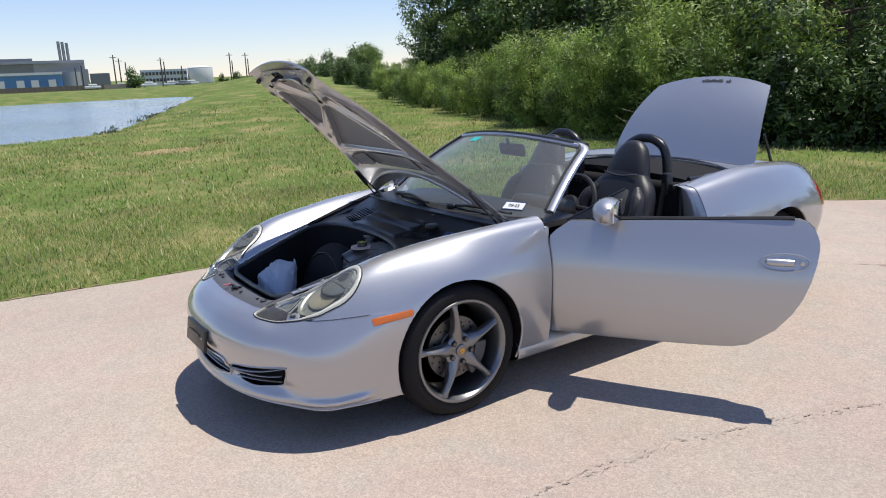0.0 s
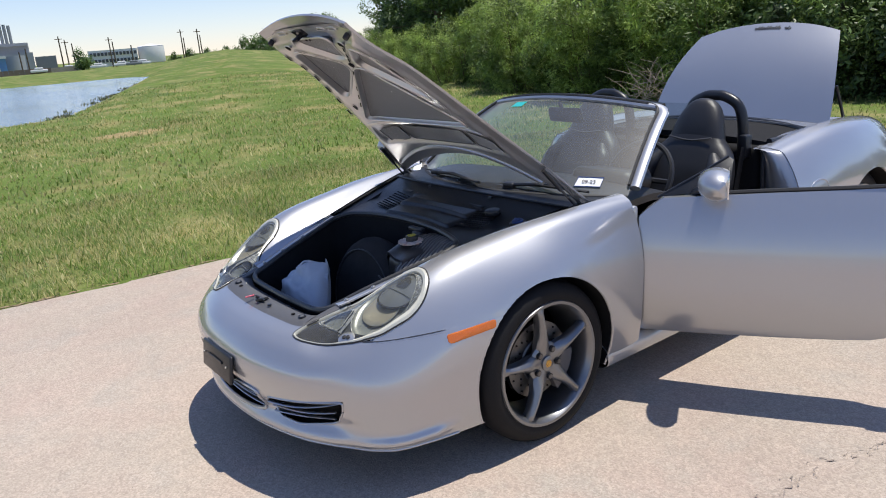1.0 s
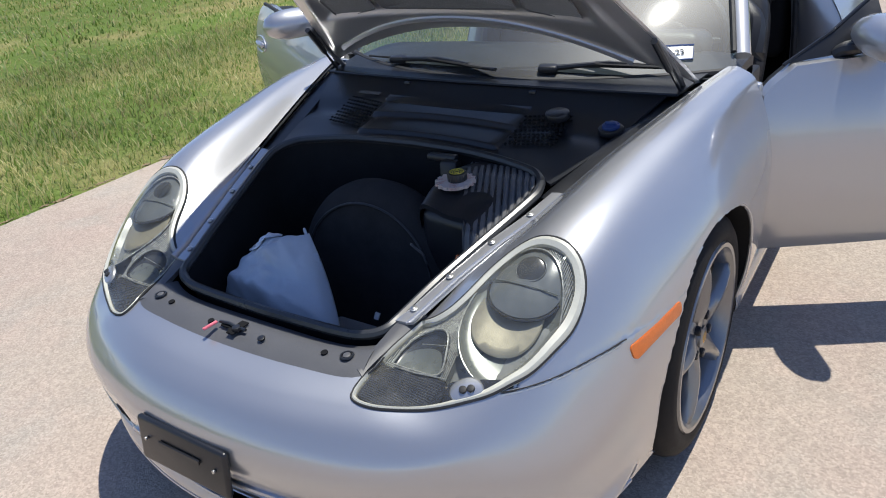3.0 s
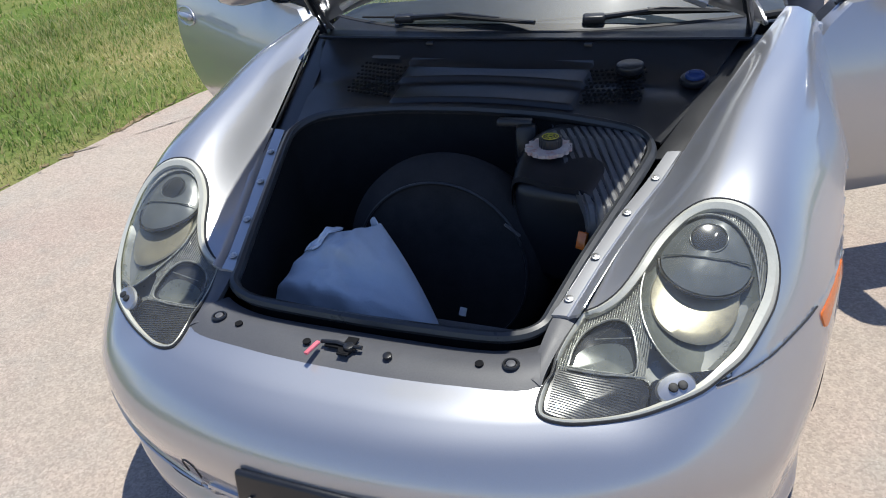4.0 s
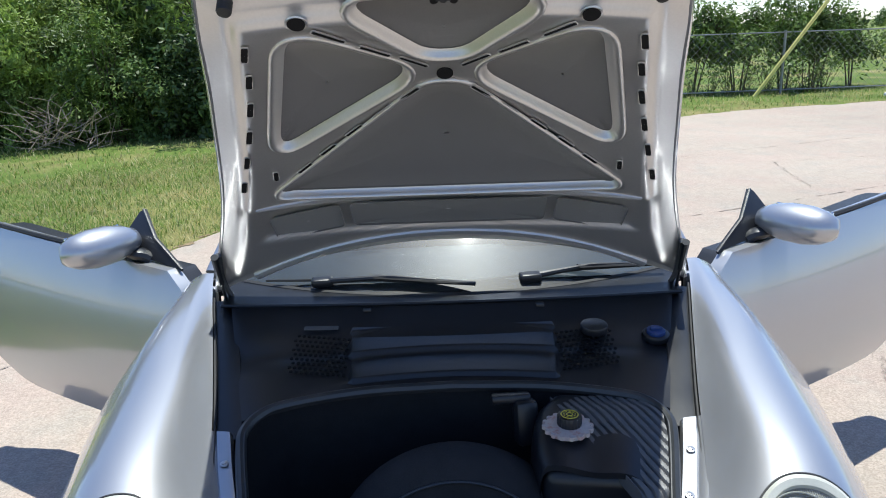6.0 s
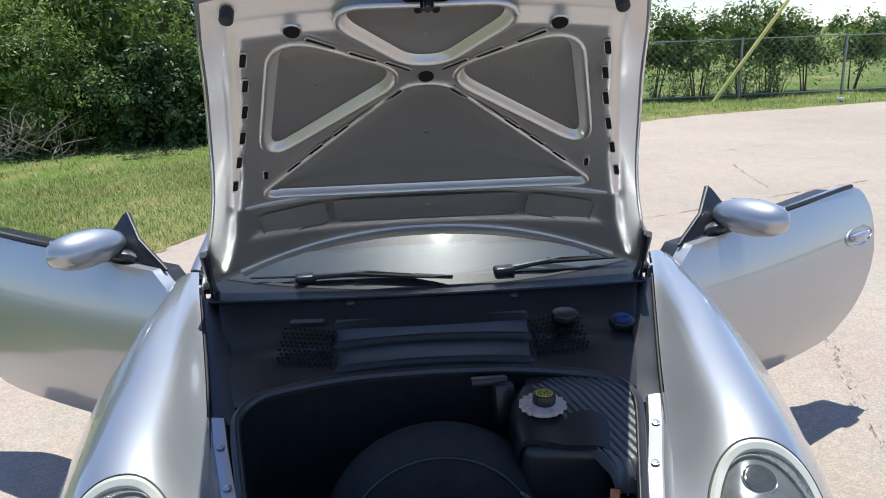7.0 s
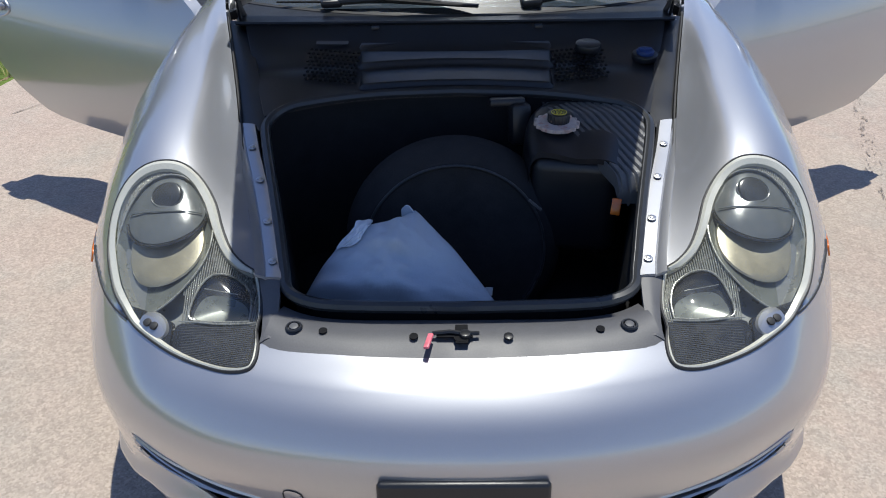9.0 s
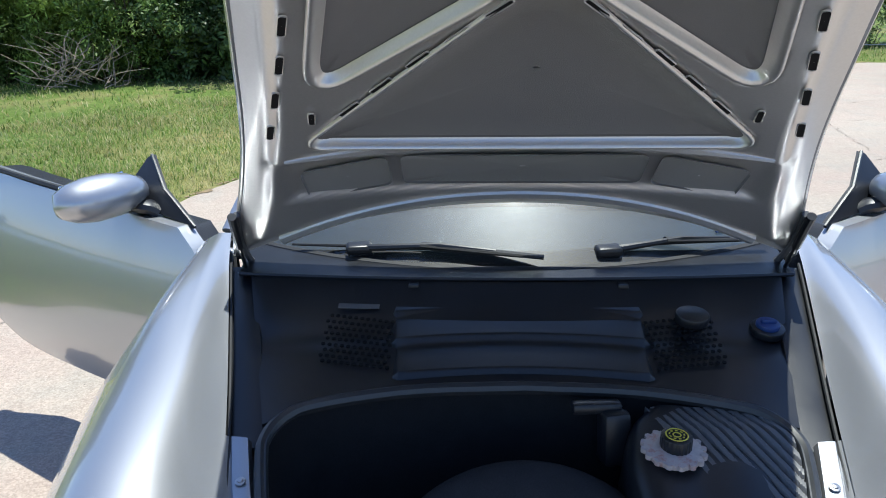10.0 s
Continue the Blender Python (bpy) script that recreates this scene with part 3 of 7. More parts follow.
def hood_half(y):
    """Half the hood's width at y: its sides draw in a little along the middle."""
    return np.interp(y, edge[order, 1], edge[order, 0]) - 0.008 - 0.024 * np.sin(math.pi * np.clip((0.42 - y) / 1.12, 0, 1)) ** 1.5


def hood_point(y, k, drop=0.0):
    """k from -1 to 1 across the shut hood, y along its sides; drop: below its skin."""
    w, z = hood_half(y), np.interp(y, edge[order, 1], edge[order, 2])
    bow = 1 - abs(k) ** 2
    shift = -0.17 * bow * np.clip((y - 0.05) / 0.37, 0, 1) ** 1.5 - 0.040 * bow * np.clip((-0.5 - y) / 0.2, 0, 1)
    crown = 0.050 * (1 - abs(k) ** 2.4) * np.clip((y + 0.95) / 0.5, 0.45, 1)
    return (w * k, y + shift, z + crown - drop)


SWING = Matrix.Translation(HINGE) @ pose(0, 0, 0, -HOOD_UP, 0, 0) @ Matrix.Translation([-c for c in HINGE])
hood_y = np.linspace(-0.70, 0.42, 48)
across = np.linspace(-1, 1, 49)
hood_grid = np.array([[hood_point(y, k) for k in across] for y in hood_y])
hood_under = np.array([[hood_point(y, k * 0.985, 0.010) for k in across] for y in hood_y])
bm = sheet(hood_grid, back=hood_under)
bm.transform(SWING)
hood = part("hood", bm, PAINT, car, "raised silver front hood")

# ---- car: lamps, bumper, arches ----
tri_verts = front_grid.reshape(-1, 3)
nv_front = front_grid.shape[1]
tri_faces = [(i * nv_front + j, (i + 1) * nv_front + j, (i + 1) * nv_front + j + 1, i * nv_front + j + 1)
             for i in range(front_grid.shape[0] - 1) for j in range(nv_front - 1)]
skin = BVHTree.FromPolygons([tuple(v) for v in tri_verts], tri_faces)
rear_skin = BVHTree.FromPolygons([tuple(v) for v in rear_grid.reshape(-1, 3)], [
    (i * 60 + j, (i + 1) * 60 + j, (i + 1) * 60 + j + 1, i * 60 + j + 1) for i in range(109) for j in range(59)])


def on_skin(start, way, lift=0.0, tree=skin):
    """Where a ray meets the body's skin, lifted off it."""
    hit, nor, _, _ = tree.ray_cast(Vector(start), Vector(way))
    if hit is None:
        hit, nor, _, _ = tree.find_nearest(Vector(start) + Vector(way) * 1.4)
    if nor.dot(Vector(way)) > 0:
        nor = -nor
    return np.array(hit + nor * lift)


def above(x, y, lift=0.0):
    return on_skin((x, y, 2.0), (0, 0, -1), lift)


def ahead_of(x, z, lift=0.0):
    return on_skin((x, -2.0, z), (0, 1, 0), lift)


def beside(y, z, lift=0.0):
    return on_skin((2.0, y, z), (-1, 0, 0), lift)


def fan(poly, put, rows, lifts):
    """A patch over a polygon: rings from its outline (1) to its middle (0), each with its own lift."""
    poly = np.asarray(poly, float)
    mid = poly.mean(axis=0)
    return sheet(np.array([[put(*(mid + (q - mid) * r), h) for q in [*poly, poly[0]]] for r, h in zip(rows, lifts)]))


def ring(poly, put, inset, lift, width_out=0.0):
    """A flat band along the inside of a polygon; inset: one, or one a point."""
    poly = np.asarray(poly, float)
    d = np.roll(poly, -1, 0) - np.roll(poly, 1, 0)
    n = np.stack([-d[:, 1], d[:, 0]], 1) / np.linalg.norm(d, axis=1, keepdims=True)
    if inside([tuple(p) for p in poly], *(poly[3] - 0.005 * n[3])):
        n = -n
    ins = np.broadcast_to(np.asarray(inset, float), (len(poly),))
    inner = poly + n * ins[:, None]
    rows = [poly - n * width_out, poly * 0.5 + inner * 0.5, inner]
    g = np.array([[put(*q, h) for q in [*r, r[0]]] for r, h in zip(rows, (lift, lift + 0.002, lift - 0.004))])
    return sheet(g, back=g - np.array((0, 0, 0.006))), inner


def rounded(poly, r=0.03, n=5):
    """A polygon with its corners rounded."""
    out = []
    p = [np.array(q, float) for q in poly]
    for a, b, c in zip([p[-1], *p[:-1]], p, [*p[1:], p[0]]):
        d, e = a - b, c - b
        k = min(r, np.linalg.norm(d) * 0.45, np.linalg.norm(e) * 0.45)
        u, v = b + d / np.linalg.norm(d) * k, b + e / np.linalg.norm(e) * k
        out += [(1 - t) ** 2 * u + 2 * t * (1 - t) * b + t * t * v for t in np.linspace(0, 1, n)]
    return np.array(out)


def smooth_ellipse(cx, cy, rx, ry, n=40, turn=0.0):
    a = np.arange(n) * 2 * math.pi / n
    x, y = rx * np.cos(a), ry * np.sin(a)
    c, s = math.cos(turn), math.sin(turn)
    return np.stack([cx + c * x - s * y, cy + s * x + c * y], 1)


for side in (1, -1):
    def put(name, bm, mat, parent, label="", sharp=35):
        return part(name, bm if side > 0 else flipped(bm), mat, parent, label, sharp)

    wide = np.interp(np.arange(len(LAMP)), [0, 8, 22, 45, 60, 70, 85, 100, 108, 118], [0.010, 0.014, 0.019, 0.020, 0.014, 0.010, 0.007, 0.008, 0.006, 0.008])
    band, inner = ring(LAMP, above, wide, 0.003)
    lamp = put("headlight", band, CREAM, car, "clear teardrop headlight with aged cream edging")
    put("gasket", tube([above(*q, 0.001) for q in LAMP], 0.0035, 6, closed=True), RUBBER, lamp)
    put("housing", fan(inner, above, (1.0, 0.98, 0.7, 0.3, 0.02), (-0.004, -0.020, -0.032, -0.036, -0.036)), LAMP_PALE, lamp, "pale clear lamp wall")
    # the great round bowl: dimpled reflector below, smoky projector shroud above
    main = smooth_ellipse(0.571, -0.546, 0.098, 0.131, 56, 0.06)
    put("bowl", fan(main, above, (1.0, 0.97, 0.88, 0.6, 0.3, 0.02), (-0.006, -0.012, -0.022, -0.030, -0.034, -0.035)), LAMP_BODY, lamp, "greenish grey lamp bowl")
    put("bezel", tube([above(*q, -0.005) for q in main], 0.0017, 6, closed=True), LAMP_RIBS, lamp)
    glow = smooth_ellipse(0.563, -0.548, 0.080, 0.082, 44, 0.0)
    put("reflector", fan(glow, above, (1.0, 0.96, 0.8, 0.5, 0.2, 0.02), (-0.020, -0.018, -0.020, -0.026, -0.030, -0.030)), REFLECTOR, lamp, "dull bright dimpled reflector")
    shroud = smooth_ellipse(0.574, -0.482, 0.083, 0.078, 44, 0.0)
    put("shroud", fan(shroud, above, (1.0, 0.97, 0.85, 0.5, 0.02), (-0.020, -0.0125, -0.0105, -0.009, -0.009)), LAMP_SHADE, lamp, "smoky projector shroud")
    lid_arc = [above(0.574 + 0.0845 * math.sin(a), -0.482 - 0.0800 * math.cos(a), -0.0135) for a in np.linspace(-1.50, 1.35, 30)]
    put("shroud_edge", tube(lid_arc, 0.0030, 6), LAMP_GRID, lamp)
    brow = [above(0.574 + q * 0.074, -0.488 - 0.010 * (1 - q * q), -0.0070) for q in np.linspace(-1, 1, 16)]
    put("shroud_step", tube(brow, 0.0014, 5), LAMP_BODY, lamp)
    c = above(0.574, -0.462, -0.012)
    put("projector_lens", disc(0.030, 0.014, c, (0.1, -0.55, 0.8), 32, 0.006), LAMP_DARK, lamp, "round projector lens")
    put("projector_ring", tube([c + 0.031 * np.array((math.cos(a), math.sin(a) * 0.85, math.sin(a) * 0.45 + 0.10)) for a in np.arange(32) * math.pi / 16], 0.0012, 6, closed=True), LAMP_SHADE, lamp)
    low = spline([(0.380, -0.694), (0.382, -0.656), (0.396, -0.620), (0.428, -0.602), (0.460, -0.611), (0.480, -0.645), (0.487, -0.690), (0.435, -0.695), (0.380, -0.694)], 44)[:-1]
    put("fog_bowl", fan(low, above, (1.0, 0.96, 0.7, 0.3, 0.02), (-0.006, -0.012, -0.018, -0.022, -0.022)), LAMP_DARK, lamp, "dark inner lamp bowl")
    put("fog_bezel", tube([above(*q, -0.004) for q in low], 0.0020, 6, closed=True), LAMP_RIBS, lamp)
    glow = spline([(0.386, -0.691), (0.388, -0.664), (0.403, -0.648), (0.432, -0.642), (0.460, -0.648), (0.476, -0.666), (0.480, -0.688), (0.435, -0.692), (0.386, -0.691)], 36)[:-1]
    put("fog_reflector", fan(glow, above, (1.0, 0.6, 0.2, 0.02), (-0.0120, -0.0150, -0.0165, -0.017)), LAMP_BODY, lamp)
    put("fog_rod", tube([above(0.410, -0.634, -0.010), above(0.470, -0.636, -0.010)], 0.0010, 5), LAMP_RIBS, lamp)
    turn_lens = spline([(0.361, -0.702), (0.430, -0.704), (0.508, -0.698), (0.510, -0.740), (0.455, -0.766), (0.405, -0.787), (0.371, -0.790), (0.357, -0.775), (0.361, -0.702)], 44)[:-1]
    put("indicator", fan(turn_lens, above, (1.0, 0.96, 0.6, 0.02), (-0.008, -0.004, -0.004, -0.004)), LAMP_GRID, lamp, "smoked ribbed indicator lens")
    # fine upright ribs between the bowls and the edge
    ribs = []
    for x in np.arange(0.362, 0.700, 0.0040):
        ok = [y for y in np.arange(-0.80, -0.385, 0.004) if inside(inner, x, y) and not inside(main, x, y) and not inside(low, x, y) and not inside(turn_lens, x, y) and not (x > 0.505 and y < -0.652)]
        runs = [[ok[0]]] if ok else []
        for a, b in zip(ok, ok[1:]):
            if b - a > 0.006:
                runs.append([])
            runs[-1].append(b)
        ribs += [tube([above(x, y, -0.010) for y in np.linspace(run[0], run[-1], 7)], 0.0013, 4) for run in runs if len(run) > 2]
    tagged(put("lens_ribs", merged(*ribs), LAMP_RIBS, lamp, "fine clear upright ribs"), kind="stuff")
    put("lens_divider", tube([above(x, -0.6990 + 0.005 * np.clip((x - 0.44) / 0.07, 0, 1), -0.003) for x in np.linspace(0.362, 0.506, 14)], 0.0016, 5), LAMP_RIBS, lamp)
    for k in range(19):
        y = -0.7050 - 0.0044 * k
        xs = [x for x in np.linspace(0.36, 0.51, 60) if inside(turn_lens, x, y)]
        if len(xs) > 6:
            put("lens_ridge", tube([above(x, y, -0.0036) for x in xs[2:-2:4]], 0.0010, 4), LAMP_RIDGE, lamp)
    nozzle_pod = [(0.513, -0.697), (0.570, -0.671), (0.634, -0.634), (0.622, -0.655), (0.592, -0.686), (0.550, -0.714), (0.514, -0.736)]
    put("washer_panel", fan(rounded(nozzle_pod, 0.006, 3), above, (1.0, 0.95, 0.5, 0.02), (-0.008, -0.002, -0.001, -0.001)), LAMP_GRID, lamp, "black washer panel")
    pod = smooth_ellipse(0.552, -0.696, 0.034, 0.0190, 28, 0.50)
    put("washer_cover", fan(pod, above, (1.0, 0.88, 0.5, 0.02), (-0.002, 0.002, 0.004, 0.0045)), PAINT, lamp, "silver washer cover")
    for dx, dy in ((-0.0065, -0.0042), (0.0065, 0.0032)):
        put("washer_nozzle", disc(0.0078, 0.006, above(0.554 + dx, -0.694 + dy, 0.0050), (0.1, -0.4, 0.9), 16, 0.002), RUBBER, lamp, "black washer nozzle")
    cover = put("lamp_cover", fan(inner, above, (1.0, 0.85, 0.6, 0.3, 0.02), (0.0, 0.004, 0.005, 0.005, 0.005)), CLEAR, lamp, "clear cover glass")
    cover.visible_shadow = False

    # joint between bumper and fender, amber side marker
    joint = [beside(y, seam_height(y) - 0.001, 0.0012) for y in np.linspace(-0.668, -0.432, 28)]
    put("bumper_edge", tube([p + np.array((-0.0020, 0, -0.0058)) for p in joint], 0.0045, 8), PAINT, car)
    put("panel_joint", tube(joint, 0.0016, 5), RUBBER, car)
    marker = [(-0.436, 0.531), (-0.428, 0.524), (-0.250, 0.541), (-0.247, 0.566), (-0.258, 0.570), (-0.430, 0.556), (-0.436, 0.550)]
    put("side_marker", fan(rounded(marker, 0.05, 7), beside, (1.0, 0.96, 0.85, 0.7, 0.55, 0.4, 0.25, 0.12, 0.02), (-0.004, 0.003, 0.004, 0.004, 0.004, 0.004, 0.004, 0.004, 0.004)), AMBER, car, "amber side marker lamp")
    # wheel arch lips
    for y0, r, tree in ((0.0, 0.338, skin), (WHEELBASE, 0.345, rear_skin)):
        pts = []
        for a in np.radians(np.linspace(-20, 200, 60)):
            y, z = y0 + r * math.cos(a), HUB_Z + r * math.sin(a)
            pts.append(on_skin((2.0, y + 0.012 * math.cos(a), z + 0.012 * math.sin(a)), (-1, 0, 0), -0.003, tree) * np.array((1, 0, 0)) + np.array((0, y + 0.004 * math.cos(a), z + 0.004 * math.sin(a))))
        put("arch_lip", tube(pts, 0.0050, 8), PAINT, car)
        ring_in = [np.array(p) - np.array((0.30, 0, 0)) for p in pts]
        put("wheel_housing", sheet(np.array([pts, [p * 0.5 + q * 0.5 for p, q in zip(pts, ring_in)], ring_in])), DARK, car, "black wheel housing")
    # grille openings with their slats
    back = fan([(x, z) for x, z in GRILLE], ahead_of, (1.06, 0.98, 0.5, 0.02), (-0.012, -0.045, -0.055, -0.055))
    put("grille", back, DARK, bumper, "dark air intake")
    for z, end, rise in ((0.264, 0.560, 0.18), (0.285, 0.580, 0.30), (0.306, 0.598, 0.42)):
        xs = np.linspace(0.290, end, 16)
        put("slat", tube([ahead_of(x, z + 0.05 * (x - 0.28) + rise * (x - 0.28) ** 2, -0.002) for x in xs], np.linspace(0.0115, 0.006, 16), 8, flat=0.42), PAINT, bumper, "silver intake slat")
    put("intake_edge", tube([ahead_of(x, z, -0.001) for x, z in rounded(GRILLE, 0.03, 6)], 0.0048, 6, closed=True), PAINT, bumper)

# middle opening, lip and plate holder
mouth = [(x, z) for x, z in MOUTH] + [(-x, z) for x, z in MOUTH[::-1] if x > 0]


def ahead_both(x, z, lift=0.0):
    p = ahead_of(abs(x), z, lift)
    return p * np.array((1 if x >= 0 else -1, 1, 1))


part("grille", fan(mouth, ahead_both, (1.05, 0.98, 0.5, 0.02), (-0.012, -0.04, -0.05, -0.05)), DARK, bumper, "dark centre intake")
for z in (0.266, 0.293, 0.320):
    part("slat", tube([ahead_both(x, z, -0.004) for x in np.linspace(-0.228, 0.228, 24)], 0.0075, 8, flat=0.45), PAINT, bumper, "silver intake slat")
part("intake_edge", tube([ahead_both(x, z, 0.001) for x, z in spline([*mouth, mouth[0]], 80)[:-1]], 0.0075, 8, closed=True), PAINT, bumper)
lip = [front_grid[i, -1] for i in range(0, 110, 3)]
lip_line = [p * np.array((-1, 1, 1)) for p in lip[::-1]] + lip[1:]
part("lip", tube(np.array(lip_line) + np.array((0, 0, 0.002)), 0.005, 8), PAINT, bumper, "rounded lower lip")
part("air_dam", sheet(np.array([[(x, y + 0.02, z + 0.02) for x, y, z in lip_line], [(x * 0.96, y + 0.10, z - 0.03) for x, y, z in lip_line]])), BLACK_PLASTIC, bumper)
holder = part("plate_holder", block((0.278, 0.016, 0.110), (0, -0.960, 0.395), 0.008, 3, (-9, 0, 0)), BLACK_PLASTIC, bumper, "empty black licence plate holder")
for x in (-0.108, 0.108):
    part("plate_screw", disc(0.0042, 0.006, (x, -0.9705, 0.404), (0, -1, 0.16), 12, 0.001), STEEL, holder)
part("plate_ridge", block((0.20, 0.006, 0.004), (0, -0.9675, 0.379), 0.001, 1, (-9, 0, 0)), BLACK_PLASTIC, holder)
part("embossed_bar", block((0.13, 0.005, 0.010), (0, -0.9695, 0.408), 0.001, 1, (-9, 0, 0)), BLACK_PLASTIC, holder)
tow = [ahead_both(-0.285 + dx, 0.378 + dz, 0.0008) for dx, dz in spline([(-0.017, -0.030), (-0.017, 0.0), (-0.011, 0.011), (0.0, 0.014), (0.011, 0.011), (0.017, 0.0), (0.017, -0.030)], 30)]
part("tow_cover_joint", tube(tow, 0.0013, 4), RUBBER, bumper)


# ---- car: wheels ----
def wheel(at, side):
    w = new("wheel")
    w.parent = car
    w.location = at
    tyre = [(-0.205, 0.245), (-0.212, 0.275), (-0.200, 0.302), (-0.175, 0.316), (-0.16, 0.317), (-0.15, 0.313), (-0.14, 0.317), (-0.10, 0.318), (-0.09, 0.313),
            (-0.08, 0.318), (-0.04, 0.316), (-0.015, 0.305), (-0.001, 0.285), (0.002, 0.265), (-0.004, 0.246)]
    barrel = [(-0.004, 0.246), (0.002, 0.243), (0.001, 0.232), (-0.012, 0.222), (-0.030, 0.216), (-0.10, 0.205), (-0.20, 0.215), (-0.205, 0.245)]

    def put(name, bm, mat, label="", sharp=35):
        return part(name, bm if side > 0 else flipped(bm), mat, w, label, sharp)

    put("tyre", lathe(tyre, 72, caps=False), TYRE, "black low-profile tyre")
    rim = lathe(barrel, 144, caps=False)
    put("rim", rim, ALLOY, "silver five-spoke alloy rim")
    hub = lathe([(-0.040, 0.01), (-0.040, 0.078), (-0.032, 0.080), (-0.024, 0.070), (-0.020, 0.030), (-0.020, 0.002)], 40)
    put("hub", hub, ALLOY)
    put("centre_cap", lathe([(-0.022, 0.030), (-0.014, 0.0285), (-0.011, 0.022), (-0.011, 0.001)], 28), ALLOY)
    put("badge", lathe([(-0.0112, 0.0165), (-0.0095, 0.015), (-0.0095, 0.001)], 6), GOLD, "small gold crest")
    for k in range(5):
        a = radians(72 * k + 90 + 8)
        rows = []
        for r, half, x, ridge in ((0.020, 0.036, -0.024, 0.004), (0.055, 0.036, -0.022, 0.008), (0.085, 0.031, -0.016, 0.011), (0.12, 0.0215, -0.012, 0.013),
                                  (0.16, 0.0165, -0.009, 0.012), (0.20, 0.0150, -0.008, 0.009), (0.226, 0.0215, -0.010, 0.004), (0.234, 0.020, -0.012, 0.001)):
            rows.append([(x - 0.012, r, -half), (x, r, -half * 0.75), (x + ridge * 0.85, r, -half * 0.22), (x + ridge * 0.85, r, half * 0.22), (x, r, half * 0.75), (x - 0.012, r, half)])
        g = np.array(rows)
        b = sheet(g, back=g - np.array((0.022, 0, 0)))
        b.transform(Matrix.Rotation(a, 4, "X"))
        put("spoke", b, ALLOY, sharp=28)
        b = disc(0.0125, 0.012, (-0.0185, 0, 0), (1, 0, 0), 14)
        b.transform(Matrix.Rotation(a + radians(36), 4, "X") @ Matrix.Translation((0, 0.056, 0)))
        put("lug_hole", b, RUBBER)
        b = disc(0.0095, 0.010, (-0.0150, 0, 0), (1, 0, 0), 6)
        b.transform(Matrix.Rotation(a + radians(36), 4, "X") @ Matrix.Translation((0, 0.056, 0)))
        put("lug_bolt", b, BRAKE)
    rotor = lathe([(-0.095, 0.08), (-0.095, 0.149), (-0.071, 0.149), (-0.071, 0.085), (-0.065, 0.080), (-0.065, 0.005)], 60)
    put("brake_disc", rotor, BRAKE, "drilled steel brake disc")
    holes = []
    for k in range(36):
        a, r = k * math.tau / 36, (0.104, 0.120, 0.136)[k % 3]
        b = disc(0.0042, 0.004, (-0.0700, r * math.cos(a), r * math.sin(a)), (1, 0, 0), 8)
        holes.append(b)
    tagged(put("disc_holes", merged(*holes), DARK), kind="stuff")
    cal = [(r * math.cos(a), r * math.sin(a)) for r, angles in ((0.100, np.radians(np.linspace(-62, 2, 9))), (0.165, np.radians(np.linspace(2, -62, 9)))) for a in angles]
    b = plate(cal, 0.06, 0.006)
    b.transform(Matrix(((0, 0, 1, -0.045), (1, 0, 0, 0), (0, 1, 0, 0), (0, 0, 0, 1))))
    put("caliper", b, GREY_PLASTIC, "dark brake caliper")
    put("backing", lathe([(-0.16, 0.20), (-0.16, 0.01)], 40), DARK)
    return w


for side in (1, -1):
    wheel((0.820 * side, 0, HUB_Z), side)
    wheel((0.838 * side, WHEELBASE, HUB_Z + 0.004), side)

# ---- car: sills, floor, underbody ----
for side in (1, -1):
    rows = []
    for y, k in ((0.352, 0.3), (0.375, 1), (0.9, 1), (1.6, 1), (1.98, 1), (2.06, 0.4)):
        rows.append([(0.60, y, 0.17), (0.72, y, 0.155), (0.788 + 0.012 * k, y, 0.175), (0.804 + 0.012 * k, y, 0.205), (0.798 + 0.008 * k, y, 0.245), (0.755, y, 0.272), (0.66, y, 0.300), (0.60, y, 0.30)])
    bm = sheet(net(rows, 20, 24))
    part("sill", bm if side > 0 else flipped(bm), PAINT, car, "silver side sill")
part("underbody", block((1.14, 3.3, 0.12), (0, 1.22, 0.22), 0.03), DARK, car)
part("cabin_floor", block((1.30, 1.5, 0.10), (0, 1.15, 0.26), 0.02), DARK, car)
part("bulkhead", block((1.34, 0.05, 0.42), (0, 0.50, 0.50), 0.02), DARK, car)
part("nose_core", block((0.70, 0.10, 0.20), (0, -0.74, 0.40), 0.03), DARK, car)
part("engine_bay", block((1.25, 1.15, 0.40), (0, 2.48, 0.52), 0.03), DARK, car)
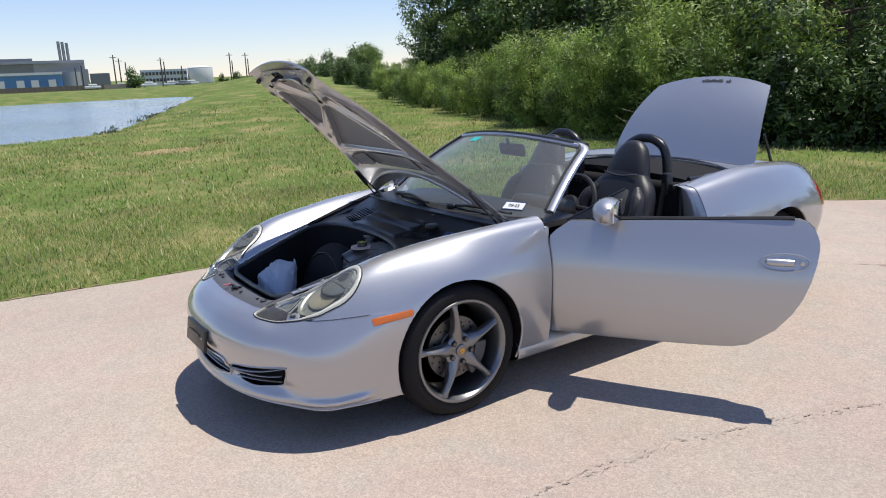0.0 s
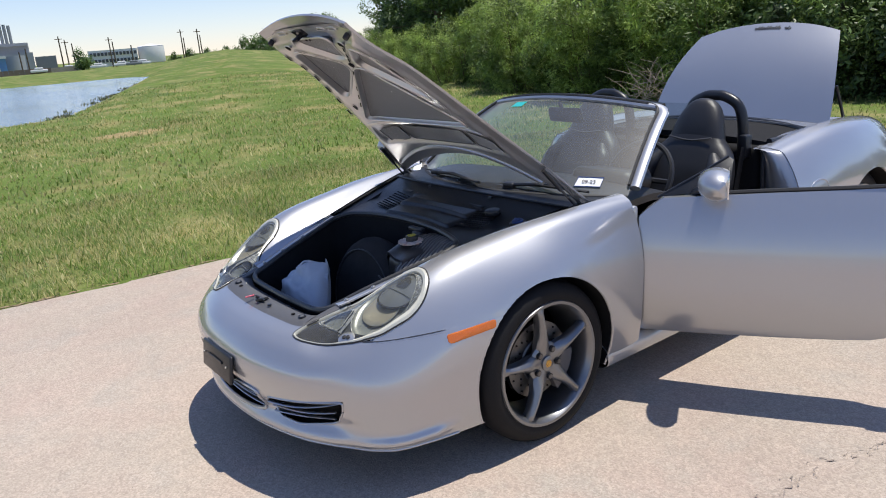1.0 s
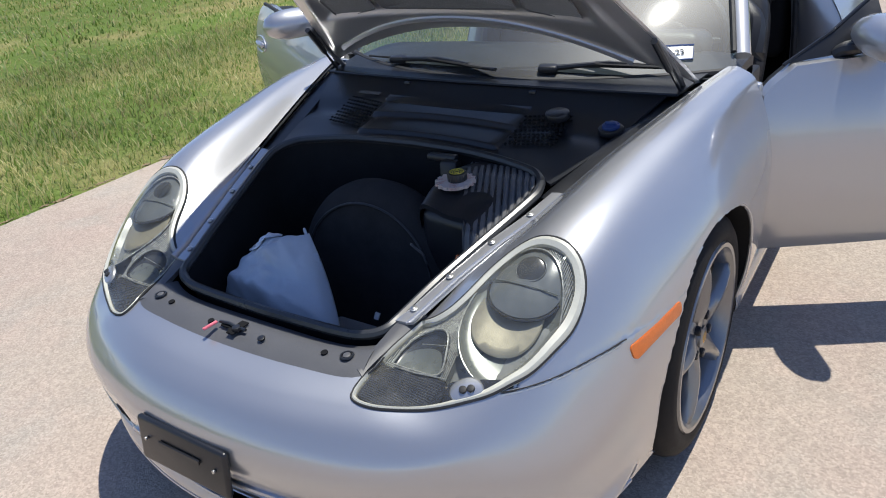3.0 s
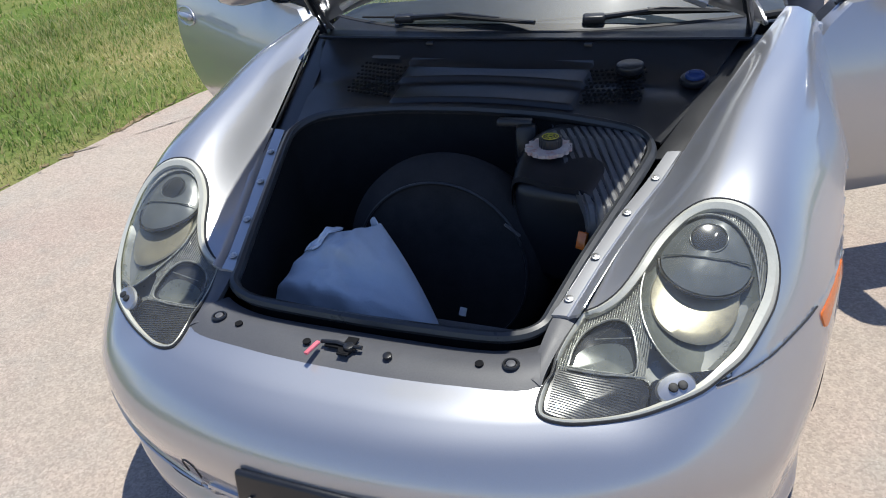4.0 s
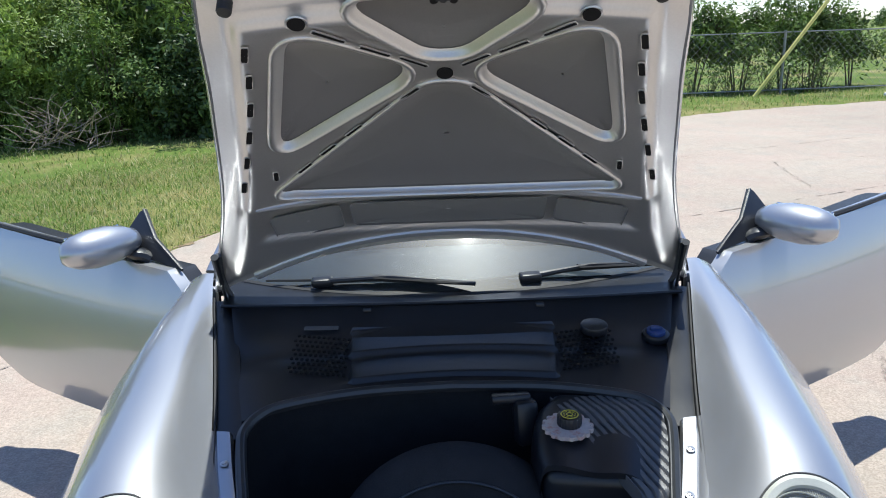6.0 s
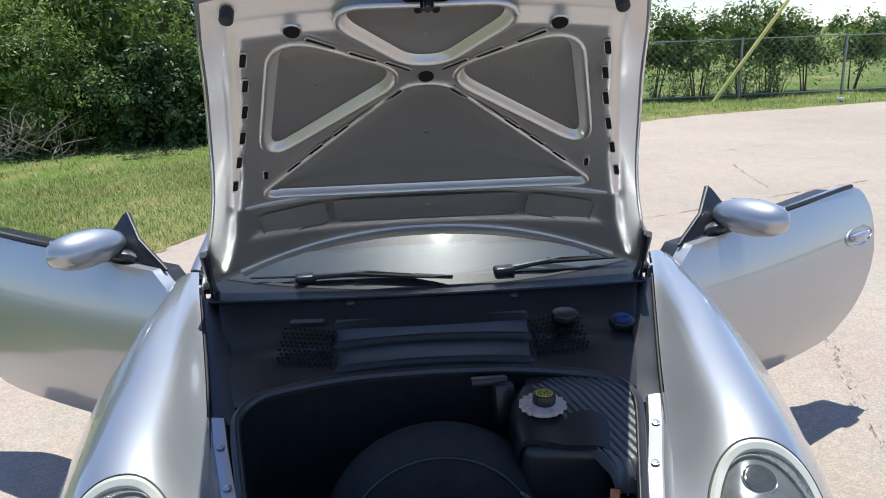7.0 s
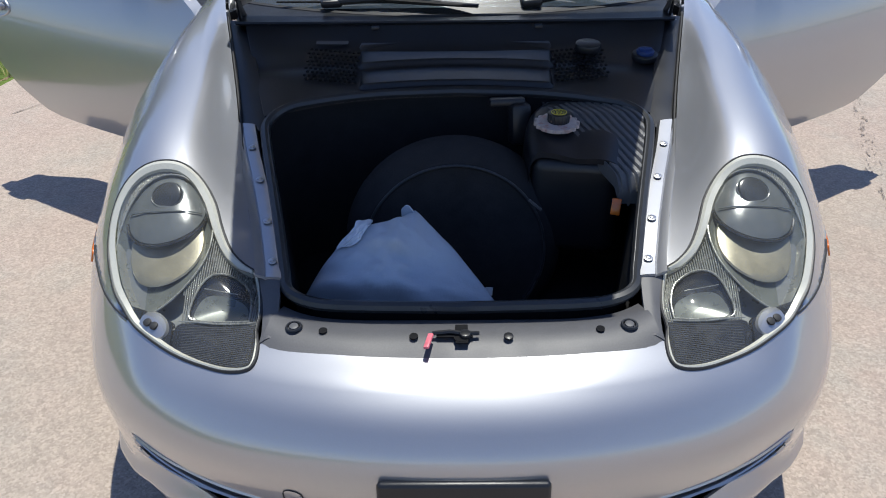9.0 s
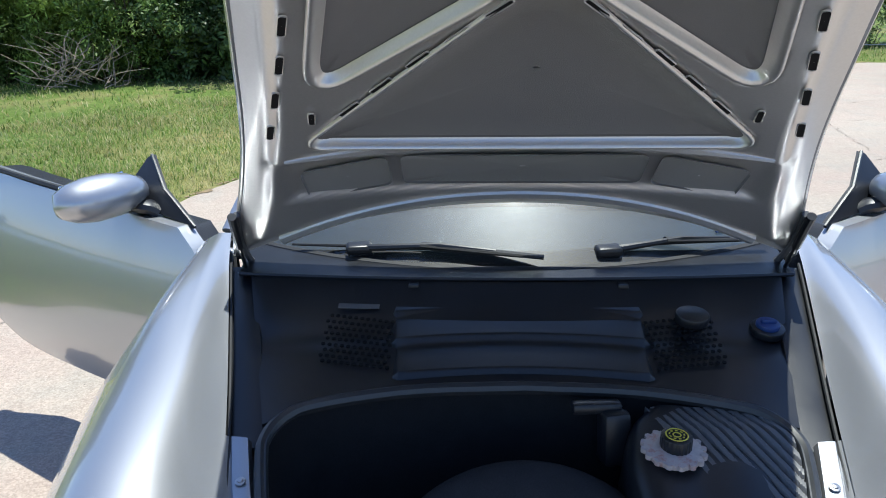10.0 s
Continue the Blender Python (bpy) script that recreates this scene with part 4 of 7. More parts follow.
for side in (1, -1):
    wing = [(0.44, -0.60, 0.54), (0.50, -0.3, 0.64), (0.52, 0.0, 0.66), (0.60, 0.38, 0.68), (0.66, 0.52, 0.68)]
    part("inner_wing", sheet(np.array([[(side * x, y, 0.25 + (top - 0.25) * k) for x, y, top in wing] for k in (0, 0.5, 1)])), DARK, car)
    # shut face of the door opening
    part("door_frame", block((0.10, 0.03, 0.55), (side * 0.735, 0.545, 0.53), 0.01), PAINT, car, "silver door hinge post")
    rim_line = spline(REAR[0], 24)
    inner_line = rim_line * np.array((0.0, 0.0, 1.0)) + np.array((0.60, 1.735, 0.0)) + (rim_line - rim_line[0]) * np.array((0.25, 0.3, 0))
    g = np.array([rim_line * (1 - k) + inner_line * k + np.array((0, -0.045 * math.sin(math.pi * k), 0)) for k in np.linspace(0, 1, 8)]) * np.array((side, 1, 1))
    part("door_jamb", sheet(g), PAINT, car, "silver rear jamb of the door opening")
    part("door_latch", block((0.030, 0.014, 0.055), (side * 0.775, 1.715, 0.60), 0.004), STEEL, car)
    part("door_seal", tube(spline([(side * 0.70, 0.57, 0.82), (side * 0.70, 0.60, 0.50), (side * 0.71, 0.70, 0.29), (side * 0.71, 1.3, 0.285), (side * 0.70, 1.62, 0.36), (side * 0.66, 1.71, 0.84)], 40), 0.012, 6), RUBBER, car)
    part("kick_panel", block((0.03, 0.55, 0.42), (side * 0.66, 0.80, 0.50), 0.01), LEATHER, car)

# ---- car: luggage bay under the hood ----
def rail_x(y):
    """The middle of the screwed flange beside the bay."""
    return np.interp(y, (-0.62, -0.572, -0.469, -0.346, -0.231, -0.13), (0.345, 0.355, 0.382, 0.419, 0.457, 0.486))


def rail_z(y):
    return np.interp(y, (-0.62, -0.572, -0.469, -0.346, -0.231, -0.13), (0.608, 0.617, 0.645, 0.675, 0.697, 0.722))


bay = new("luggage_bay")
bay.parent = car
tagged(bay, "black felt-lined front luggage bay")
RIM = [(0.0, -0.668, 0.575), (0.20, -0.664, 0.577), (0.275, -0.655, 0.580), (0.318, -0.630, 0.588), (0.332, -0.585, 0.600), (0.358, -0.48, 0.632), (0.395, -0.34, 0.668),
       (0.432, -0.20, 0.703), (0.438, -0.145, 0.716), (0.415, -0.095, 0.726), (0.36, -0.065, 0.733), (0.20, -0.035, 0.742), (0.0, -0.025, 0.745)]
half_rim = spline(RIM, 70)
full_rim = np.concatenate([half_rim, (half_rim * np.array((-1, 1, 1)))[::-1][1:-1]])
part("rubber_seal", tube(full_rim + np.array((0, 0, 0.004)), 0.0115, 8, closed=True), SEAL, bay, "black rubber seal round the opening")
part("seal_lip", tube(full_rim * np.array((0.985, 1, 1)) + np.array((0, 0.0, 0.010)), 0.0035, 6, closed=True), SEAL, bay)
mid = np.array((0.0, -0.36, 0.0))


def shrunk(k, z):
    q = (full_rim - mid) * np.array((k, k, 1)) + mid
    q[:, 2] = q[:, 2] * (1 - z[1]) + z[0] * z[1]
    return q


wall = [shrunk(1.0, (0, 0)), shrunk(0.985, (0.60, 0.3)), shrunk(0.95, (0.45, 0.7)), shrunk(0.93, (0.33, 1.0)), shrunk(0.90, (0.315, 1.0)), shrunk(0.4, (0.315, 1.0)), shrunk(0.01, (0.315, 1.0))]
wall = np.array([np.concatenate([w, w[:1]]) for w in wall])
part("lining", sheet(wall), FELT, bay, "black felt lining")

# latch carrier in front of the opening
nose_edge = front_grid[:40, 0]
nose_edge = nose_edge[np.concatenate([[True], np.diff(np.maximum.accumulate(nose_edge[:, 0])) > 1e-5])]
ys = np.linspace(0, 1, 9)
xs = np.linspace(-1, 1, 41)
rows = []
for k in ys:
    row = []
    for x in xs:
        a = np.array((0.347 * x, np.interp(abs(0.347 * x), nose_edge[:, 0], nose_edge[:, 1]) - 0.004, np.interp(abs(0.347 * x), nose_edge[:, 0], nose_edge[:, 2]) - 0.0015))
        b = np.array((0.325 * x, -0.680 + 0.030 * abs(x) ** 6, 0.572 + 0.012 * abs(x) ** 6))
        q = a + (b - a) * k
        q[2] += 0.010 * math.sin(math.pi * min(1, k * 1.2)) - 0.012 * max(0, k - 0.75) * 4
        row.append(q)
    rows.append(row)
carrier_grid = np.array(rows)
carrier = part("latch_carrier", sheet(carrier_grid, back=carrier_grid - np.array((0, 0, 0.02))), GREY_PLASTIC, bay, "dark grey plastic latch carrier")
for side in (1, -1):
    g = np.array([[(side * x, y, z) for x, y, z in row] for row in net(np.array([
        [(0.326, -0.742, 0.574), (0.337, -0.746, 0.574), (0.349, -0.752, 0.569)], [(0.326, -0.700, 0.580), (0.338, -0.71, 0.580), (0.350, -0.72, 0.575)], [(0.330, -0.650, 0.592), (0.346, -0.655, 0.592), (0.360, -0.66, 0.587)],
        [(0.336, -0.600, 0.606), (0.354, -0.600, 0.607), (0.377, -0.60, 0.603)], [(0.342, -0.570, 0.614), (0.358, -0.570, 0.615), (0.386, -0.570, 0.610)]]), 12, 6)])
    part("carrier_wing", sheet(g, back=g - np.array((0, 0, 0.012))), GREY_PLASTIC, bay)
    # screwed flange beside the opening
    yy = np.linspace(-0.610, -0.140, 24)
    g = np.array([[(side * (rail_x(y) + dx), y, rail_z(y) + dz) for dx, dz in ((-0.020, -0.012), (-0.014, -0.002), (0.0, 0.0), (0.013, 0.0005), (0.0155, -0.002), (0.018, 0.001), (0.034, 0.007))] for y in yy])
    part("flange", sheet(g, back=g - np.array((0, 0, 0.006))), PAINT, bay, "silver flange with four screws")
    for y in (-0.572, -0.469, -0.346, -0.231):
        c = (side * rail_x(y), y, rail_z(y) + 0.003)
        part("screw_washer", disc(0.0085, 0.003, c, (0, -0.2, 1), 18, 0.0008), STEEL, bay)
        part("screw", disc(0.0050, 0.007, c, (0, -0.2, 1), 6, 0.001), STEEL, bay)
    # trim between fender and flange, and the black cover behind it
    part("fender_seal", tube([(side * (np.interp(y, edge[order, 1], edge[order, 0]) - 0.004), y, np.interp(y, edge[order, 1], edge[order, 2]) - 0.010) for y in np.linspace(-0.57, 0.40, 30)], 0.0035, 6), RUBBER, bay)
    g = []
    for y in np.linspace(-0.150, 0.40, 14):
        xe, ze = np.interp(y, edge[order, 1], edge[order, 0]), np.interp(y, edge[order, 1], edge[order, 2])
        g.append([(side * (xe - 0.004), y, ze - 0.020), (side * (xe - 0.030), y, ze - 0.018), (side * (xe - 0.062), y, ze - 0.022), (side * (xe - 0.068), y, ze - 0.045)])
    g = np.array(g)
    part("side_cover", sheet(g, back=g - np.array((0, 0, 0.004))), BLACK_PLASTIC, bay, "black plastic side cover")

# holes, buffers and the latch on the carrier
for x, y, r in ((-0.292, -0.725, 0.0125), (0.292, -0.725, 0.0125)):
    part("buffer_cup", tube([(x + r * math.cos(a), y + r * math.sin(a), 0.583) for a in np.arange(20) * math.pi / 10], 0.0028, 6, closed=True), BLACK_PLASTIC, bay)
    part("buffer", disc(0.0085, 0.008, (x, y, 0.582), (0, -0.1, 1), 16, 0.002), GREY_PLASTIC, bay)
for x, y in ((-0.240, -0.735), (0.240, -0.735), (-0.082, -0.752)):
    part("fixing_hole", disc(0.0075, 0.003, (x, y, 0.5815), (0, -0.1, 1), 14), DARK, bay)
part("fixing_clip", disc(0.0085, 0.005, (0.080, -0.755, 0.5825), (0, -0.1, 1), 16, 0.0015), BLACK_PLASTIC, bay)
part("latch_slot", merged(block((0.022, 0.050, 0.004), (0.0, -0.748, 0.5825), 0.0015), block((0.062, 0.013, 0.004), (-0.012, -0.752, 0.5835), 0.0015), disc(0.014, 0.004, (0.0, -0.757, 0.583), (0, 0, 1), 18)), DARK, bay, "black latch opening")
part("latch_bar", merged(tube([(-0.050, -0.752, 0.588), (-0.02, -0.750, 0.590), (0.004, -0.753, 0.588), (0.030, -0.751, 0.587)], 0.0038, 6), disc(0.010, 0.010, (0.006, -0.755, 0.587), (0, 0, 1), 14, 0.002)), BLACK_PLASTIC, bay)
part("release_tab", block((0.010, 0.036, 0.006), (-0.056, -0.775, 0.590), 0.0025, 2, (4, -12, -14)), PINK, bay, "faded red release tab")

# covered spare wheel standing tilted at the rear of the bay
tilt = Matrix.Translation((-0.010, -0.205, 0.447)) @ Vector((0.03, -0.985, 0.17)).to_track_quat("X", "Z").to_matrix().to_4x4()
bm = lathe([(-0.06, 0.02), (-0.06, 0.180), (-0.04, 0.222), (-0.01, 0.246), (0.020, 0.257), (0.042, 0.256), (0.066, 0.246), (0.084, 0.230), (0.097, 0.212), (0.100, 0.206), (0.094, 0.200), (0.088, 0.10), (0.086, 0.02)], 72)
bm.transform(tilt)
part("spare_wheel_cover", bm, SPARE, bay, "round black felt spare wheel cover")
bm = tube([(0.1005, 0.207 * math.cos(a), 0.207 * math.sin(a)) for a in np.arange(80) * math.tau / 80], 0.0032, 6, closed=True)
bm.transform(tilt)
part("cover_piping", bm, SEAL, bay, "dark grey piping")
part("seam_flap", block((0.045, 0.006, 0.004), (0.172, -0.300, 0.585), 0.001, 1, (60, 45, 20)), PAD, bay)
part("fold_flap", merged(block((0.085, 0.030, 0.020), (0.120, -0.070, 0.738), 0.006, 2, (-10, 0, 4)), block((0.05, 0.05, 0.10), (0.150, -0.085, 0.690), 0.012, 2, (-8, 0, 12))), BLACK_PLASTIC, bay)
part("floor_tray", block((0.35, 0.13, 0.02), (0.172, -0.500, 0.420), 0.008, 2, (-4, 0, 0)), PAD, bay, "dark grey tray")
part("paper_tag", block((0.017, 0.003, 0.019), (0.069, -0.375, 0.404), 0.0005, 1, (-35, 0, -8)), WHITE, bay, "small white paper tag")
part("courtesy_lamp", block((0.020, 0.012, 0.036), (0.336, -0.362, 0.614), 0.002, 2, (-20, 0, -20)), AMBER, bay, "small amber courtesy lamp")

# brake fluid housing with its ribbed cover at the side
HX = net(np.array([
    [(0.160, -0.250, 0.58), (0.170, -0.262, 0.690), (0.260, -0.285, 0.690), (0.330, -0.300, 0.690), (0.372, -0.340, 0.660)],
    [(0.150, -0.180, 0.58), (0.165, -0.185, 0.712), (0.260, -0.190, 0.716), (0.350, -0.210, 0.712), (0.405, -0.230, 0.690)],
    [(0.160, -0.110, 0.62), (0.180, -0.105, 0.724), (0.270, -0.100, 0.728), (0.360, -0.110, 0.724), (0.425, -0.135, 0.712)],
    [(0.200, -0.060, 0.66), (0.215, -0.060, 0.730), (0.290, -0.060, 0.732), (0.350, -0.075, 0.730), (0.400, -0.100, 0.722)]]), 20, 24)
part("reservoir_housing", block((0.205, 0.170, 0.250), (0.272, -0.195, 0.562), 0.035, 4, (0, 0, -8)), BLACK_PLASTIC, bay, "smooth black reservoir housing")
box_cover = part("reservoir_cover", sheet(HX, back=HX - np.array((0.0, 0.0, 0.012))), BLACK_PLASTIC, bay, "ribbed black plastic reservoir cover")


def ledge_edge(y):
    """The bay's side at y, just inside the seal."""
    return np.interp(y, (-0.35, -0.20, -0.145, -0.095, -0.06), (0.382, 0.421, 0.427, 0.404, 0.352))


def ledge_ribs(x, y):
    """The ribbed ledge's height: slanting ribs with narrow grooves, its front end rounded down."""
    f = ((x * 0.905 + y * 0.425) / 0.0165) % 1.0
    groove = 0.0060 * np.clip((abs(f - 0.5) - 0.30) / 0.08, 0, 1)
    return 0.7335 + 0.27 * min(0, y + 0.13) - groove - 0.030 * np.clip((-0.325 - y) / 0.025, 0, 1) ** 2


rows = []
for y in np.linspace(-0.350, -0.062, 84):
    lo, hi = np.interp(y, (-0.35, -0.30, -0.22, -0.13, -0.06), (0.342, 0.318, 0.272, 0.222, 0.205)), ledge_edge(y)
    rows.append([(x, y, ledge_ribs(x, y)) for x in np.linspace(lo, hi, 96)])
g = np.array(rows)
part("ribbed_ledge", sheet(g, back=g - np.array((0, 0, 0.030))), DUSTY, bay, "dusty grey ribbed plastic ledge beside the bay", 25)
neck = part("filler_ring", merged(*[disc(0.046, 0.010, (0.225, -0.178, 0.727), (0, -0.05, 1), 32, 0.003)] + [disc(0.006, 0.008, (0.225 + 0.046 * math.cos(a), -0.178 + 0.046 * math.sin(a), 0.728), (0, 0, 1), 8) for a in np.arange(16) * math.pi / 8]),
            material("stained_ivory_plastic", (0.52, 0.44, 0.40), 0.5, vary=0.12, size=0.01, dark=(0.42, 0.22, 0.18), dark_size=0.02, dark_at=0.5), bay, "stained ivory filler ring")
profile = [(r, a) for a in np.arange(40) * math.tau / 40 for r in (0.0235 + 0.0022 * (round(a / math.tau * 40) % 2),)]
bm = plate([(0.229 + r * math.cos(a), -0.174 + r * math.sin(a)) for r, a in profile], 0.032, 0.002)
bm.transform(Matrix.Translation((0, 0, 0.752)))
cap = part("filler_cap", bm, BLACK_PLASTIC, neck, "black screw cap with yellow print")
part("cap_print", merged(*[tube([(0.229 + r * math.cos(a), -0.174 + r * math.sin(a), 0.7530) for a in np.arange(24) * math.pi / 12], 0.0012, 4, closed=True) for r in (0.006, 0.017)],
                         *[block((0.004, 0.0022, 0.001), (0.229 + 0.0115 * math.cos(a), -0.174 + 0.0115 * math.sin(a), 0.7532), 0, 1, (0, 0, math.degrees(a) + 90)) for a in np.arange(9) * math.tau / 9]), YELLOW, cap)

# black plastic bulkhead cover between the bay and the windshield
for_y = lambda x, v: (-0.030 - 0.08 * abs(x) ** 3) + v * (0.262 + 0.075 * abs(x) ** 2 + 0.03 + 0.08 * abs(x) ** 3)
cg = np.array([[(0.565 * x * (0.80 + 0.20 * v) + 0.02 * x * v, for_y(x, v), 0.742 - 0.018 * abs(x) ** 2 * (1 - v) + (0.090 - 0.014 * abs(x) ** 2) * v ** 1.5
                 - 0.012 * math.exp(-((v - 0.55) / 0.10) ** 2)) for x in np.linspace(-1, 1, 61)] for v in np.linspace(0, 1, 30)])
cowl = part("bulkhead_cover", sheet(cg, back=cg - np.array((0, 0, 0.006))), BLACK_PLASTIC, bay, "black moulded bulkhead cover")
STEP_Y = (-0.012, 0.000, 0.010, 0.055, 0.085, 0.094, 0.104, 0.140, 0.166, 0.174, 0.184, 0.225, 0.240)
STEP_Z = (0.738, 0.742, 0.760, 0.764, 0.767, 0.769, 0.783, 0.787, 0.790, 0.792, 0.803, 0.806, 0.800)
rows = []
for y in np.linspace(-0.012, 0.240, 90):
    z, half = np.interp(y, STEP_Y, STEP_Z), 0.228 + 0.10 * y
    rows.append([(k * half, y - 0.018 * (k / 1.1) ** 2 + 0.018, z - 0.018 * np.clip((abs(k) - 1) / 0.08, 0, 1) - 0.004 * k * k) for k in np.concatenate([[-1.09, -1.05, -1.01], np.linspace(-1, 1, 21), [1.01, 1.05, 1.09]])])
g = np.array(rows)
part("cover_step", sheet(g, back=g - np.array((0, 0, 0.02))), STEP, cowl, "stepped black centre panel", 60)
for x, y, z in ((-0.215, 0.262, 0.822), (0.225, 0.262, 0.822)):
    part("cover_clip", block((0.022, 0.018, 0.014), (x, y, z), 0.003), BLACK_PLASTIC, cowl)
for side in (1, -1):
    part("cover_panel", block((0.24, 0.05, 0.018), (side * 0.36, 0.275, 0.800), 0.006, 2, (15, 0, side * 12)), BLACK_PLASTIC, cowl)
    grid_holes = []
    for i in range(11):
        for j in range(9):
            x, y = side * (0.252 + 0.0125 * i + (0.006 if j % 2 else 0)), 0.035 + 0.0155 * j + 0.002 * i
            v = np.clip((y + 0.04) / 0.30, 0, 1)
            grid_holes.append(disc(0.0042, 0.003, (x, y, 0.7440 + (0.090 - 0.014 * (x / 0.565) ** 2) * np.clip((y + 0.03) / 0.30, 0, 1) ** 1.5), (0, -0.15, 1), 6))
    part("air_grid", merged(*grid_holes), DARK, cowl, "grid of small round air holes")
part("paper_label", block((0.085, 0.014, 0.002), (-0.325, 0.200, 0.8035), 0.0005, 1, (18, 0, -3)), DUSTY, cowl, "grey printed strip")
part("washer_cap", merged(disc(0.023, 0.014, (0.496, 0.165, 0.780), (0, -0.15, 1), 24, 0.004), block((0.030, 0.007, 0.010), (0.496, 0.163, 0.789), 0.003)), BLUE, bay, "blue washer fluid cap")
part("washer_well", disc(0.033, 0.016, (0.496, 0.165, 0.770), (0, -0.15, 1), 24, 0.003), BLACK_PLASTIC, bay)
part("oil_cap", merged(disc(0.033, 0.020, (0.345, 0.165, 0.797), (0, -0.1, 1), 20, 0.004)), BLACK_PLASTIC, cowl)

# ---- car: hood underside ----
def hood_at(x, s, drop):
    """A place below the hood's skin: x across, s metres from the hinge."""
    y = 0.42 - s / 1.0274
    w = hood_half(y)
    z = np.interp(y, edge[order, 1], edge[order, 2])
    k = min(1, abs(x) / w)
    crown = 0.050 * (1 - k ** 2.4) * np.clip((y + 0.95) / 0.5, 0.45, 1)
    return np.array(SWING @ Vector((x, y, z + crown - drop)))


PAD_FRONT = rounded([(-0.150, 1.088), (0.150, 1.088), (0.030, 0.945), (-0.030, 0.945)], 0.055, 8)
PAD_SIDE = rounded([(0.238, 1.035), (0.330, 0.670), (0.040, 0.890)], 0.070, 9)
PAD_BIG = rounded([(-0.375, 0.505), (0.375, 0.505), (0.030, 0.858), (-0.030, 0.858)], 0.045, 8)
PADS = [PAD_FRONT, PAD_SIDE, PAD_SIDE * np.array((-1, 1)), PAD_BIG]


def grown(poly, d):
    mid_ = poly.mean(axis=0)
    v = np.roll(poly, -1, 0) - np.roll(poly, 1, 0)
    n = np.stack([v[:, 1], -v[:, 0]], 1) / np.maximum(np.linalg.norm(v, axis=1, keepdims=True), 1e-9)
    if ((poly - mid_) * n).sum() < 0:
        n = -n
    return poly + n * d


def edge_s(x):
    """Where the hood's rear edge lies at x."""
    return max(0.0, 0.17 * (1 - (abs(x) / 0.63) ** 2)) + 0.015


def relief(x, s):
    """How deep the pressed inner frame stands below the skin."""
    y = 0.42 - s / 1.0274
    w = hood_half(y)
    rim = min(w - abs(x), 1.125 - s, s - edge_s(x))
    d = 0.006 + 0.40 * np.clip(rim, 0, 0.045) + 0.018 * np.clip((rim - 0.050) / 0.020, 0, 1)
    for poly in PADS_IN:
        if inside(poly, x, s):
            d = 0.022
    if 0.30 < s < 0.455 and abs(x) < 0.46:
        d -= 0.016 * min(1, (s - 0.30) / 0.02, (0.455 - s) / 0.02, (0.46 - abs(x)) / 0.03)
    return d


PADS_IN = [[tuple(q) for q in grown(p, 0.010)] for p in PADS]
gx, gs = 110, 120
inner_rows = []
for s in np.linspace(0, 1, gs):
    row = []
    for k in np.linspace(-1, 1, gx):
        y = 0.42 - (0.02 + 1.12 * s) / 1.0274
        w = hood_half(y) - 0.004
        x = w * k
        ss = edge_s(x) + (1.140 - edge_s(x)) * s
        w = hood_half(0.42 - ss / 1.0274) - 0.004
        x = w * k
        row.append(hood_at(x, ss, relief(x, ss)))
    inner_rows.append(row)
inner_frame = part("inner_frame", sheet(np.array(inner_rows)), HOOD_INSIDE, hood, "grey painted pressed inner frame", 180)
for poly in PADS:
    def on_hood(x, s, d):
        return hood_at(x, s, 0.024 - d)
    bm = fan(poly, on_hood, (1.0, 0.97, 0.7, 0.35, 0.02), (-0.004, 0.0, 0.001, 0.0, 0.0))
    part("insulation_pad", bm, PAD, hood, "charcoal insulation pad")
    wide = 0.008 if poly is PAD_BIG else 0.014
    rows = [(-0.003, 0.026), (0.001, 0.030), (wide * 0.45, 0.039), (wide * 0.8, 0.0452), (wide, 0.0462), (wide + 0.004, 0.0445), (wide + 0.006, 0.040)]
    part("frame_bead", sheet(np.array([[hood_at(*q, drop) for q in [*grown(poly, d), grown(poly, d)[0]]] for d, drop in rows])), HOOD_INSIDE, hood, sharp=180)
for x0, x1 in ((-0.41, -0.245), (-0.225, 0.225), (0.245, 0.41)):
    poly = rounded([(x0, 0.325 - 0.03 * (abs(x0) > 0.4)), (x1, 0.325 - 0.03 * (abs(x1) > 0.4)), (x1, 0.435 - 0.03 * (abs(x1) > 0.4)), (x0, 0.435 - 0.03 * (abs(x0) > 0.4))], 0.02)
    part("insulation_pad", fan(poly, lambda x, s, d: hood_at(x, s, 0.030 - d), (1.0, 0.97, 0.5, 0.02), (-0.004, 0.0, 0.0, 0.0)), PAD, hood)
part("frame_ridge", tube([hood_at(x, 0.484 - 0.10 * x * x, 0.040) for x in np.linspace(-0.42, 0.42, 30)], 0.013 * np.sin(np.linspace(0.12, math.pi - 0.12, 30)) ** 0.4, 8), HOOD_INSIDE, hood)
part("frame_ridge", tube([hood_at(x, 0.285 - 0.62 * x * x, 0.038) for x in np.linspace(-0.50, 0.50, 40)], 0.014, 8), HOOD_INSIDE, hood)


def slot(x, s, length, width, turn):
    """A pressed slot with a light rim, its long side turned from the hood's length."""
    c, t = math.cos(turn), math.sin(turn)
    pts = [(x + a * t + b * c, s + a * c - b * t) for a, b in rounded([(-length / 2, -width / 2), (length / 2, -width / 2), (length / 2, width / 2), (-length / 2, width / 2)], width * 0.4, 3)]
    part("slot", fan(pts, lambda u, v, d: hood_at(u, v, 0.0470 - d), (1.0, 0.02), (0.0, 0.0)), DARK, hood)
    part("slot_rim", tube([hood_at(*q, 0.0462) for q in pts], 0.0014, 4, closed=True), HOOD_INSIDE, hood)


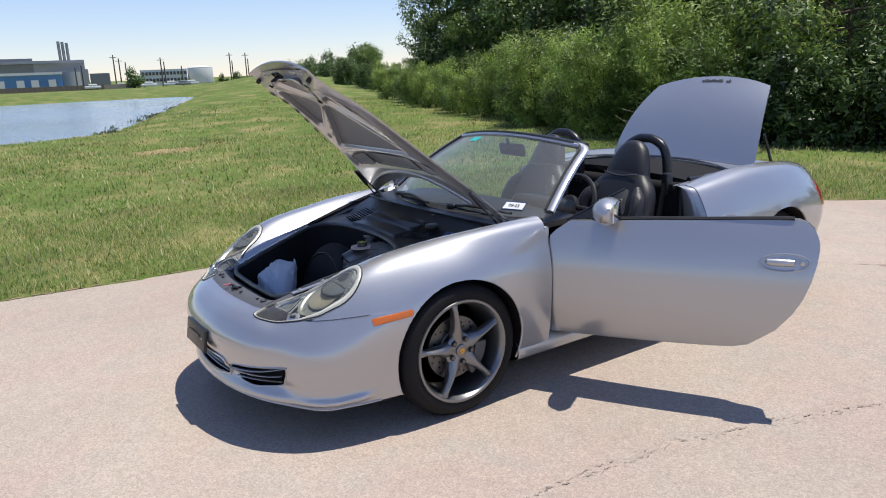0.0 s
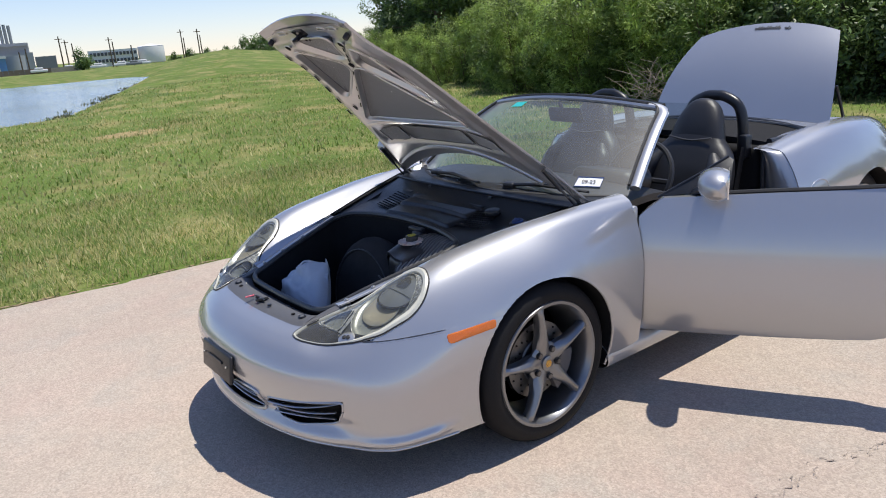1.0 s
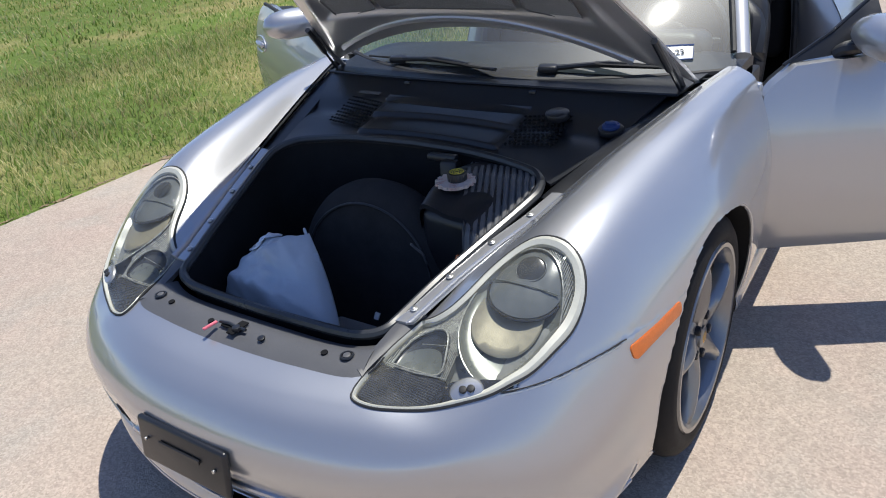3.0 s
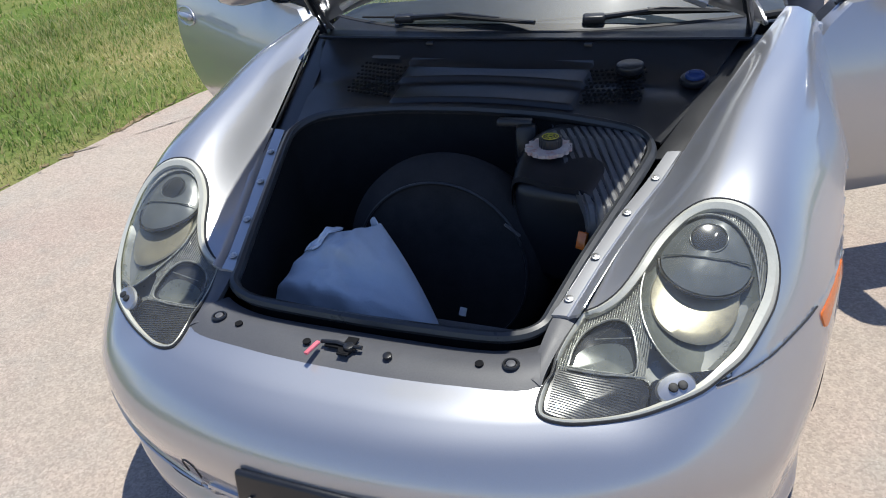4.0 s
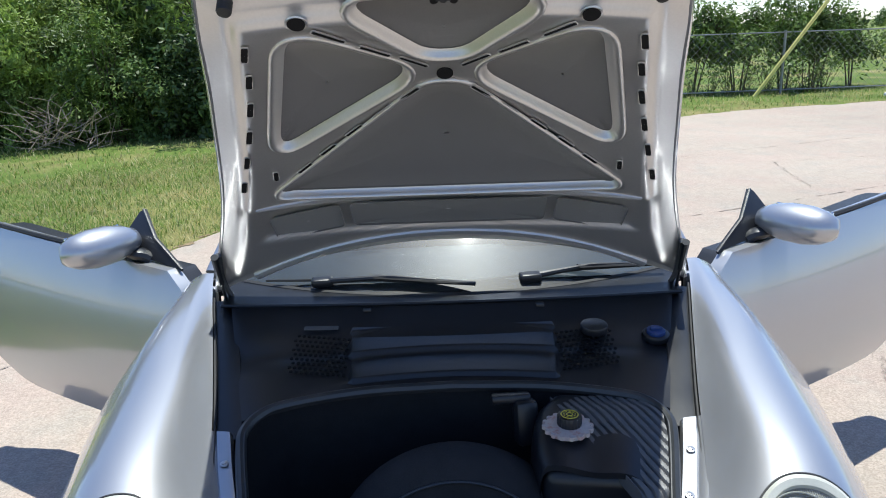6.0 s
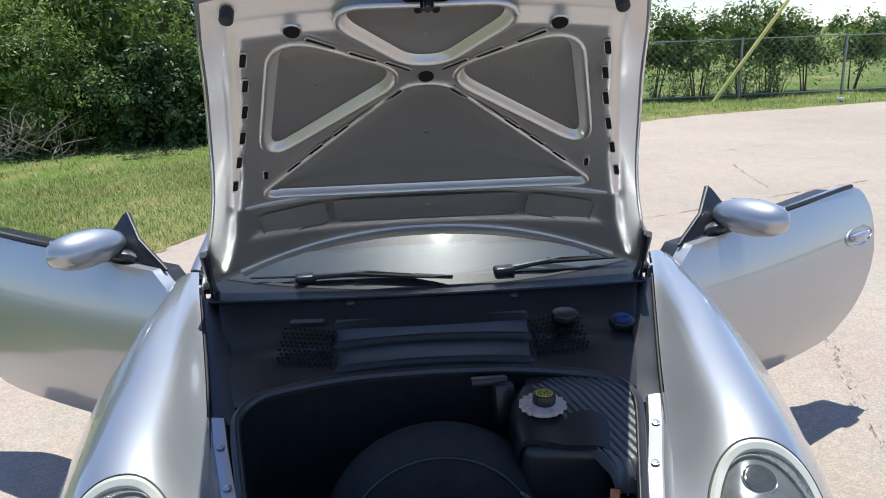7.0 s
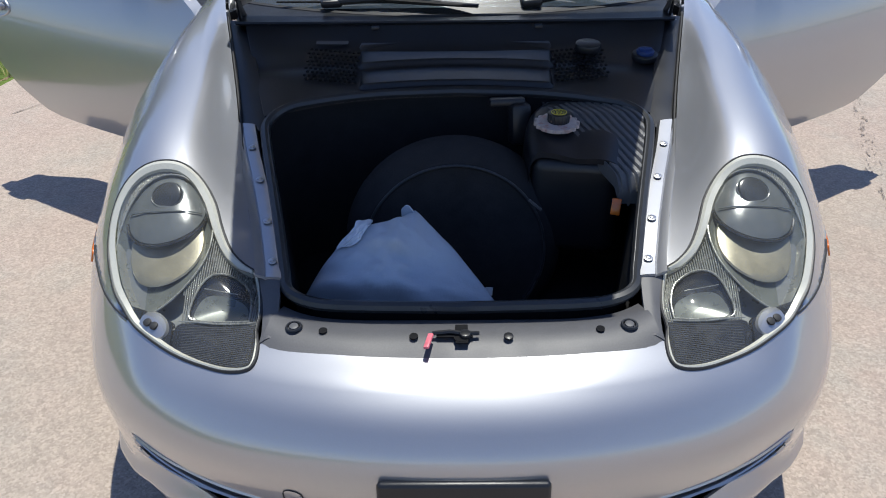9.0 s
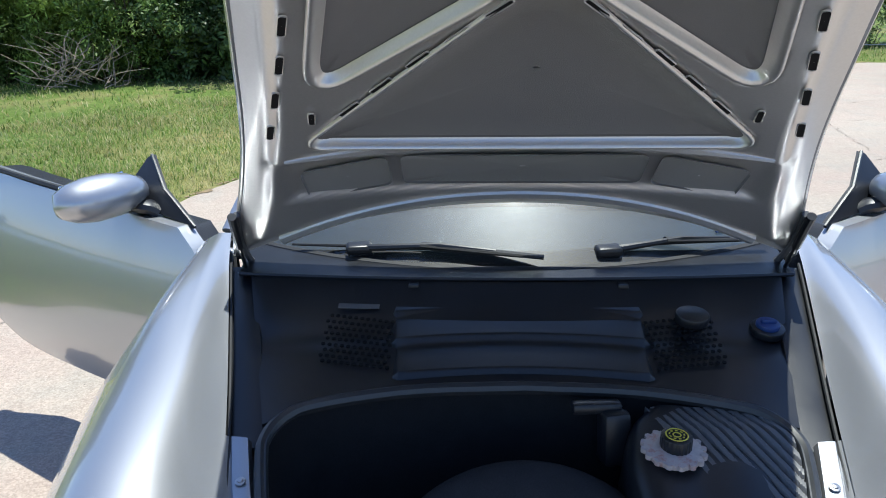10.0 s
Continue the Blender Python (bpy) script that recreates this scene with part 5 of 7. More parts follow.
for side in (1, -1):
    for x, s in ((0.297, 1.001), (0.313, 0.920), (0.333, 0.838), (0.356, 0.755), (0.382, 0.670), (0.411, 0.580)):
        slot(side * (x + 0.004), s, 0.042, 0.011, side * -0.28)
    slot(side * 0.346, 0.603, 0.034, 0.010, side * -0.15)
    for x, s in ((0.172, 1.024), (0.108, 0.974), (0.050, 0.934), (0.062, 0.838), (0.115, 0.786), (0.172, 0.735), (0.230, 0.677), (0.285, 0.620)):
        slot(side * x, s, 0.055 if s > 0.9 else 0.046, 0.008, side * (0.92 if s > 0.9 else 2.34))
    part("hole", disc(0.013, 0.003, hood_at(side * 0.212, 1.060, 0.045), (0, -0.66, -0.75), 18), DARK, hood)
    part("hole_rim", tube([hood_at(side * 0.212 + 0.0145 * math.cos(a), 1.060 + 0.0145 * math.sin(a), 0.043) for a in np.arange(20) * math.pi / 10], 0.002, 5, closed=True), HOOD_INSIDE, hood)
    part("rubber_buffer", disc(0.011, 0.024, hood_at(side * 0.304, 1.098, 0.028), (0, -0.66, -0.75), 14, 0.003), RUBBER, hood, "black rubber buffer")
    for x in (0.110, 0.203):
        oval = [(x + 0.030 * math.copysign(abs(math.cos(a)) ** 0.6, math.cos(a)), 1.122 + 0.009 * math.copysign(abs(math.sin(a)) ** 0.6, math.sin(a))) for a in np.arange(28) * math.tau / 28]
        part("pressed_slot", tube([hood_at(side * u, v, 0.014) for u, v in oval], 0.0030, 6, closed=True), HOOD_INSIDE, hood)
    # gas strut and hinge
    foot, top = np.array((side * 0.612, 0.395, 0.800)), np.array((side * 0.580, 0.235, 0.985))
    part("gas_strut", merged(tube([foot, foot + (top - foot) * 0.55], 0.0045, 8), tube([foot + (top - foot) * 0.50, top], 0.0095, 10)), BLACK_PLASTIC, hood, "black gas strut")
    part("strut_mount", merged(disc(0.010, 0.022, foot, (side, 0, 0), 12, 0.002), block((0.014, 0.05, 0.05), foot + np.array((side * 0.012, 0.0, -0.018)), 0.004)), STEEL, hood)
    part("hinge_arm", tube(spline([(side * 0.600, 0.455, 0.790), (side * 0.605, 0.400, 0.835), (side * 0.598, 0.330, 0.905), (side * 0.575, 0.250, 0.985)], 14), 0.0080, 6), GREY_PLASTIC, hood)
part("hole", disc(0.014, 0.003, hood_at(0, 0.893, 0.046), (0, -0.66, -0.75), 20), DARK, hood)
for x in (-0.013, 0.015):
    part("hole", disc(0.006, 0.003, hood_at(x, 1.092, 0.044), (0, -0.66, -0.75), 12), DARK, hood)
latch_plate = rounded([(-0.036, 1.112), (0.036, 1.112), (0.036, 1.155), (-0.036, 1.155)], 0.008)
striker = part("striker", merged(fan(latch_plate, lambda x, s, d: hood_at(x, min(s, 1.150), 0.034 - d), (1.0, 0.9, 0.02), (-0.012, 0.0, 0.0)),
                                 tube([hood_at(0, 1.128, 0.030), hood_at(0, 1.128, 0.085)], 0.0055, 8), tube([hood_at(-0.008, 1.120, 0.05), hood_at(0.008, 1.120, 0.05), hood_at(0.008, 1.120, 0.075), hood_at(-0.008, 1.120, 0.075)], 0.003, 6, closed=True)),
               BLACK_PLASTIC, hood, "black latch striker with its pin")
for x in (-0.024, 0.024):
    part("striker_bolt", disc(0.0075, 0.006, hood_at(x, 1.132, 0.037), (0, -0.66, -0.75), 6, 0.001), STEEL, hood)

# ---- car: windshield, wipers ----
def screen(k, v, lift=0.0):
    """A place on the windshield: k from -1 to 1 across, v from its foot to its top."""
    foot = np.array((0.700 * k, 0.335 + 0.265 * k * k, 0.838 - 0.012 * k * k))
    head = np.array((0.552 * k, 0.955 + 0.075 * k * k, 1.176 - 0.048 * k * k))
    p = foot + (head - foot) * v
    bulge = 0.020 * math.sin(math.pi * v) + lift
    return p + np.array((0.25 * k, -0.45, 0.86)) * bulge


glass_grid = np.array([[screen(k, v) for v in np.linspace(0, 1, 18)] for k in np.linspace(-1, 1, 34)])
frame_top = [screen(k, 1.0) for k in np.linspace(-0.93, 0.93, 24)]
left_side = [screen(1.02, v) for v in np.linspace(0.0, 0.93, 14)]
right_side = [p * np.array((-1, 1, 1)) for p in left_side]
corner_l = [screen(1.0, 0.975), screen(0.975, 1.0)]
corner_r = [p * np.array((-1, 1, 1)) for p in corner_l]
hoop = right_side + corner_r + frame_top + corner_l[::-1] + left_side[::-1]
hoop = spline(np.array(hoop)[::2], 110)
frame_part = part("windshield_frame", tube(hoop, 0.025, 10, flat=0.7), PAINT, car, "silver windshield frame")
pane = part("pane", sheet(glass_grid), WINDSHIELD, frame_part, "tinted windshield glass")
pane.visible_shadow = False
part("frame_seal", tube([p + np.array((0.0, -0.012, 0.014)) * 1.0 - np.array((math.copysign(0.02, p[0]) if abs(p[0]) > 0.5 else 0, 0, 0)) for p in hoop], 0.0075, 6), RUBBER, frame_part)
part("header_trim", tube([screen(k, 0.985) + np.array((0, 0.055, 0.004)) for k in np.linspace(-0.95, 0.95, 20)], 0.024, 8, flat=0.6), BLACK_PLASTIC, frame_part)
part("toll_sticker", sheet(np.array([[screen(k, v, 0.004) for v in (0.86, 0.93)] for k in np.linspace(-0.52, -0.36, 5)])), material("teal_sticker", (0.02, 0.42, 0.42), 0.4, vary=0.1), frame_part, "teal sticker")
g = np.array([[screen(k, v, 0.003) for v in np.linspace(0.07, 0.155, 3)] for k in np.linspace(0.71, 0.85, 5)])
sticker = part("inspection_sticker", sheet(g), WHITE, frame_part, "white and blue inspection sticker reading 09-23")
part("sticker_edge", tube([screen(k, v, 0.004) for k, v in ((0.71, 0.07), (0.85, 0.07), (0.85, 0.155), (0.71, 0.155))], 0.0025, 4, closed=True), BLUE, sticker)
font = bpy.data.curves.new("sticker_text", "FONT")
font.body, font.size, font.extrude, font.align_x, font.align_y = "09-23", 0.026, 0.0004, "CENTER", "CENTER"
text_ob = new("date_text", font)
me = bpy.data.meshes.new_from_object(text_ob)
bpy.data.objects.remove(text_ob)
a, b, c = Vector(screen(0.71, 0.11, 0.006)), Vector(screen(0.85, 0.11, 0.006)), Vector(screen(0.78, 0.155, 0.006))
ex = (b - a).normalized()
ez = ex.cross(c - a).normalized()
ey = ez.cross(ex)
m = Matrix((ex, ey, ez)).transposed().to_4x4()
m.translation = (a + b) / 2
me.transform(m)
me.materials.append(RUBBER)
text_ob = new("date_text", me)
text_ob.parent = sticker
part("inside_mirror", merged(block((0.22, 0.035, 0.075), (0.0, 0.985, 1.085), 0.03, 4, (12, 0, 0)), tube([(0.0, 0.965, 1.10), (0.0, 0.945, 1.155)], 0.010, 8)), BLACK_PLASTIC, frame_part, "black inside mirror")
part("windshield_base", tube([screen(k, -0.02) for k in np.linspace(-1, 1, 40)], 0.012, 8), RUBBER, frame_part)
scuttle = np.array([[screen(k, 0.0) * (1 - v) + np.array((0.665 * k, 0.268 + 0.085 * k * k, 0.836 - 0.020 * k * k)) * v for v in np.linspace(0, 1, 5)] for k in np.linspace(-0.92, 0.92, 40)])
part("scuttle", sheet(scuttle, back=scuttle - np.array((0, 0, 0.006))), BLACK_PLASTIC, car, "black plastic scuttle panel")
part("scuttle_edge", tube([p[-1] for p in scuttle], 0.005, 6), BLACK_PLASTIC, car)
for x, y, z, tip, bend in ((-0.350, 0.405, 0.856, (0.065, 0.330, 0.862), 0.40), (0.215, 0.385, 0.858, (0.600, 0.470, 0.856), 0.40)):
    base = np.array((x, y, z))
    end = np.array(tip)
    arm = part("wiper_arm", merged(block((0.060, 0.034, 0.022), base, 0.008, 3, (10, 0, 10)), tube([base, base * 0.55 + end * 0.45 + np.array((0, 0, 0.016)), base * 0.25 + end * 0.75 + np.array((0, 0, 0.008))], (0.009, 0.0065, 0.005), 8)), BLACK_PLASTIC, car, "black wiper arm")
    span = end - base
    back_end = base - span * 0.40 + np.array((0, 0.02 if x < 0 else 0.03, -0.006))
    part("wiper_blade", merged(tube([back_end, base * 0.6 + end * 0.4 + np.array((0, 0.012, 0.004)), end + np.array((0, 0.006, -0.004))], (0.003, 0.0055, 0.0035), 6),
                               tube([base * 0.65 + end * 0.35 + np.array((0, 0.004, 0.014)), end], (0.013, 0.010), 8, flat=0.5)), RUBBER, arm, "black rubber wiper blade")

# ---- car: door mirrors, handles, seals ----
for door, side, at in doors:
    def put(name, bm, mat, label="", sharp=35):
        bm.transform(at)
        return part(name, bm if side > 0 else flipped(bm), mat, door, label, sharp)

    rows = []
    for n_, ry, rz, dy in ((-0.104, 0.0002, 0.0002, -0.010), (-0.100, 0.020, 0.018, -0.010), (-0.085, 0.044, 0.038, -0.008), (-0.05, 0.062, 0.054, -0.004), (0.0, 0.072, 0.064, 0.0), (0.06, 0.071, 0.064, 0.004), (0.105, 0.060, 0.054, 0.008), (0.135, 0.040, 0.036, 0.012), (0.148, 0.008, 0.008, 0.014), (0.149, 0.0002, 0.0002, 0.014)):
        rows.append([(n_ - 0.015, 0.288 + dy + ry * 0.98 * min(0.62, math.cos(a)), 0.905 + rz * 0.93 * math.sin(a)) for a in np.linspace(0, 2 * math.pi, 29)])
    bm = sheet(np.array(rows))
    mirror = put("mirror", bm, PAINT, "silver teardrop door mirror")
    bm = block((0.19, 0.006, 0.085), (0.0, 0.333, 0.905), 0.004)
    bm.transform(at)
    part("mirror_glass", bm if side > 0 else flipped(bm), CHROME, mirror)
    put("mirror_foot", tube(spline([(-0.105, 0.215, 0.845), (-0.085, 0.235, 0.862), (-0.06, 0.272, 0.862), (0.0, 0.286, 0.850)], 12), (0.030,) * 6 + (0.024, 0.02, 0.018, 0.016, 0.012, 0.008), 10, flat=0.7), BLACK_PLASTIC, "black mirror foot")
    sail = [((-0.092, 0.075, 0.832), (-0.120, 0.210, 0.905), (-0.190, 0.330, 0.972)), ((-0.090, 0.20, 0.846), (-0.118, 0.27, 0.905), (-0.188, 0.338, 0.968)), ((-0.088, 0.335, 0.858), (-0.116, 0.340, 0.905), (-0.186, 0.345, 0.962))]
    g = np.array(sail)
    put("mirror_sail", sheet(g, back=g - np.array((0.018, 0, 0))), BLACK_PLASTIC, "black mirror triangle")
    put("sail_trim", tube([(-0.094, 0.065, 0.828), (-0.122, 0.202, 0.905), (-0.192, 0.326, 0.974)], 0.005, 6), BLACK_PLASTIC)
    put("waist_seal", tube([(door_out(s, 0.86) - 0.012, s, np.interp(s, DOOR_S, DOOR_HI) + 0.006) for s in np.linspace(0.33, 1.07, 24)], 0.009, 6), RUBBER, "black window seal")
    oval = smooth_ellipse(1.040, 0.706, 0.100, 0.036, 40, 0.03)
    put("handle_bezel", tube([(door_out(s, z) + 0.002, s, z) for s, z in oval], 0.0040, 6, closed=True), PAINT)
    g = np.array([[(door_out(1.040 + (s - 1.040) * r, 0.706 + (z - 0.706) * r) + h, 1.040 + (s - 1.040) * r, 0.706 + (z - 0.706) * r) for s, z in [*oval, oval[0]]] for r, h in ((1.0, 0.002), (0.9, 0.001), (0.6, 0.0015), (0.02, 0.0015))])
    put("handle_recess", sheet(g), PAINT)
    rows = [[(door_out(s, 0.706) + 0.012 * k + 0.016 * k * math.cos(a), s, 0.708 + 0.017 * k * math.sin(a)) for a in np.linspace(0, 2 * math.pi, 13)] for s, k in ((0.962, 0.1), (0.972, 0.8), (1.0, 1), (1.05, 1), (1.078, 0.85), (1.088, 0.1))]
    put("handle", sheet(np.array(rows)), PAINT, "silver door handle")
    put("door_lock", disc(0.010, 0.006, (door_out(1.112, 0.706) + 0.004, 1.112, 0.706), (1, 0, 0), 16, 0.001), STEEL)

# ---- car: cabin ----
g = net(np.array([[(-0.70, 0.56, 0.80), (-0.3, 0.50, 0.815), (0.3, 0.50, 0.815), (0.70, 0.56, 0.80)], [(-0.69, 0.80, 0.800), (-0.3, 0.78, 0.815), (0.3, 0.78, 0.825), (0.69, 0.80, 0.800)],
                  [(-0.68, 0.92, 0.760), (-0.3, 0.93, 0.770), (0.3, 0.93, 0.775), (0.68, 0.92, 0.760)], [(-0.66, 0.90, 0.60), (-0.3, 0.90, 0.58), (0.3, 0.90, 0.58), (0.66, 0.90, 0.60)]]), 24, 30)
dash = part("dashboard", sheet(g, back=g - np.array((0, 0, 0.03))), LEATHER, car, "black dashboard")
part("instrument_hood", block((0.36, 0.20, 0.10), (0.36, 0.90, 0.81), 0.045, 4, (-8, 0, 0)), LEATHER, dash)
wheel_at = Matrix.Translation((0.36, 1.10, 0.775)) @ Matrix.Rotation(radians(64), 4, "X")
sw = tube([(0.185 * math.cos(a), 0.185 * math.sin(a), 0) for a in np.arange(40) * math.tau / 40], 0.014, 8, closed=True)
sw = merged(sw, disc(0.065, 0.05, (0, 0, 0), (0, 0, 1), 20, 0.015), *[tube([(0.05 * math.cos(a), 0.05 * math.sin(a), 0), (0.18 * math.cos(a), 0.18 * math.sin(a), 0)], 0.014, 6, flat=0.5) for a in np.radians((0, 180, 235, 305))])
sw.transform(wheel_at)
part("steering_wheel", sw, LEATHER, car, "black steering wheel")
part("console", block((0.24, 0.95, 0.24), (0.0, 1.25, 0.42), 0.04, 3), LEATHER, car)
part("rear_shelf", block((1.25, 0.20, 0.30), (0, 1.83, 0.70), 0.04, 3), CANVAS, car)


def seat(x0):
    s = new("seat")
    s.parent = car
    tagged(s, "black leather sports seat")

    def loft(rows, n=32):
        """Rounded rings: (z, middle y, half width, half depth, corner power)."""
        g = []
        for z, y, hw, hd, q in rows:
            ring_ = []
            for a in np.linspace(0, 2 * math.pi, n + 1):
                c_, s_ = math.cos(a), math.sin(a)
                ring_.append((x0 + hw * math.copysign(abs(c_) ** q, c_), y + hd * math.copysign(abs(s_) ** q, s_), z))
            g.append(ring_)
        return sheet(net(np.array(g), len(rows) * 4, n + 1))

    part("backrest", loft([(0.42, 1.420, 0.20, 0.06, 0.7), (0.46, 1.43, 0.245, 0.075, 0.6), (0.60, 1.465, 0.255, 0.080, 0.55), (0.74, 1.51, 0.250, 0.075, 0.55), (0.83, 1.545, 0.225, 0.065, 0.6), (0.895, 1.572, 0.165, 0.058, 0.7), (0.93, 1.585, 0.135, 0.052, 0.7)]), LEATHER, s)
    part("headrest", loft([(0.83, 1.556, 0.172, 0.050, 0.6), (0.92, 1.588, 0.150, 0.058, 0.65), (1.00, 1.614, 0.125, 0.056, 0.7), (1.055, 1.634, 0.096, 0.048, 0.75), (1.088, 1.642, 0.060, 0.032, 0.8), (1.100, 1.644, 0.030, 0.014, 0.9), (1.102, 1.644, 0.006, 0.004, 1)]), LEATHER, s)
    for d in (-1, 1):
        part("bolster", tube(spline([(x0 + d * 0.20, 1.37, 0.45), (x0 + d * 0.215, 1.39, 0.60), (x0 + d * 0.205, 1.44, 0.74), (x0 + d * 0.15, 1.50, 0.84)], 16), np.interp(np.linspace(0, 1, 16), (0, 0.3, 0.8, 1), (0.03, 0.052, 0.045, 0.02)), 10), LEATHER, s)
    part("cushion", block((0.50, 0.50, 0.16), (x0, 1.20, 0.42), 0.06, 4, (6, 0, 0)), LEATHER, s)
    part("piping", tube(spline([(x0 - 0.125, 1.520, 0.92), (x0, 1.515, 0.905), (x0 + 0.125, 1.520, 0.92)], 12), 0.004, 5), GREY_PLASTIC, s)


for x0 in (0.36, -0.36):
    seat(x0)
    bow = spline([(x0 - 0.165, 1.740, 0.78), (x0 - 0.165, 1.740, 0.95), (x0 - 0.135, 1.742, 1.055), (x0 - 0.06, 1.744, 1.100), (x0, 1.745, 1.106), (x0 + 0.06, 1.744, 1.100), (x0 + 0.135, 1.742, 1.055), (x0 + 0.165, 1.740, 0.95), (x0 + 0.165, 1.740, 0.78)], 40)
    part("roll_hoop", tube(bow, 0.027, 12), BLACK_PLASTIC, car, "black padded roll hoop")
    part("belt", tube([(x0 + math.copysign(0.22, x0), 1.66, 0.86), (x0 + math.copysign(0.215, x0), 1.60, 0.60)], 0.022, 6, flat=0.15), CANVAS, car)
    part("belt_guide", block((0.05, 0.06, 0.12), (x0 + math.copysign(0.21, x0), 1.69, 0.86), 0.015), BLACK_PLASTIC, car)
wind = glass("wind_screen_glass", (0.75, 0.80, 0.80), 0.0, 1.3)
for_wind = part("wind_deflector", sheet(np.array([[(x, 1.75, z) for z in (0.86, 1.06)] for x in np.linspace(-0.19, 0.19, 5)])), wind, car, "clear wind deflector")
for_wind.visible_shadow = False

# ---- car: folded roof, rear deck, lid ----
g = np.array([[(0.625 * k * (1 - 0.10 * v ** 3), 1.80 + 0.58 * v - 0.10 * abs(k) ** 3 * v, 0.868 + 0.030 * (1 - k * k) - 0.012 * v) for k in np.linspace(-1, 1, 33)] for v in np.linspace(0, 1, 18)])
part("folded_roof", sheet(g, back=g - np.array((0, 0, 0.03))), CANVAS, car, "black folded canvas roof")
rim_line = [g[i, 0] + np.array((-0.012, 0, 0.004)) for i in range(18)] + [g[-1, j] + np.array((0, 0.012, 0.004)) for j in range(33)] + [g[i, -1] + np.array((0.012, 0, 0.004)) for i in range(17, -1, -1)]
part("roof_well_trim", tube(rim_line, 0.016, 8), BLACK_PLASTIC, car, "black trim round the roof well")
order_r = np.argsort(rear_grid[:, 0][:, 1])
r_edge = rear_grid[:, 0][order_r]
deck = np.array([[(np.interp(y, r_edge[:, 1], r_edge[:, 0]) * k, y - 0.06 * abs(k) ** 2 * (y < 2.46), np.interp(y, r_edge[:, 1], r_edge[:, 2]) + 0.020 * (1 - k * k)) for k in np.linspace(-1, 1, 33)] for y in np.linspace(2.36, 2.54, 8)])
part("rear_deck", sheet(deck, back=deck - np.array((0, 0, 0.01))), PAINT, car, "silver rear deck")
for side in (1, -1):
    strip = np.array([[(side * (np.interp(y, r_edge[:, 1], r_edge[:, 0]) + 0.002 - d), y, np.interp(y, r_edge[:, 1], r_edge[:, 2]) - 0.002 - 0.15 * d) for d in (0, 0.02, 0.05)] for y in np.linspace(1.74, 2.38, 14)])
    part("deck_side", sheet(strip), PAINT, car)
    bm = sheet(np.array([[(0.60 + 0.05 * v, 2.50 + 0.6 * u, 0.83 - 0.03 * u - 0.1 * v) for v in (0, 1)] for u in np.linspace(0, 1, 6)]))
    part("bay_edge", bm if side > 0 else flipped(bm), PAINT, car)
    oval = [(1.845 + 0.075 * math.cos(a) + 0.02 * math.sin(a), 0.640 + 0.050 * math.sin(a)) for a in np.arange(30) * math.tau / 30]
    ring_pts = [on_skin((2.0, y, z), (-1, 0, 0), 0.002, rear_skin) for y, z in oval]
    bm = fan(oval, lambda y, z, d: on_skin((2.0, y, z), (-1, 0, 0), d, rear_skin), (1.0, 0.9, 0.5, 0.02), (0.002, 0.001, 0.002, 0.002))
    part("side_intake", bm if side > 0 else flipped(bm), DARK, car, "dark side air intake")
    bm = tube(ring_pts, 0.006, 6, closed=True)
    part("intake_rim", bm if side > 0 else flipped(bm), PAINT, car)
    lens = [(2.90, 0.700), (2.945, 0.735), (2.99, 0.745), (3.03, 0.715), (3.06, 0.64), (3.05, 0.58), (2.99, 0.575), (2.93, 0.61)]
    bm = fan([tuple(q) for q in rounded(lens, 0.02)], lambda y, z, d: on_skin((2.0, y, z), (-1, 0, 0), d, rear_skin), (1.0, 0.94, 0.5, 0.02), (0.0, 0.007, 0.008, 0.008))
    part("tail_lamp", bm if side > 0 else flipped(bm), RED, car, "red tail lamp")
    joint = [on_skin((2.0, y, 0.555 + 0.02 * (y - 2.7)), (-1, 0, 0), 0.0005, rear_skin) for y in np.linspace(2.76, 3.00, 14)]
    bm = tube(joint, 0.002, 5)
    part("panel_joint", bm if side > 0 else flipped(bm), RUBBER, car)
    seam = [on_skin((np.interp(y, (1.78, 2.5), (0.70, 0.66)), y, 2.0), (0, 0, -1), 0.0005, rear_skin) for y in np.linspace(1.78, 2.48, 20)]
    bm = tube(seam, 0.002, 5)
    part("deck_joint", bm if side > 0 else flipped(bm), RUBBER, car)


def lid_at(k, v, drop=0.0):
    """The raised rear lid: k across, v from its hinge to its free edge."""
    half = 0.600 - 0.135 * v ** 1.6
    p = np.array((half * k, 2.500 + 0.36 * v + 0.075 * (1 - k * k) * v, 0.866 + 0.492 * v + 0.030 * (1 - abs(k) ** 2.5) * v + 0.015 * (1 - k * k)))
    away = np.array((0, 0.81, -0.59))
    return p + away * (drop - 0.050 * math.sin(math.pi * min(1, v * 0.9)) - 0.035 * (1 - k * k) * (0.4 + 0.6 * v))


g = np.array([[lid_at(k, v) for k in np.linspace(-1, 1, 37)] for v in np.linspace(0, 1, 24)])
h = np.array([[lid_at(k * 0.98, v * 0.99, 0.025) for k in np.linspace(-1, 1, 37)] for v in np.linspace(0, 1, 24)])
rear_lid = part("rear_lid", sheet(g, back=h), PAINT, car, "raised silver rear lid")
for k0, n_ in ((-0.16, 9), (0.26, 2)):
    for i in range(n_):
        k = k0 + 0.040 * i
        part("script_bar", tube([lid_at(k + 0.012, 0.955 - 0.015 * (i % 3 == 0), -0.003), lid_at(k - 0.004, 0.93, -0.003), lid_at(k + 0.02, 0.915, -0.003), lid_at(k + 0.034, 0.935, -0.003)], 0.0035, 4), GREY_PLASTIC, rear_lid)
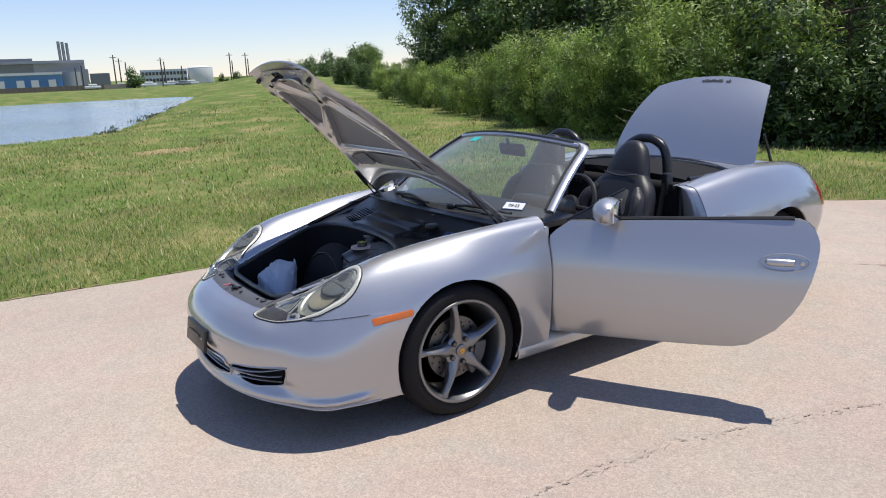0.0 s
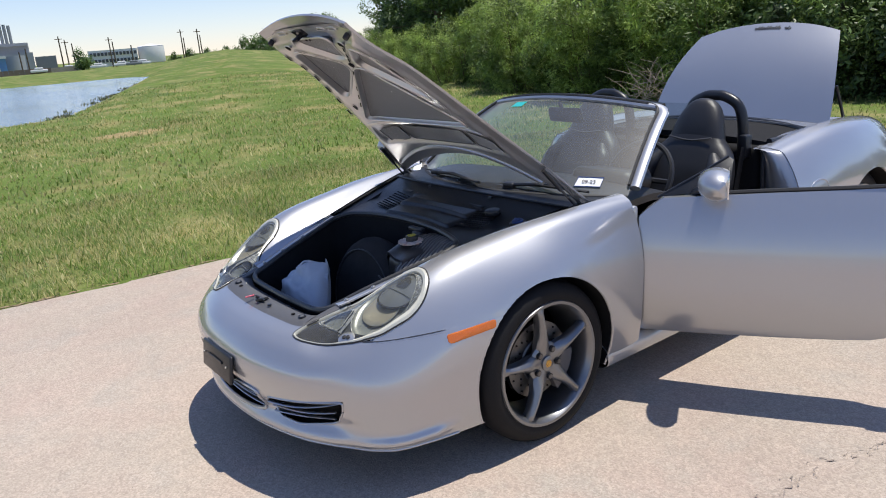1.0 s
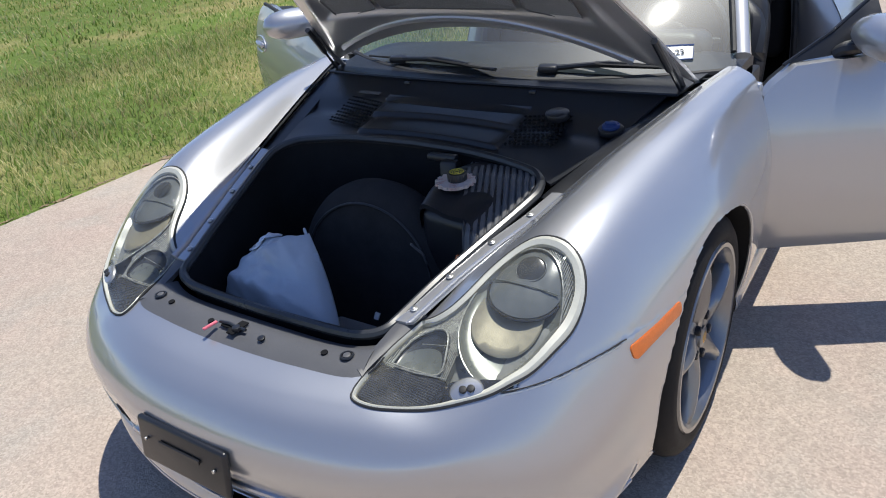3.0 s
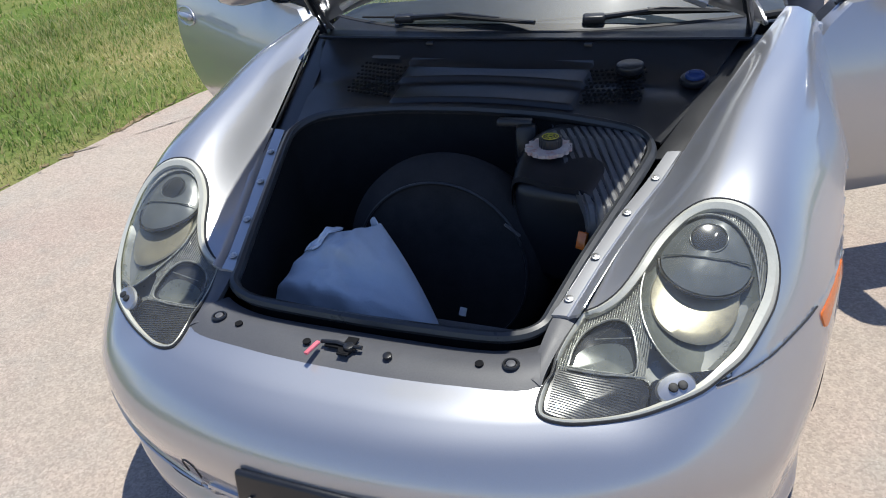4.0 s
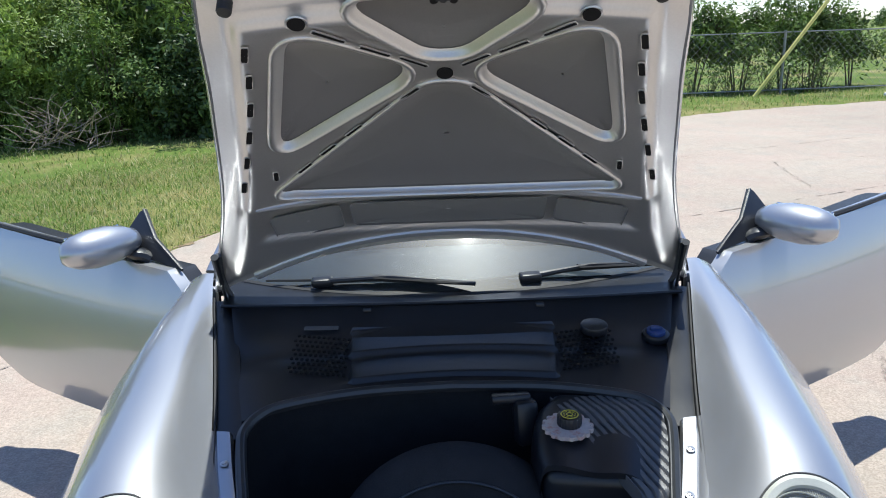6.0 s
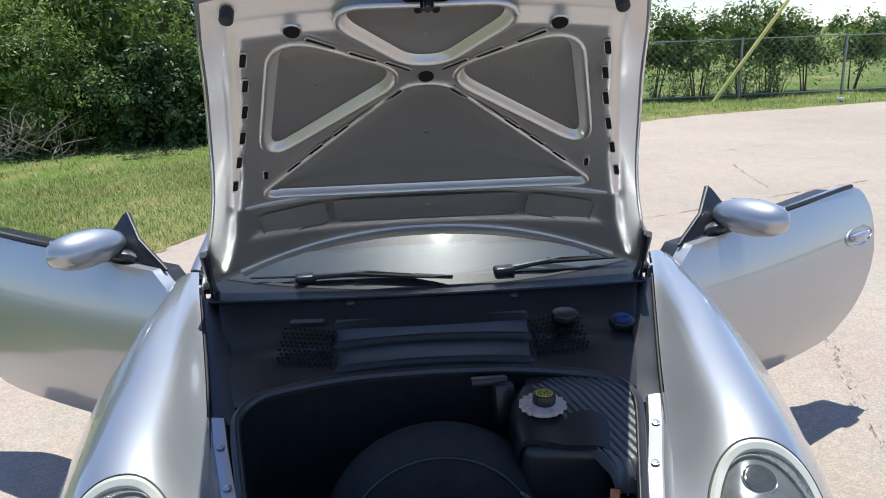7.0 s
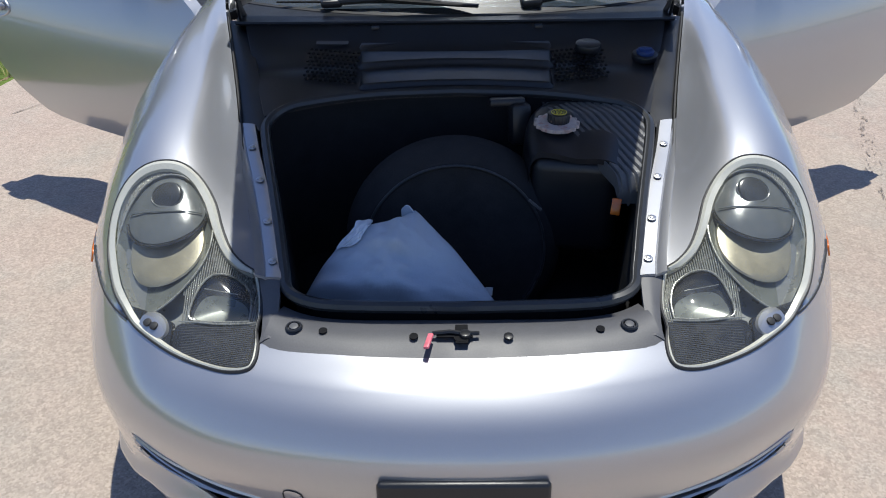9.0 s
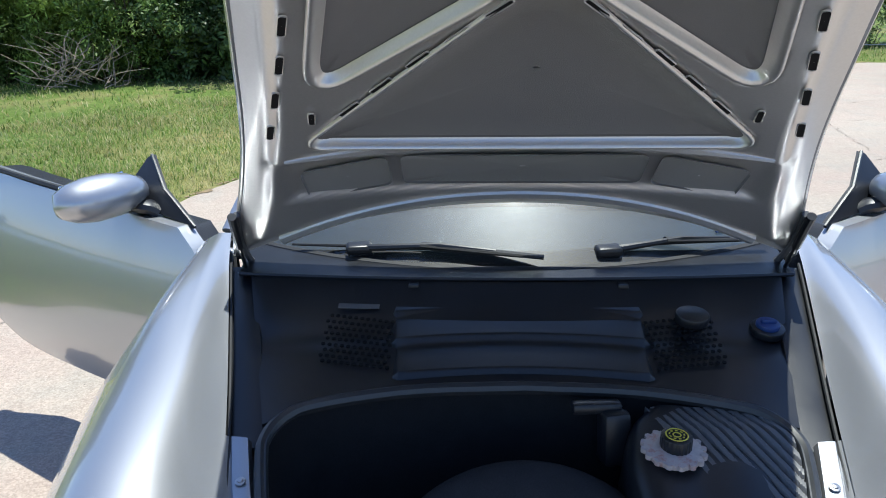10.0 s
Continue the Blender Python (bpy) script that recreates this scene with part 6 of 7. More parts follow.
for side in (1, -1):
    part("lid_strut", tube([(side * 0.56, 2.80, 0.80), (side * 0.535, 2.70, 1.06)], 0.009, 8), BLACK_PLASTIC, rear_lid)

# ---- things in the bay ----
pillow = thing("pillow", "stuffed pale blue cotton pillowcase lying in the luggage bay", "pillow", (-0.12, -0.50, 0.33))
corner = [np.array(c) for c in ((-0.350, -0.545, 0.40), (-0.215, -0.430, 0.605), (-0.090, -0.400, 0.630), (0.145, -0.600, 0.375))]
pillow_mid = sum(corner) / 4
rows = []
for u in np.linspace(0, 1, 34):
    row = []
    for v in np.linspace(0, 1, 34):
        p = corner[0] * (1 - u) * (1 - v) + corner[1] * u * (1 - v) + corner[2] * u * v + corner[3] * (1 - u) * v
        p = p - np.array((0, 0, 0.032)) * math.sin(math.pi * v) * u ** 6
        swell = max(math.sin(math.pi * u), math.sin(math.pi * v)) * (1 - min(math.sin(math.pi * u), math.sin(math.pi * v)))
        p = p + (p - pillow_mid) * 0.16 * swell
        puff = (math.sin(math.pi * u) * math.sin(math.pi * v)) ** 0.5
        wrinkle = 0.020 * noise.noise((u * 5, v * 3, 0.3)) + 0.010 * noise.noise((u * 13 + v * 6, v * 9, 1.7)) + 0.010 * abs(noise.noise((u * 4 - v * 5, v * 2, 4.1)))
        row.append(p + np.array((0.10, -0.62, 0.78)) * (0.100 * puff + 1.2 * wrinkle * (0.3 + puff)))
    rows.append(row)
front_face = np.array(rows)
rows = []
for u in np.linspace(0, 1, 34):
    row = []
    for v in np.linspace(0, 1, 34):
        p = corner[0] * (1 - u) * (1 - v) + corner[1] * u * (1 - v) + corner[2] * u * v + corner[3] * (1 - u) * v
        p = p - np.array((0, 0, 0.032)) * math.sin(math.pi * v) * u ** 6
        swell = max(math.sin(math.pi * u), math.sin(math.pi * v)) * (1 - min(math.sin(math.pi * u), math.sin(math.pi * v)))
        p = p + (p - pillow_mid) * 0.16 * swell
        puff = (math.sin(math.pi * u) * math.sin(math.pi * v)) ** 0.5
        row.append(p - np.array((0.10, -0.62, 0.78)) * 0.100 * puff)
    rows.append(row)
bm = sheet(front_face, back=np.array(rows))
bm.transform(Matrix.Translation(-pillow.location))
part("pillowcase", bm, LINEN, pillow, sharp=180)
flap = np.array([[front_face[33 - i, 1 + int(round(j * (1.0 - 0.07 * i)))] + np.array((0.001, -0.005, 0.005)) * (1 + 0.6 * math.sin(1.3 * i + j)) + np.array((0, 0, 0.010)) * (i == 0) for j in range(11)] for i in range(9)])
bm = sheet(flap, back=flap + np.array((0, 0.004, 0.003)))
bm.transform(Matrix.Translation(-pillow.location))
part("open_hem", bm, material("white_cotton", (0.70, 0.74, 0.80), 0.9, vary=0.05, size=0.05, bump=0.2, bump_size=0.004, spec=0.2), pillow, "white turned hem")
flap = np.array([[(-0.120 + 0.028 * u, -0.392 - 0.018 * u + 0.01 * v, 0.628 + 0.014 * math.sin(math.pi * u) - 0.05 * v) for v in np.linspace(0, 1, 6)] for u in np.linspace(0, 1, 8)])
bm = sheet(flap, back=flap + np.array((0.001, 0.004, 0.0)))
bm.transform(Matrix.Translation(-pillow.location))
part("corner_fold", bm, LINEN, pillow)

# ---- cracks, joints and soil along the concrete ----
CRACK = material("dirt_filled_crack", (0.29, 0.245, 0.21), 0.95, vary=0.4, size=0.05, grain=0.01, spec=0.1)
DRY = material("dry_straw_soil", (0.33, 0.255, 0.13), 0.95, vary=0.4, size=0.25, grain=0.03, bump=0.6, bump_size=0.03, dark=(0.17, 0.18, 0.06), dark_size=0.3, dark_at=0.52, spec=0.1)
SOIL = material("dry_soil", (0.27, 0.205, 0.125), 0.95, vary=0.35, size=0.08, grain=0.01, bump=0.5, bump_size=0.01, spec=0.1)


def ribbon(points, width, wobble, z=0.0045, step=0.03, seed=0, fill=0.35):
    """A thin uneven strip on the ground along a path; broken where its width falls to nothing."""
    rng = np.random.RandomState(seed)
    p = np.asarray(points, float)
    length = np.r_[0, np.cumsum(np.hypot(*np.diff(p, axis=0).T))]
    t = np.arange(0, length[-1], step)
    q = np.stack([np.interp(t, length, p[:, 0]), np.interp(t, length, p[:, 1])], 1)
    d = np.gradient(q, axis=0)
    n = np.stack([-d[:, 1], d[:, 0]], 1) / np.maximum(np.linalg.norm(d, axis=1, keepdims=True), 1e-9)
    q = q + n * (wobble * np.convolve(rng.randn(len(q)), np.ones(4) / 4, "same"))[:, None]
    w = width * np.clip(fill + 0.9 * np.convolve(rng.randn(len(q)), np.ones(3) / 3, "same"), 0.0, 1.6)
    g = np.array([[(*(a - m * v), z), (*(a + m * v), z)] for a, m, v in zip(q, n, w)])
    return sheet(g)


CRACKS = [([(2.9, 3.6), (2.3, 2.4), (1.95, 1.56), (1.855, 1.306), (1.74, 1.008), (1.678, 0.752), (1.60, 0.536), (1.562, 0.233), (1.533, -0.02), (1.56, -0.5), (1.62, -1.2)], 0.011, 0.026),
          ([(-2.9, 0.745), (-2.575, 1.134), (-2.318, 1.586), (-2.17, 1.80), (-1.7, 2.45), (-0.6, 3.1), (0.52, 3.64), (0.85, 3.89), (2.2, 4.4), (4.5, 5.4)], 0.006, 0.004),
          ([(-1.75, 4.4), (-0.19, 4.83), (0.12, 5.42), (1.6, 6.6), (2.89, 7.17), (5.2, 8.1), (9, 9.0)], 0.006, 0.006),
          ([(3.40, 5.2), (3.63, 6.59), (4.6, 6.75), (5.3, 6.8), (8.0, 7.9)], 0.004, 0.02)]
for k, (pts, w, wob) in enumerate(CRACKS):
    bm = ribbon(pts, w, wob, seed=k)
    if k == 0:
        bm.free()
        bm = merged(*[ribbon(np.array(pts) + (0.012 * j, 0), w * 0.33, 0.020, step=0.009, seed=50 + j, fill=-0.25) for j in (-2, -1, 0, 1, 2)])
    tagged(part("road_crack", bm, CRACK), "dark dirt-filled crack in the concrete", "crack", group="cracks in the road", kind="structure")
near_edge = EDGE[(EDGE[:, 1] > -8) & (EDGE[:, 1] < 13.5) & (EDGE[:, 0] < 12)]
tagged(part("soil_edge", ribbon(near_edge + np.array((-0.02, 0)), 0.022, 0.02, z=0.0045, step=0.02, seed=9), SOIL), "strip of dry soil along the concrete's edge", "soil", kind="structure")
patch_rng = np.random.RandomState(4)
patch = np.array([(-13.7 + 0.62 * r * math.cos(a), 2.35 + 0.90 * r * math.sin(a)) for a, r in zip(np.arange(60) * math.tau / 60, 0.80 + 0.55 * np.convolve(patch_rng.rand(64), np.ones(3) / 3, "same")[:60] - 0.25)])
bm = fan(patch, lambda x, y, d: np.array((x, y, height(x, y) + 0.012 + d)), (1.0, 0.8, 0.6, 0.3, 0.02), (-0.02, 0.006, 0.012, 0.014, 0.014))
tagged(part("bare_patch", bm, DRY), "bare patch of dry brown soil", "soil", kind="structure")


# ---- grass ----
def leafy(name, low, high, straw=None, straw_share=0.0, through=0.35, rough=0.5, clump=1.6, tones=(0.42, 1.48)):
    """Leaves and blades: a colour for each island between two greens, partly letting light through."""
    m = bpy.data.materials.new(name)
    m.use_nodes = True
    n, l = m.node_tree.nodes, m.node_tree.links
    b = n["Principled BSDF"]
    b.inputs["Roughness"].default_value, b.inputs["Specular IOR Level"].default_value = rough, 0.4
    geo, mix = n.new("ShaderNodeNewGeometry"), n.new("ShaderNodeMix")
    mix.data_type = "RGBA"
    mix.inputs[6].default_value, mix.inputs[7].default_value = (*low, 1), (*high, 1)
    l.new(geo.outputs["Random Per Island"], mix.inputs[0])
    col = mix.outputs[2]
    if straw:
        pick, mix2, far, tc, add = n.new("ShaderNodeMapRange"), n.new("ShaderNodeMix"), n.new("ShaderNodeTexNoise"), n.new("ShaderNodeTexCoord"), n.new("ShaderNodeMath")
        mix2.data_type, add.operation = "RGBA", "ADD"
        far.inputs["Scale"].default_value, far.inputs["Detail"].default_value = 0.8, 4.0
        l.new(tc.outputs["Object"], far.inputs["Vector"])
        l.new(geo.outputs["Random Per Island"], add.inputs[0])
        l.new(far.outputs["Fac"], add.inputs[1])
        for key, value in zip(("From Min", "From Max", "To Min", "To Max"), (1.5 - straw_share, 1.62 - straw_share, 0, 1)):
            pick.inputs[key].default_value = value
        l.new(add.outputs[0], pick.inputs["Value"])
        l.new(pick.outputs[0], mix2.inputs[0])
        l.new(col, mix2.inputs[6])
        mix2.inputs[7].default_value = (*straw, 1)
        col = mix2.outputs[2]
    tone, shade, spread, place = n.new("ShaderNodeTexNoise"), n.new("ShaderNodeMix"), n.new("ShaderNodeMapRange"), n.new("ShaderNodeTexCoord")
    shade.data_type, shade.blend_type = "RGBA", "MULTIPLY"
    shade.inputs[0].default_value = 1.0
    tone.inputs["Scale"].default_value, tone.inputs["Detail"].default_value = clump, 3.0
    for key, value in zip(("From Min", "From Max", "To Min", "To Max"), (0.36, 0.64, *tones)):
        spread.inputs[key].default_value = value
    l.new(place.outputs["Object"], tone.inputs["Vector"])
    l.new(tone.outputs["Fac"], spread.inputs["Value"])
    l.new(col, shade.inputs[6])
    l.new(spread.outputs[0], shade.inputs[7])
    col = shade.outputs[2]
    l.new(col, b.inputs["Base Color"])
    trans, both = n.new("ShaderNodeBsdfTranslucent"), n.new("ShaderNodeMixShader")
    both.inputs[0].default_value = through
    l.new(col, trans.inputs["Color"])
    l.new(b.outputs[0], both.inputs[1])
    l.new(trans.outputs[0], both.inputs[2])
    l.new(both.outputs[0], n["Material Output"].inputs["Surface"])
    return m


BLADES = leafy("grass_blades", (0.112, 0.185, 0.032), (0.235, 0.330, 0.072), (0.47, 0.43, 0.19), 0.58, 0.45, clump=0.7, tones=(0.70, 1.22))


def fast_mesh(name, verts, faces, mat):
    """A mesh from arrays of places and of equal faces."""
    me = bpy.data.meshes.new(name)
    nf, nc = faces.shape
    me.vertices.add(len(verts))
    me.vertices.foreach_set("co", np.ascontiguousarray(verts, np.float32).ravel())
    me.loops.add(nf * nc)
    me.loops.foreach_set("vertex_index", np.ascontiguousarray(faces, np.int32).ravel())
    me.polygons.add(nf)
    me.polygons.foreach_set("loop_start", np.arange(0, nf * nc, nc, dtype=np.int32))
    me.update(calc_edges=True)
    me.materials.append(mat)
    return me


def edge_side(x, y):
    """off_road for arrays."""
    d = np.hypot(EDGE[None, :, 0] - x[:, None], EDGE[None, :, 1] - y[:, None])
    i = np.clip(d.argmin(axis=1), 1, len(EDGE) - 2)
    a = EDGE[i + 1] - EDGE[i - 1]
    return np.where(a[:, 0] * (y - EDGE[i, 1]) - a[:, 1] * (x - EDGE[i, 0]) > 0, 1, -1) * d[np.arange(len(x)), i]


def grass(name, count, box, tall, wide, seed, label, least=0.0, most=99.0):
    rng = np.random.RandomState(seed)
    x, y = rng.uniform(box[0], box[1], count), rng.uniform(box[2], box[3], count)
    s = edge_side(x, y)
    ok = (s > least - 0.03 + 0.07 * rng.rand(count)) & (s < most)
    x, y = x[ok], y[ok]
    n = len(x)
    z = np.array([height(a, b) for a, b in zip(x, y)]) if n < 30000 else 0.02 + 0.06 * np.array([noise.noise((a * 0.35, b * 0.35, 0)) for a, b in zip(x, y)]) * np.clip((s[ok] - 0.8) / 4, 0, 1)
    turf = 0.75 + 0.5 * np.array([noise.noise((a * 1.3, b * 1.3, 7.0)) for a, b in zip(x, y)])
    h = tall * np.clip(rng.uniform(0.5, 1.3, n) * turf, 0.25, 1.9)
    a, lean = rng.uniform(0, 2 * math.pi, n), rng.uniform(0.25, 1.5, n)
    base = np.stack([x, y, z - 0.01], 1)
    side = np.stack([np.cos(a), np.sin(a), 0 * a], 1) * wide
    way = np.stack([-np.sin(a), np.cos(a), 0 * a], 1)
    mid_ = base + way * (h * lean * 0.35)[:, None] + np.array((0, 0, 1)) * (h * 0.62)[:, None]
    tip = base + way * (h * lean)[:, None] + np.array((0, 0, 1)) * h[:, None]
    v = np.stack([base - side, base + side, mid_ + side * 0.7, mid_ - side * 0.7, tip], 1).reshape(-1, 3)
    k = np.arange(n)[:, None] * 5
    f = np.concatenate([k + np.array((0, 1, 2)), k + np.array((0, 2, 3)), k + np.array((3, 2, 4))])
    ob = new(name, fast_mesh(name, v, f, BLADES))
    return tagged(ob, label, "grass", kind="stuff")


grass("grass", 125000, (-7.5, 0.5, -3.5, 8.5), 0.080, 0.0034, 3, "short green and straw-coloured grass beside the concrete", most=3.6)
grass("grass", 60000, (-17, 4.0, -7, 13.5), 0.085, 0.0070, 4, "mown green grass of the verge", 0.3)
grass("grass", 30000, (-30, -6, -12, 16), 0.085, 0.012, 5, "mown green grass of the meadow", 3.0)
grass("grass", 14000, (2, 20, 9, 15.5), 0.10, 0.007, 6, "green grass strip across the road", 0.02)

# reeds and mud along the pond's edge
rng = np.random.RandomState(77)
bank_line = np.array([(-21.7, 0.9), (-22.3, 2.2), (-25.5, 3.7), (-30.1, 5.3), (-38.0, 8.5), (-50.8, 13.5)])
n = 1500
f = (len(bank_line) - 1) * rng.rand(n) ** 0.8
x = np.interp(f, np.arange(len(bank_line)), bank_line[:, 0]) - np.abs(rng.randn(n)) * 0.3
y = np.interp(f, np.arange(len(bank_line)), bank_line[:, 1]) - np.abs(rng.randn(n)) * (0.12 + 0.05 * f)
tuft = np.array([noise.noise((a * 0.5, b * 0.5, 3.0)) for a, b in zip(x, y)]) > -0.08
x, y = x[tuft], y[tuft]
n = len(x)
a, h = rng.uniform(0, 6.28, n), rng.uniform(0.05, 0.15, n)
base, side = np.stack([x, y, np.full(n, -0.27)], 1), np.stack([np.cos(a), np.sin(a), 0 * a], 1) * 0.035
tip = base + np.stack([-np.sin(a) * h * 0.5, np.cos(a) * h * 0.5, h], 1)
v = np.stack([base - side, base + side, tip], 1).reshape(-1, 3)
tagged(new("reeds", fast_mesh("reeds", v, np.arange(n * 3).reshape(-1, 3), leafy("pond_reeds", (0.07, 0.085, 0.03), (0.14, 0.14, 0.06)))), "dark green reeds along the pond's edge", "reeds", kind="stuff")

# ---- trees and shrubs ----
BARK = material("grey_brown_bark", (0.12, 0.09, 0.065), 0.9, vary=0.3, size=0.1, grain=0.02, bump=0.6, bump_size=0.02, spec=0.1)
LEAF_DARK = leafy("dark_green_leaves", (0.065, 0.120, 0.030), (0.170, 0.255, 0.070), through=0.26, rough=0.33)
LEAF_DEEP = leafy("deep_green_leaves", (0.048, 0.090, 0.023), (0.140, 0.215, 0.060), through=0.28, rough=0.45, clump=1.0)
LEAF_MID = leafy("green_leaves", (0.080, 0.140, 0.026), (0.185, 0.270, 0.060), through=0.30)
LEAF_LIGHT = leafy("light_green_leaves", (0.165, 0.255, 0.050), (0.350, 0.450, 0.115), through=0.36)


def crown(name, mat, parent, lumps, leaves, size, seed, slim=1.0, up=0.0):
    """A crown of many small leaves set round clumps, facing outwards; lumps: (x, y, z, radius)."""
    rng = np.random.RandomState(seed)
    lumps = np.array(lumps)
    vol = lumps[:, 3] ** 2.0
    each = 10
    which = rng.choice(len(lumps), leaves // each, p=vol / vol.sum())
    d = rng.randn(len(which), 3) + np.array((0, 0, 0.35))
    d /= np.linalg.norm(d, axis=1, keepdims=True)
    r = lumps[which, 3] * rng.uniform(0.80, 1.0, len(which)) * np.where(rng.rand(len(which)) < 0.14, 1.20, 1.0)
    tall = np.array((1, 1, 0.85 + 0.75 * up))
    twig = lumps[which, :3] + d * r[:, None] * tall
    way = d + np.array((0, 0, 0.5 + 1.6 * up))
    way /= np.linalg.norm(way, axis=1, keepdims=True)
    c = np.repeat(twig, each, axis=0) + np.repeat(way, each, axis=0) * (rng.uniform(-1.5, 3.2, len(twig) * each) * size)[:, None] + rng.randn(len(twig) * each, 3) * size * 1.05
    out, way = np.repeat(d, each, axis=0), np.repeat(way, each, axis=0)
    n = len(c)
    face = out * 1.0 + np.array((0, 0, 0.45)) + rng.randn(n, 3) * 0.50
    a = way * (0.35 + up) + rng.randn(n, 3) * 0.55
    a -= face * ((a * face).sum(1) / (face * face).sum(1))[:, None]
    a /= np.linalg.norm(a, axis=1, keepdims=True)
    b = np.cross(face, a)
    b /= np.linalg.norm(b, axis=1, keepdims=True)
    s = size * rng.uniform(0.6, 1.3, n)[:, None]
    v = np.stack([c - a * s, c + b * s * 0.42 * slim, c + a * s, c - b * s * 0.42 * slim], 1).reshape(-1, 3)
    f = np.arange(n * 4).reshape(-1, 4)
    ob = new(name, fast_mesh(name, v, f, mat))
    ob.parent = parent
    return ob


def tree(kind, label, tall, spread, mat, leaves, size, seed, stems=1, low=0.3, slim=1.0, up=0.0, lump=0.36, limbs_each=9):
    """A tree or shrub with its foot at the origin: tapered trunk with limbs, and an uneven crown."""
    rng = np.random.RandomState(seed)
    t = thing(kind, label, kind)
    limbs, lumps = [], []
    for k in range(stems):
        a = rng.uniform(0, 6.28)
        lean = np.array((math.cos(a), math.sin(a), 0)) * spread * (0.10 if stems == 1 else rng.uniform(0.15, 0.75))
        foot = lean * 0.3 if stems > 1 else np.zeros(3)
        top = tall * (1.0 if stems == 1 else rng.uniform(0.62, 1.0))
        trunk = spline([foot, foot + lean * 0.3 + (0, 0, top * 0.3), foot + lean * 0.7 + (0, 0, top * 0.6), foot + lean + (0, 0, top * 0.9)], 14)
        r0 = tall * 0.018 if stems == 1 else tall * 0.010
        limbs.append(tube(trunk, np.linspace(r0, r0 * 0.15, 14), 7))
        for j in range(limbs_each if stems == 1 else limbs_each // 2):
            f = low + (0.95 - low) * (j + rng.rand()) / (limbs_each if stems == 1 else limbs_each // 2)
            p = trunk[int(f * 13)]
            b = rng.uniform(0, 6.28)
            reach = spread * (1.05 - 0.85 * abs(f - 0.45)) * rng.uniform(0.45, 1.0) * (1.0 if stems == 1 else 0.6)
            q = p + np.array((math.cos(b) * reach, math.sin(b) * reach, tall * rng.uniform(0.0, 0.12)))
            limbs.append(tube(spline([p, p * 0.5 + q * 0.5 + (0, 0, tall * 0.02), q], 7), np.linspace(r0 * 0.45, r0 * 0.08, 7), 5))
            lumps.append((*q, spread * lump * rng.uniform(0.7, 1.25)))
            for _ in range(2):
                w = rng.randn(3) * spread * 0.30
                lumps.append((*(p * 0.35 + q * 0.65 + w), spread * lump * rng.uniform(0.45, 0.95)))
        lumps.append((*trunk[-1], spread * lump * rng.uniform(0.6, 0.9)))
    part("trunk", merged(*limbs), BARK, t)
    crown("crown", mat, t, lumps, leaves, size, seed + 1, slim, up)
    return t


def plant(kinds, spots, seed, group):
    """Sets a thing and its copies at spots of (x, y, scale)."""
    rng = np.random.RandomState(seed)
    used = set()
    for k, (x, y, s) in enumerate(spots):
        t = kinds[k % len(kinds)]
        m = Matrix.Translation((x, y, height(x, y) - 0.05)) @ Matrix.Rotation(rng.uniform(0, 6.28), 4, "Z") @ Matrix.Diagonal((s * rng.uniform(0.9, 1.12), s * rng.uniform(0.9, 1.12), s, 1))
        if id(t) in used:
            c = copy_thing(t, m)
        else:
            t.matrix_basis = m
            used.add(id(t))
            c = t
        tagged(c, group=group)


LINE = np.array([(-62, 27.5), (-45, 21.5), (-33, 17.6), (-24, 14.6), (-18, 12.6), (-13.9, 11.3), (-11, 10.3), (-8.6, 9.6), (-6, 9.2), (-3.5, 9.3), (-1.5, 10.2), (0.8, 11.9)])


def line_at(t):
    """A place along the wood's edge, t from 0 (far) to 1."""
    f = t * (len(LINE) - 1)
    return np.array((np.interp(f, np.arange(len(LINE)), LINE[:, 0]), np.interp(f, np.arange(len(LINE)), LINE[:, 1])))


def behind(t, d):
    p, q = line_at(max(0, t - 0.02)), line_at(min(1, t + 0.02))
    v = q - p
    return line_at(t) + np.array((-v[1], v[0])) / np.linalg.norm(v) * d


rng = np.random.RandomState(21)
shrubs = [tree("shrub", "bright green feathery shrub at the wood's edge", 2.7, 1.25, (LEAF_LIGHT, LEAF_MID, LEAF_LIGHT)[k], 15000, 0.056, 31 + k, stems=6, low=0.06, slim=0.62, up=0.42, lump=0.30, limbs_each=5) for k in range(3)]
spots = [(*behind(t, rng.uniform(0.5, 1.1)), (0.86 + 0.52 * (t - 0.27) / 0.5) * rng.uniform(0.68, 1.22)) for t in np.linspace(0.235, 0.765, 20)]
spots += [(*behind(t, 2.2), 1.45 * rng.uniform(0.85, 1.2)) for t in (0.48, 0.54, 0.60, 0.655, 0.70, 0.745, 0.775)]
plant(shrubs, spots, 5, "shrubs along the wood")
under = [tree("shrub", "dark green dense shrub under the trees", 2.2, 1.3, LEAF_DEEP, 7000, 0.066, 61 + k, stems=6, low=0.05, lump=0.26) for k in range(2)]
spots = [(*behind(t, rng.uniform(2.4, 3.4)), rng.uniform(0.75, 1.1)) for t in np.linspace(0.02, 0.70, 13)] + [(*behind(t, rng.uniform(0.9, 1.5)), rng.uniform(0.5, 0.85)) for t in np.linspace(0.79, 1.0, 6)]
plant(under, spots, 6, "shrubs along the wood")
talls = [tree("tree", "tall dark green leafy tree of the wood", 7.6, 2.5, LEAF_DEEP, 16000, 0.085, 81 + k, low=0.10, lump=0.27, limbs_each=15) for k in range(3)]
